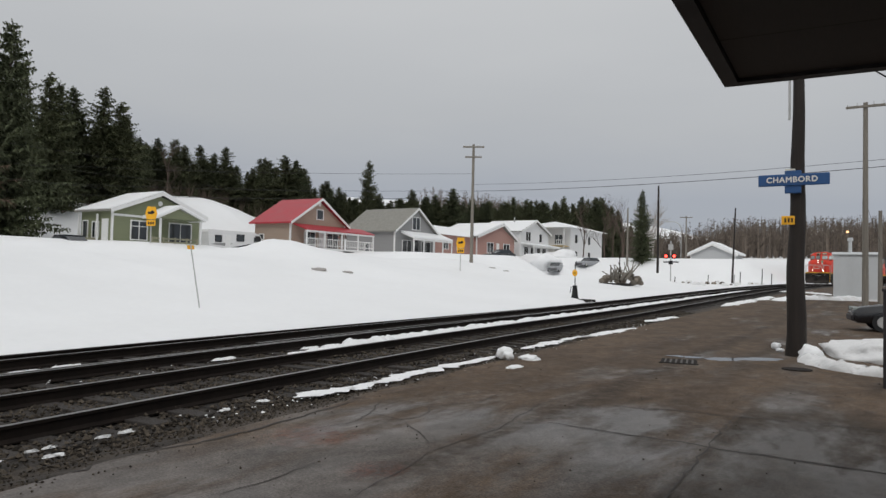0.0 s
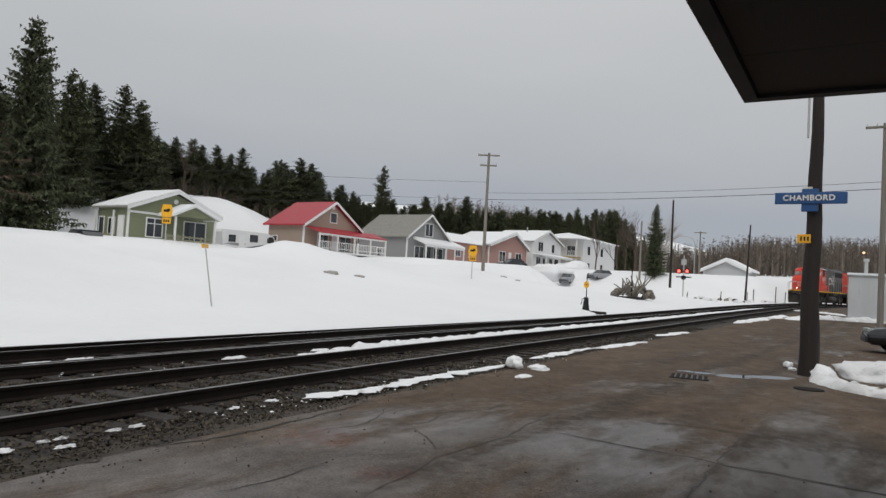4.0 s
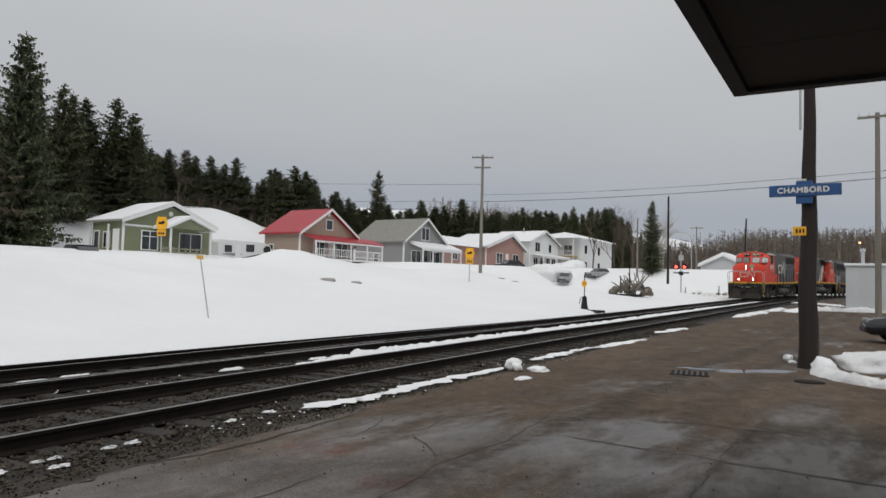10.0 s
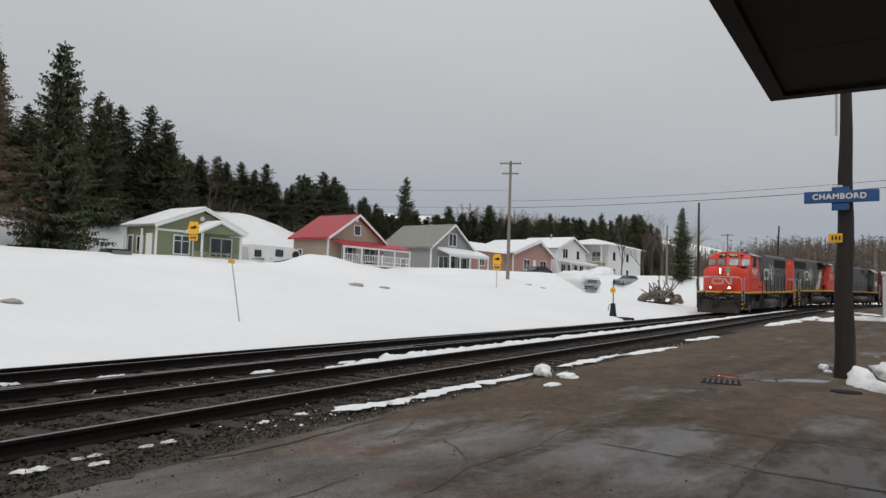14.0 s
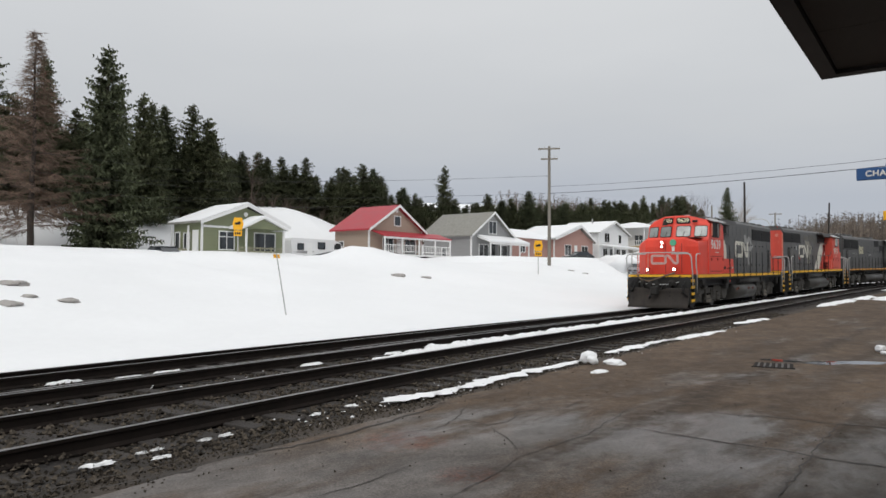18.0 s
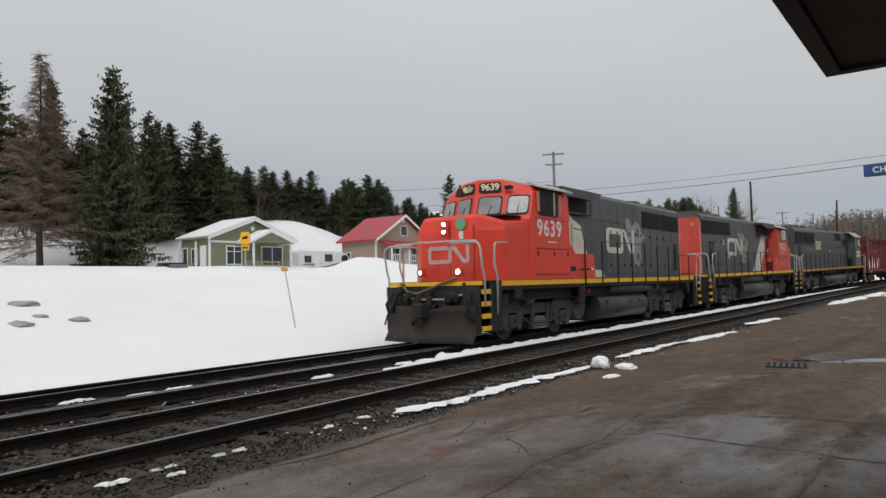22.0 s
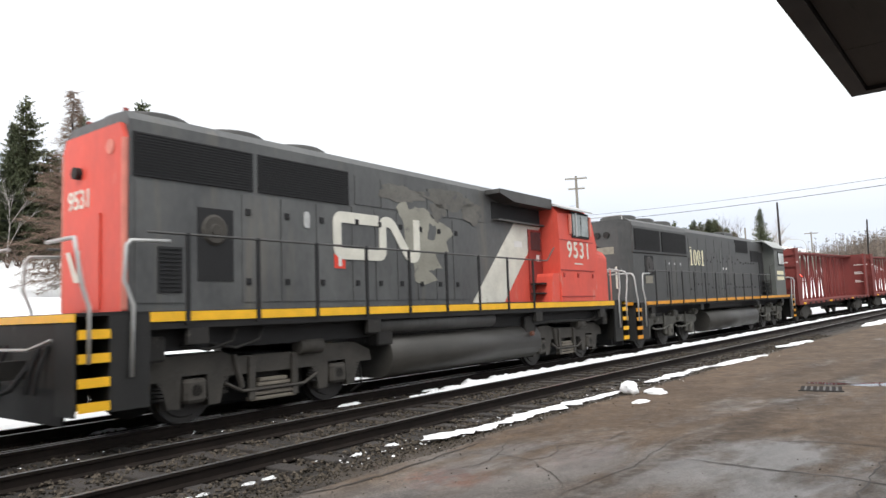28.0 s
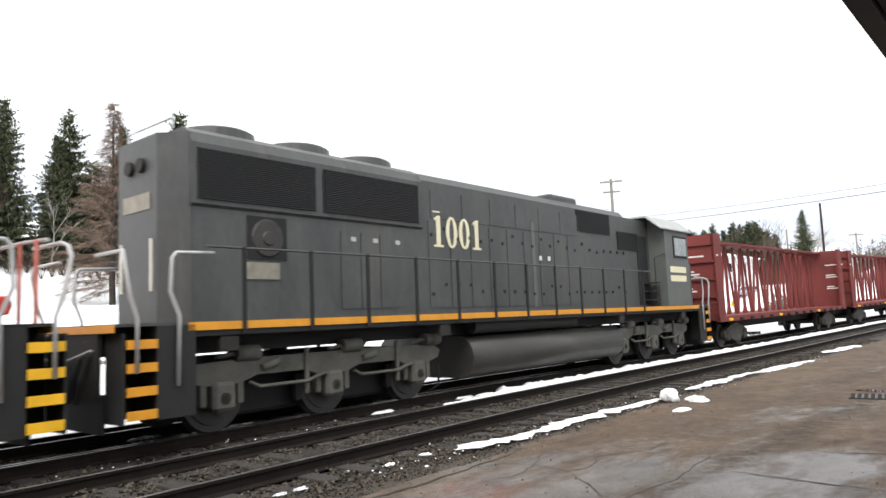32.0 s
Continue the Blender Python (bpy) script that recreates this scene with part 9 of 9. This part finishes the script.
# ---------------------------------------------------------------- wires
def wire(a, b, sag, r=0.018, label="thin dark overhead wire"):
    bm = bmesh.new()
    a, b = Vector(a), Vector(b)
    n = 18
    pts = []
    for i in range(n + 1):
        t_ = i / n
        p = a.lerp(b, t_)
        p.z -= sag * 4 * t_ * (1 - t_)
        pts.append(p)
    tube(bm, pts, r, 4)
    ob = part("overhead_wire", bm, M_WIRE, None)
    return tagged(ob, label, "wire", "overhead wires")


wire((-30.6, 53.2, 9.35), (30, 38.5, 9.6), 1.1, 0.014)
wire((-30.6, 53.2, 8.75), (30, 38.5, 9.2), 1.0, 0.022)
for dx, za, zb in ((0.0, 10.3, 9.9), (-0.3, 8.8, 8.4), (-0.5, 8.2, 7.5)):
    wire((-30.6 + dx, 53.2, za), (-62 + dx, 30, zb), 0.3, 0.013)
wire((-56, 52, 9.8), (-54, -10, 9.5), 0.7, 0.011)
wire((-56, 52, 8.6), (-54, -10, 8.3), 0.7, 0.011)
wire((-56, 52, 11.2), (-54, -10, 11.0), 0.7, 0.011)
wire((-0.10, 8.6, 3.80), (2.6, 9.0, 2.75), 0.25, 0.010, "thin service cable from the canopy")
wire((-0.75, 45, 6.0), (0.3, 49, 3.0), 0.2, 0.012)

# crumbs of snow along the strips, too many to count
vs, fs = [], []
rnd = random.Random(31)
for i in range(520):
    k_ = rnd.random()
    if k_ < 0.62:
        y = 5.0 + 19 * rnd.random()
        x = track_x(y) + (4.4 + 0.03 * y) + rnd.gauss(0, 0.22)
        z = rise(y) - 0.125
    else:
        y = 2.0 + 40 * rnd.random()
        x = track_x(y) + 1.44 + rnd.gauss(0, 0.32)
        z = rise(y) - 0.14
    r = rnd.uniform(0.004, 0.015) * (1 if rnd.random() < 0.96 else 1.8)
    k = len(vs)
    for q in range(5):
        b = q * 1.2566 + rnd.uniform(-0.4, 0.4)
        vs.append((x + math.cos(b) * r * rnd.uniform(0.6, 1.3), y + math.sin(b) * r * rnd.uniform(0.8, 2.0), z))
    vs.append((x, y, z + r * 0.8))
    fs += [(k + q, k + (q + 1) % 5, k + 5) for q in range(5)]
crumbs = new("snow_crumb", mesh_of("snow_crumb", vs, fs, M_SNOW))
tagged(crumbs, "scattered crumbs of melting snow beside the track", "snow", "", "stuff")


# ---------------------------------------------------------------- ties and stones, last
bm = bmesh.new()
box(bm, -1.3, 1.3, -0.115, 0.115, -0.34, -0.155, bev=0.012)
TIE = bpy.data.meshes.new("tie")
bm.to_mesh(TIE)
bm.free()
TIE.materials.append(M_TIE)
rnd = random.Random(4)
for tr, off in ((main_track, 0.0), (loop_track, NEAR)):
    for i in range(140):
        y = -7 + i * 0.53 + rnd.uniform(-0.03, 0.03)
        slope = math.degrees(math.atan2(track_x(y + 0.5) - track_x(y - 0.5), 1.0))
        shared("tie", TIE, tr, pose(track_x(y) + off + rnd.uniform(-0.05, 0.05), y, rise(y) - rnd.uniform(0.0, 0.025), 0, 0, -slope + rnd.uniform(-1.0, 1.0)))


def stones(name, n, place, material, label, seed, size=(0.022, 0.055)):
    rnd_ = random.Random(seed)
    vs, fs = [], []
    octa = ((0, 2, 4), (2, 1, 4), (1, 3, 4), (3, 0, 4), (2, 0, 5), (1, 2, 5), (3, 1, 5), (0, 3, 5))
    for _ in range(n):
        x, y, z = place(rnd_)
        r = rnd_.uniform(*size)
        a = rnd_.random() * 6.283
        ca, sa = math.cos(a), math.sin(a)
        k = len(vs)
        for dx, dy, dz in ((1, 0, 0), (-1, 0, 0), (0, 1, 0), (0, -1, 0), (0.1, 0.1, 0.8), (0, 0, -0.8)):
            s_ = r * rnd_.uniform(0.6, 1.3)
            vs.append((x + (dx * ca - dy * sa) * s_, y + (dx * sa + dy * ca) * s_, z + dz * s_ + rnd_.uniform(-0.2, 0.2) * r))
        fs += [tuple(k + i for i in f) for f in octa]
    ob = new(name, mesh_of(name, vs, fs, material))
    return tagged(ob, label, "stones", "", "stuff")


def bed(lo, hi, y0, y1, z):
    def at(rnd_):
        y = y0 + (y1 - y0) * rnd_.random() ** 1.4
        o = rnd_.uniform(lo, hi)
        x = track_x(y) + o
        return x, y, rise(y) + z + 0.05 * noise.noise(Vector((x * 2.3, y * 2.3, 1.7))) + rnd_.uniform(-0.01, 0.015)
    return at


stones("ballast_stones", 30000, bed(1.1, 5.1, -2.5, 34, -0.175), M_STONE, "loose grey-brown ballast stones between the rails", 1, (0.013, 0.036))
stones("far_ballast_stones", 9000, bed(-1.9, 1.1, -2.5, 26, -0.18), M_STONE, "loose dark ballast stones under the main track", 2, (0.014, 0.036))
stones("edge_grit", 6000, bed(4.55, 5.35, -1, 24, -0.150), M_STONE, "scattered grit along the asphalt edge", 3, (0.006, 0.018))


def apron_spot(rnd_):
    x, y = rnd_.uniform(-6.0, 1.0), 2.2 + 12 * rnd_.random() ** 1.5
    return max(x, track_x(y) + 5.4), y, rise(y) - 0.115


stones("loose_pebbles", 260, apron_spot, M_STONE, "few loose pebbles on the asphalt", 5, (0.005, 0.014))


# ---------------------------------------------------------------- what moves
ARC_Y = np.linspace(-90, 240, 3301)
ARC_X = np.array([track_x(y) for y in ARC_Y])
ARC_S = np.concatenate([[0], np.cumsum(np.hypot(np.diff(ARC_X), np.diff(ARC_Y)))])
ARC_S -= np.interp(0.0, ARC_Y, ARC_S)
# seconds, and how far along the line the leading platform edge stands
RUN = ((0.0, 107.9), (3.0, 96.2), (6.0, 84.9), (9.0, 73.2), (13.0, 55.7), (16.0, 41.0), (17.5, 33.7), (19.0, 26.8), (20.0, 22.3), (22.0, 13.6), (23.0, 8.9), (24.0, 3.9), (25.0, -1.1), (25.5, -3.5), (27.5, -13.2), (28.0, -15.5), (29.0, -20.1), (30.0, -24.75), (32.0, -33.4))


def run_at(t):
    """A smooth run through the known places."""
    ts, ss = [r[0] for r in RUN], [r[1] for r in RUN]
    k = max(0, min(len(ts) - 2, int(np.searchsorted(ts, t)) - 1))
    def slope(i):
        a, b = max(0, i - 1), min(len(ts) - 1, i + 1)
        return (ss[b] - ss[a]) / (ts[b] - ts[a])
    h_ = ts[k + 1] - ts[k]
    q = (t - ts[k]) / h_
    return ((2 * q ** 3 - 3 * q * q + 1) * ss[k] + (q ** 3 - 2 * q * q + q) * h_ * slope(k) + (-2 * q ** 3 + 3 * q * q) * ss[k + 1] + (q ** 3 - q * q) * h_ * slope(k + 1))


def on_line(s):
    y = float(np.interp(s, ARC_S, ARC_Y))
    return Vector((track_x(y), y, rise(y)))


def vehicle_pose(s, half, turned):
    a, b = on_line(s - half), on_line(s + half)
    c, d = (a + b) / 2, b - a
    yaw = math.degrees(math.atan2(d.y, d.x))
    climb = -math.degrees(math.atan2(d.z, math.hypot(d.x, d.y)))
    m = pose(c.x, c.y, c.z, 0, climb, yaw)
    return m @ pose(0, 0, 0, 0, 0, turned)


def motions():
    steps = [i * 0.5 for i in range(65)]
    for ob, back, half, turned in VEHICLES:
        walk(ob, [(t, vehicle_pose(run_at(t) + back, half, turned)) for t in steps])
    spins = [i / 10 for i in range(321)]
    for ob, a, r in ROLLING:
        way = 1 if ob.parent.parent in (SECOND, THIRD) else -1
        s0 = run_at(0.0)
        walk(ob, [(t, pose(a, 0, r) @ Matrix.Rotation(way * (s0 - run_at(t)) / r, 4, "Y")) for t in spins])


motions()
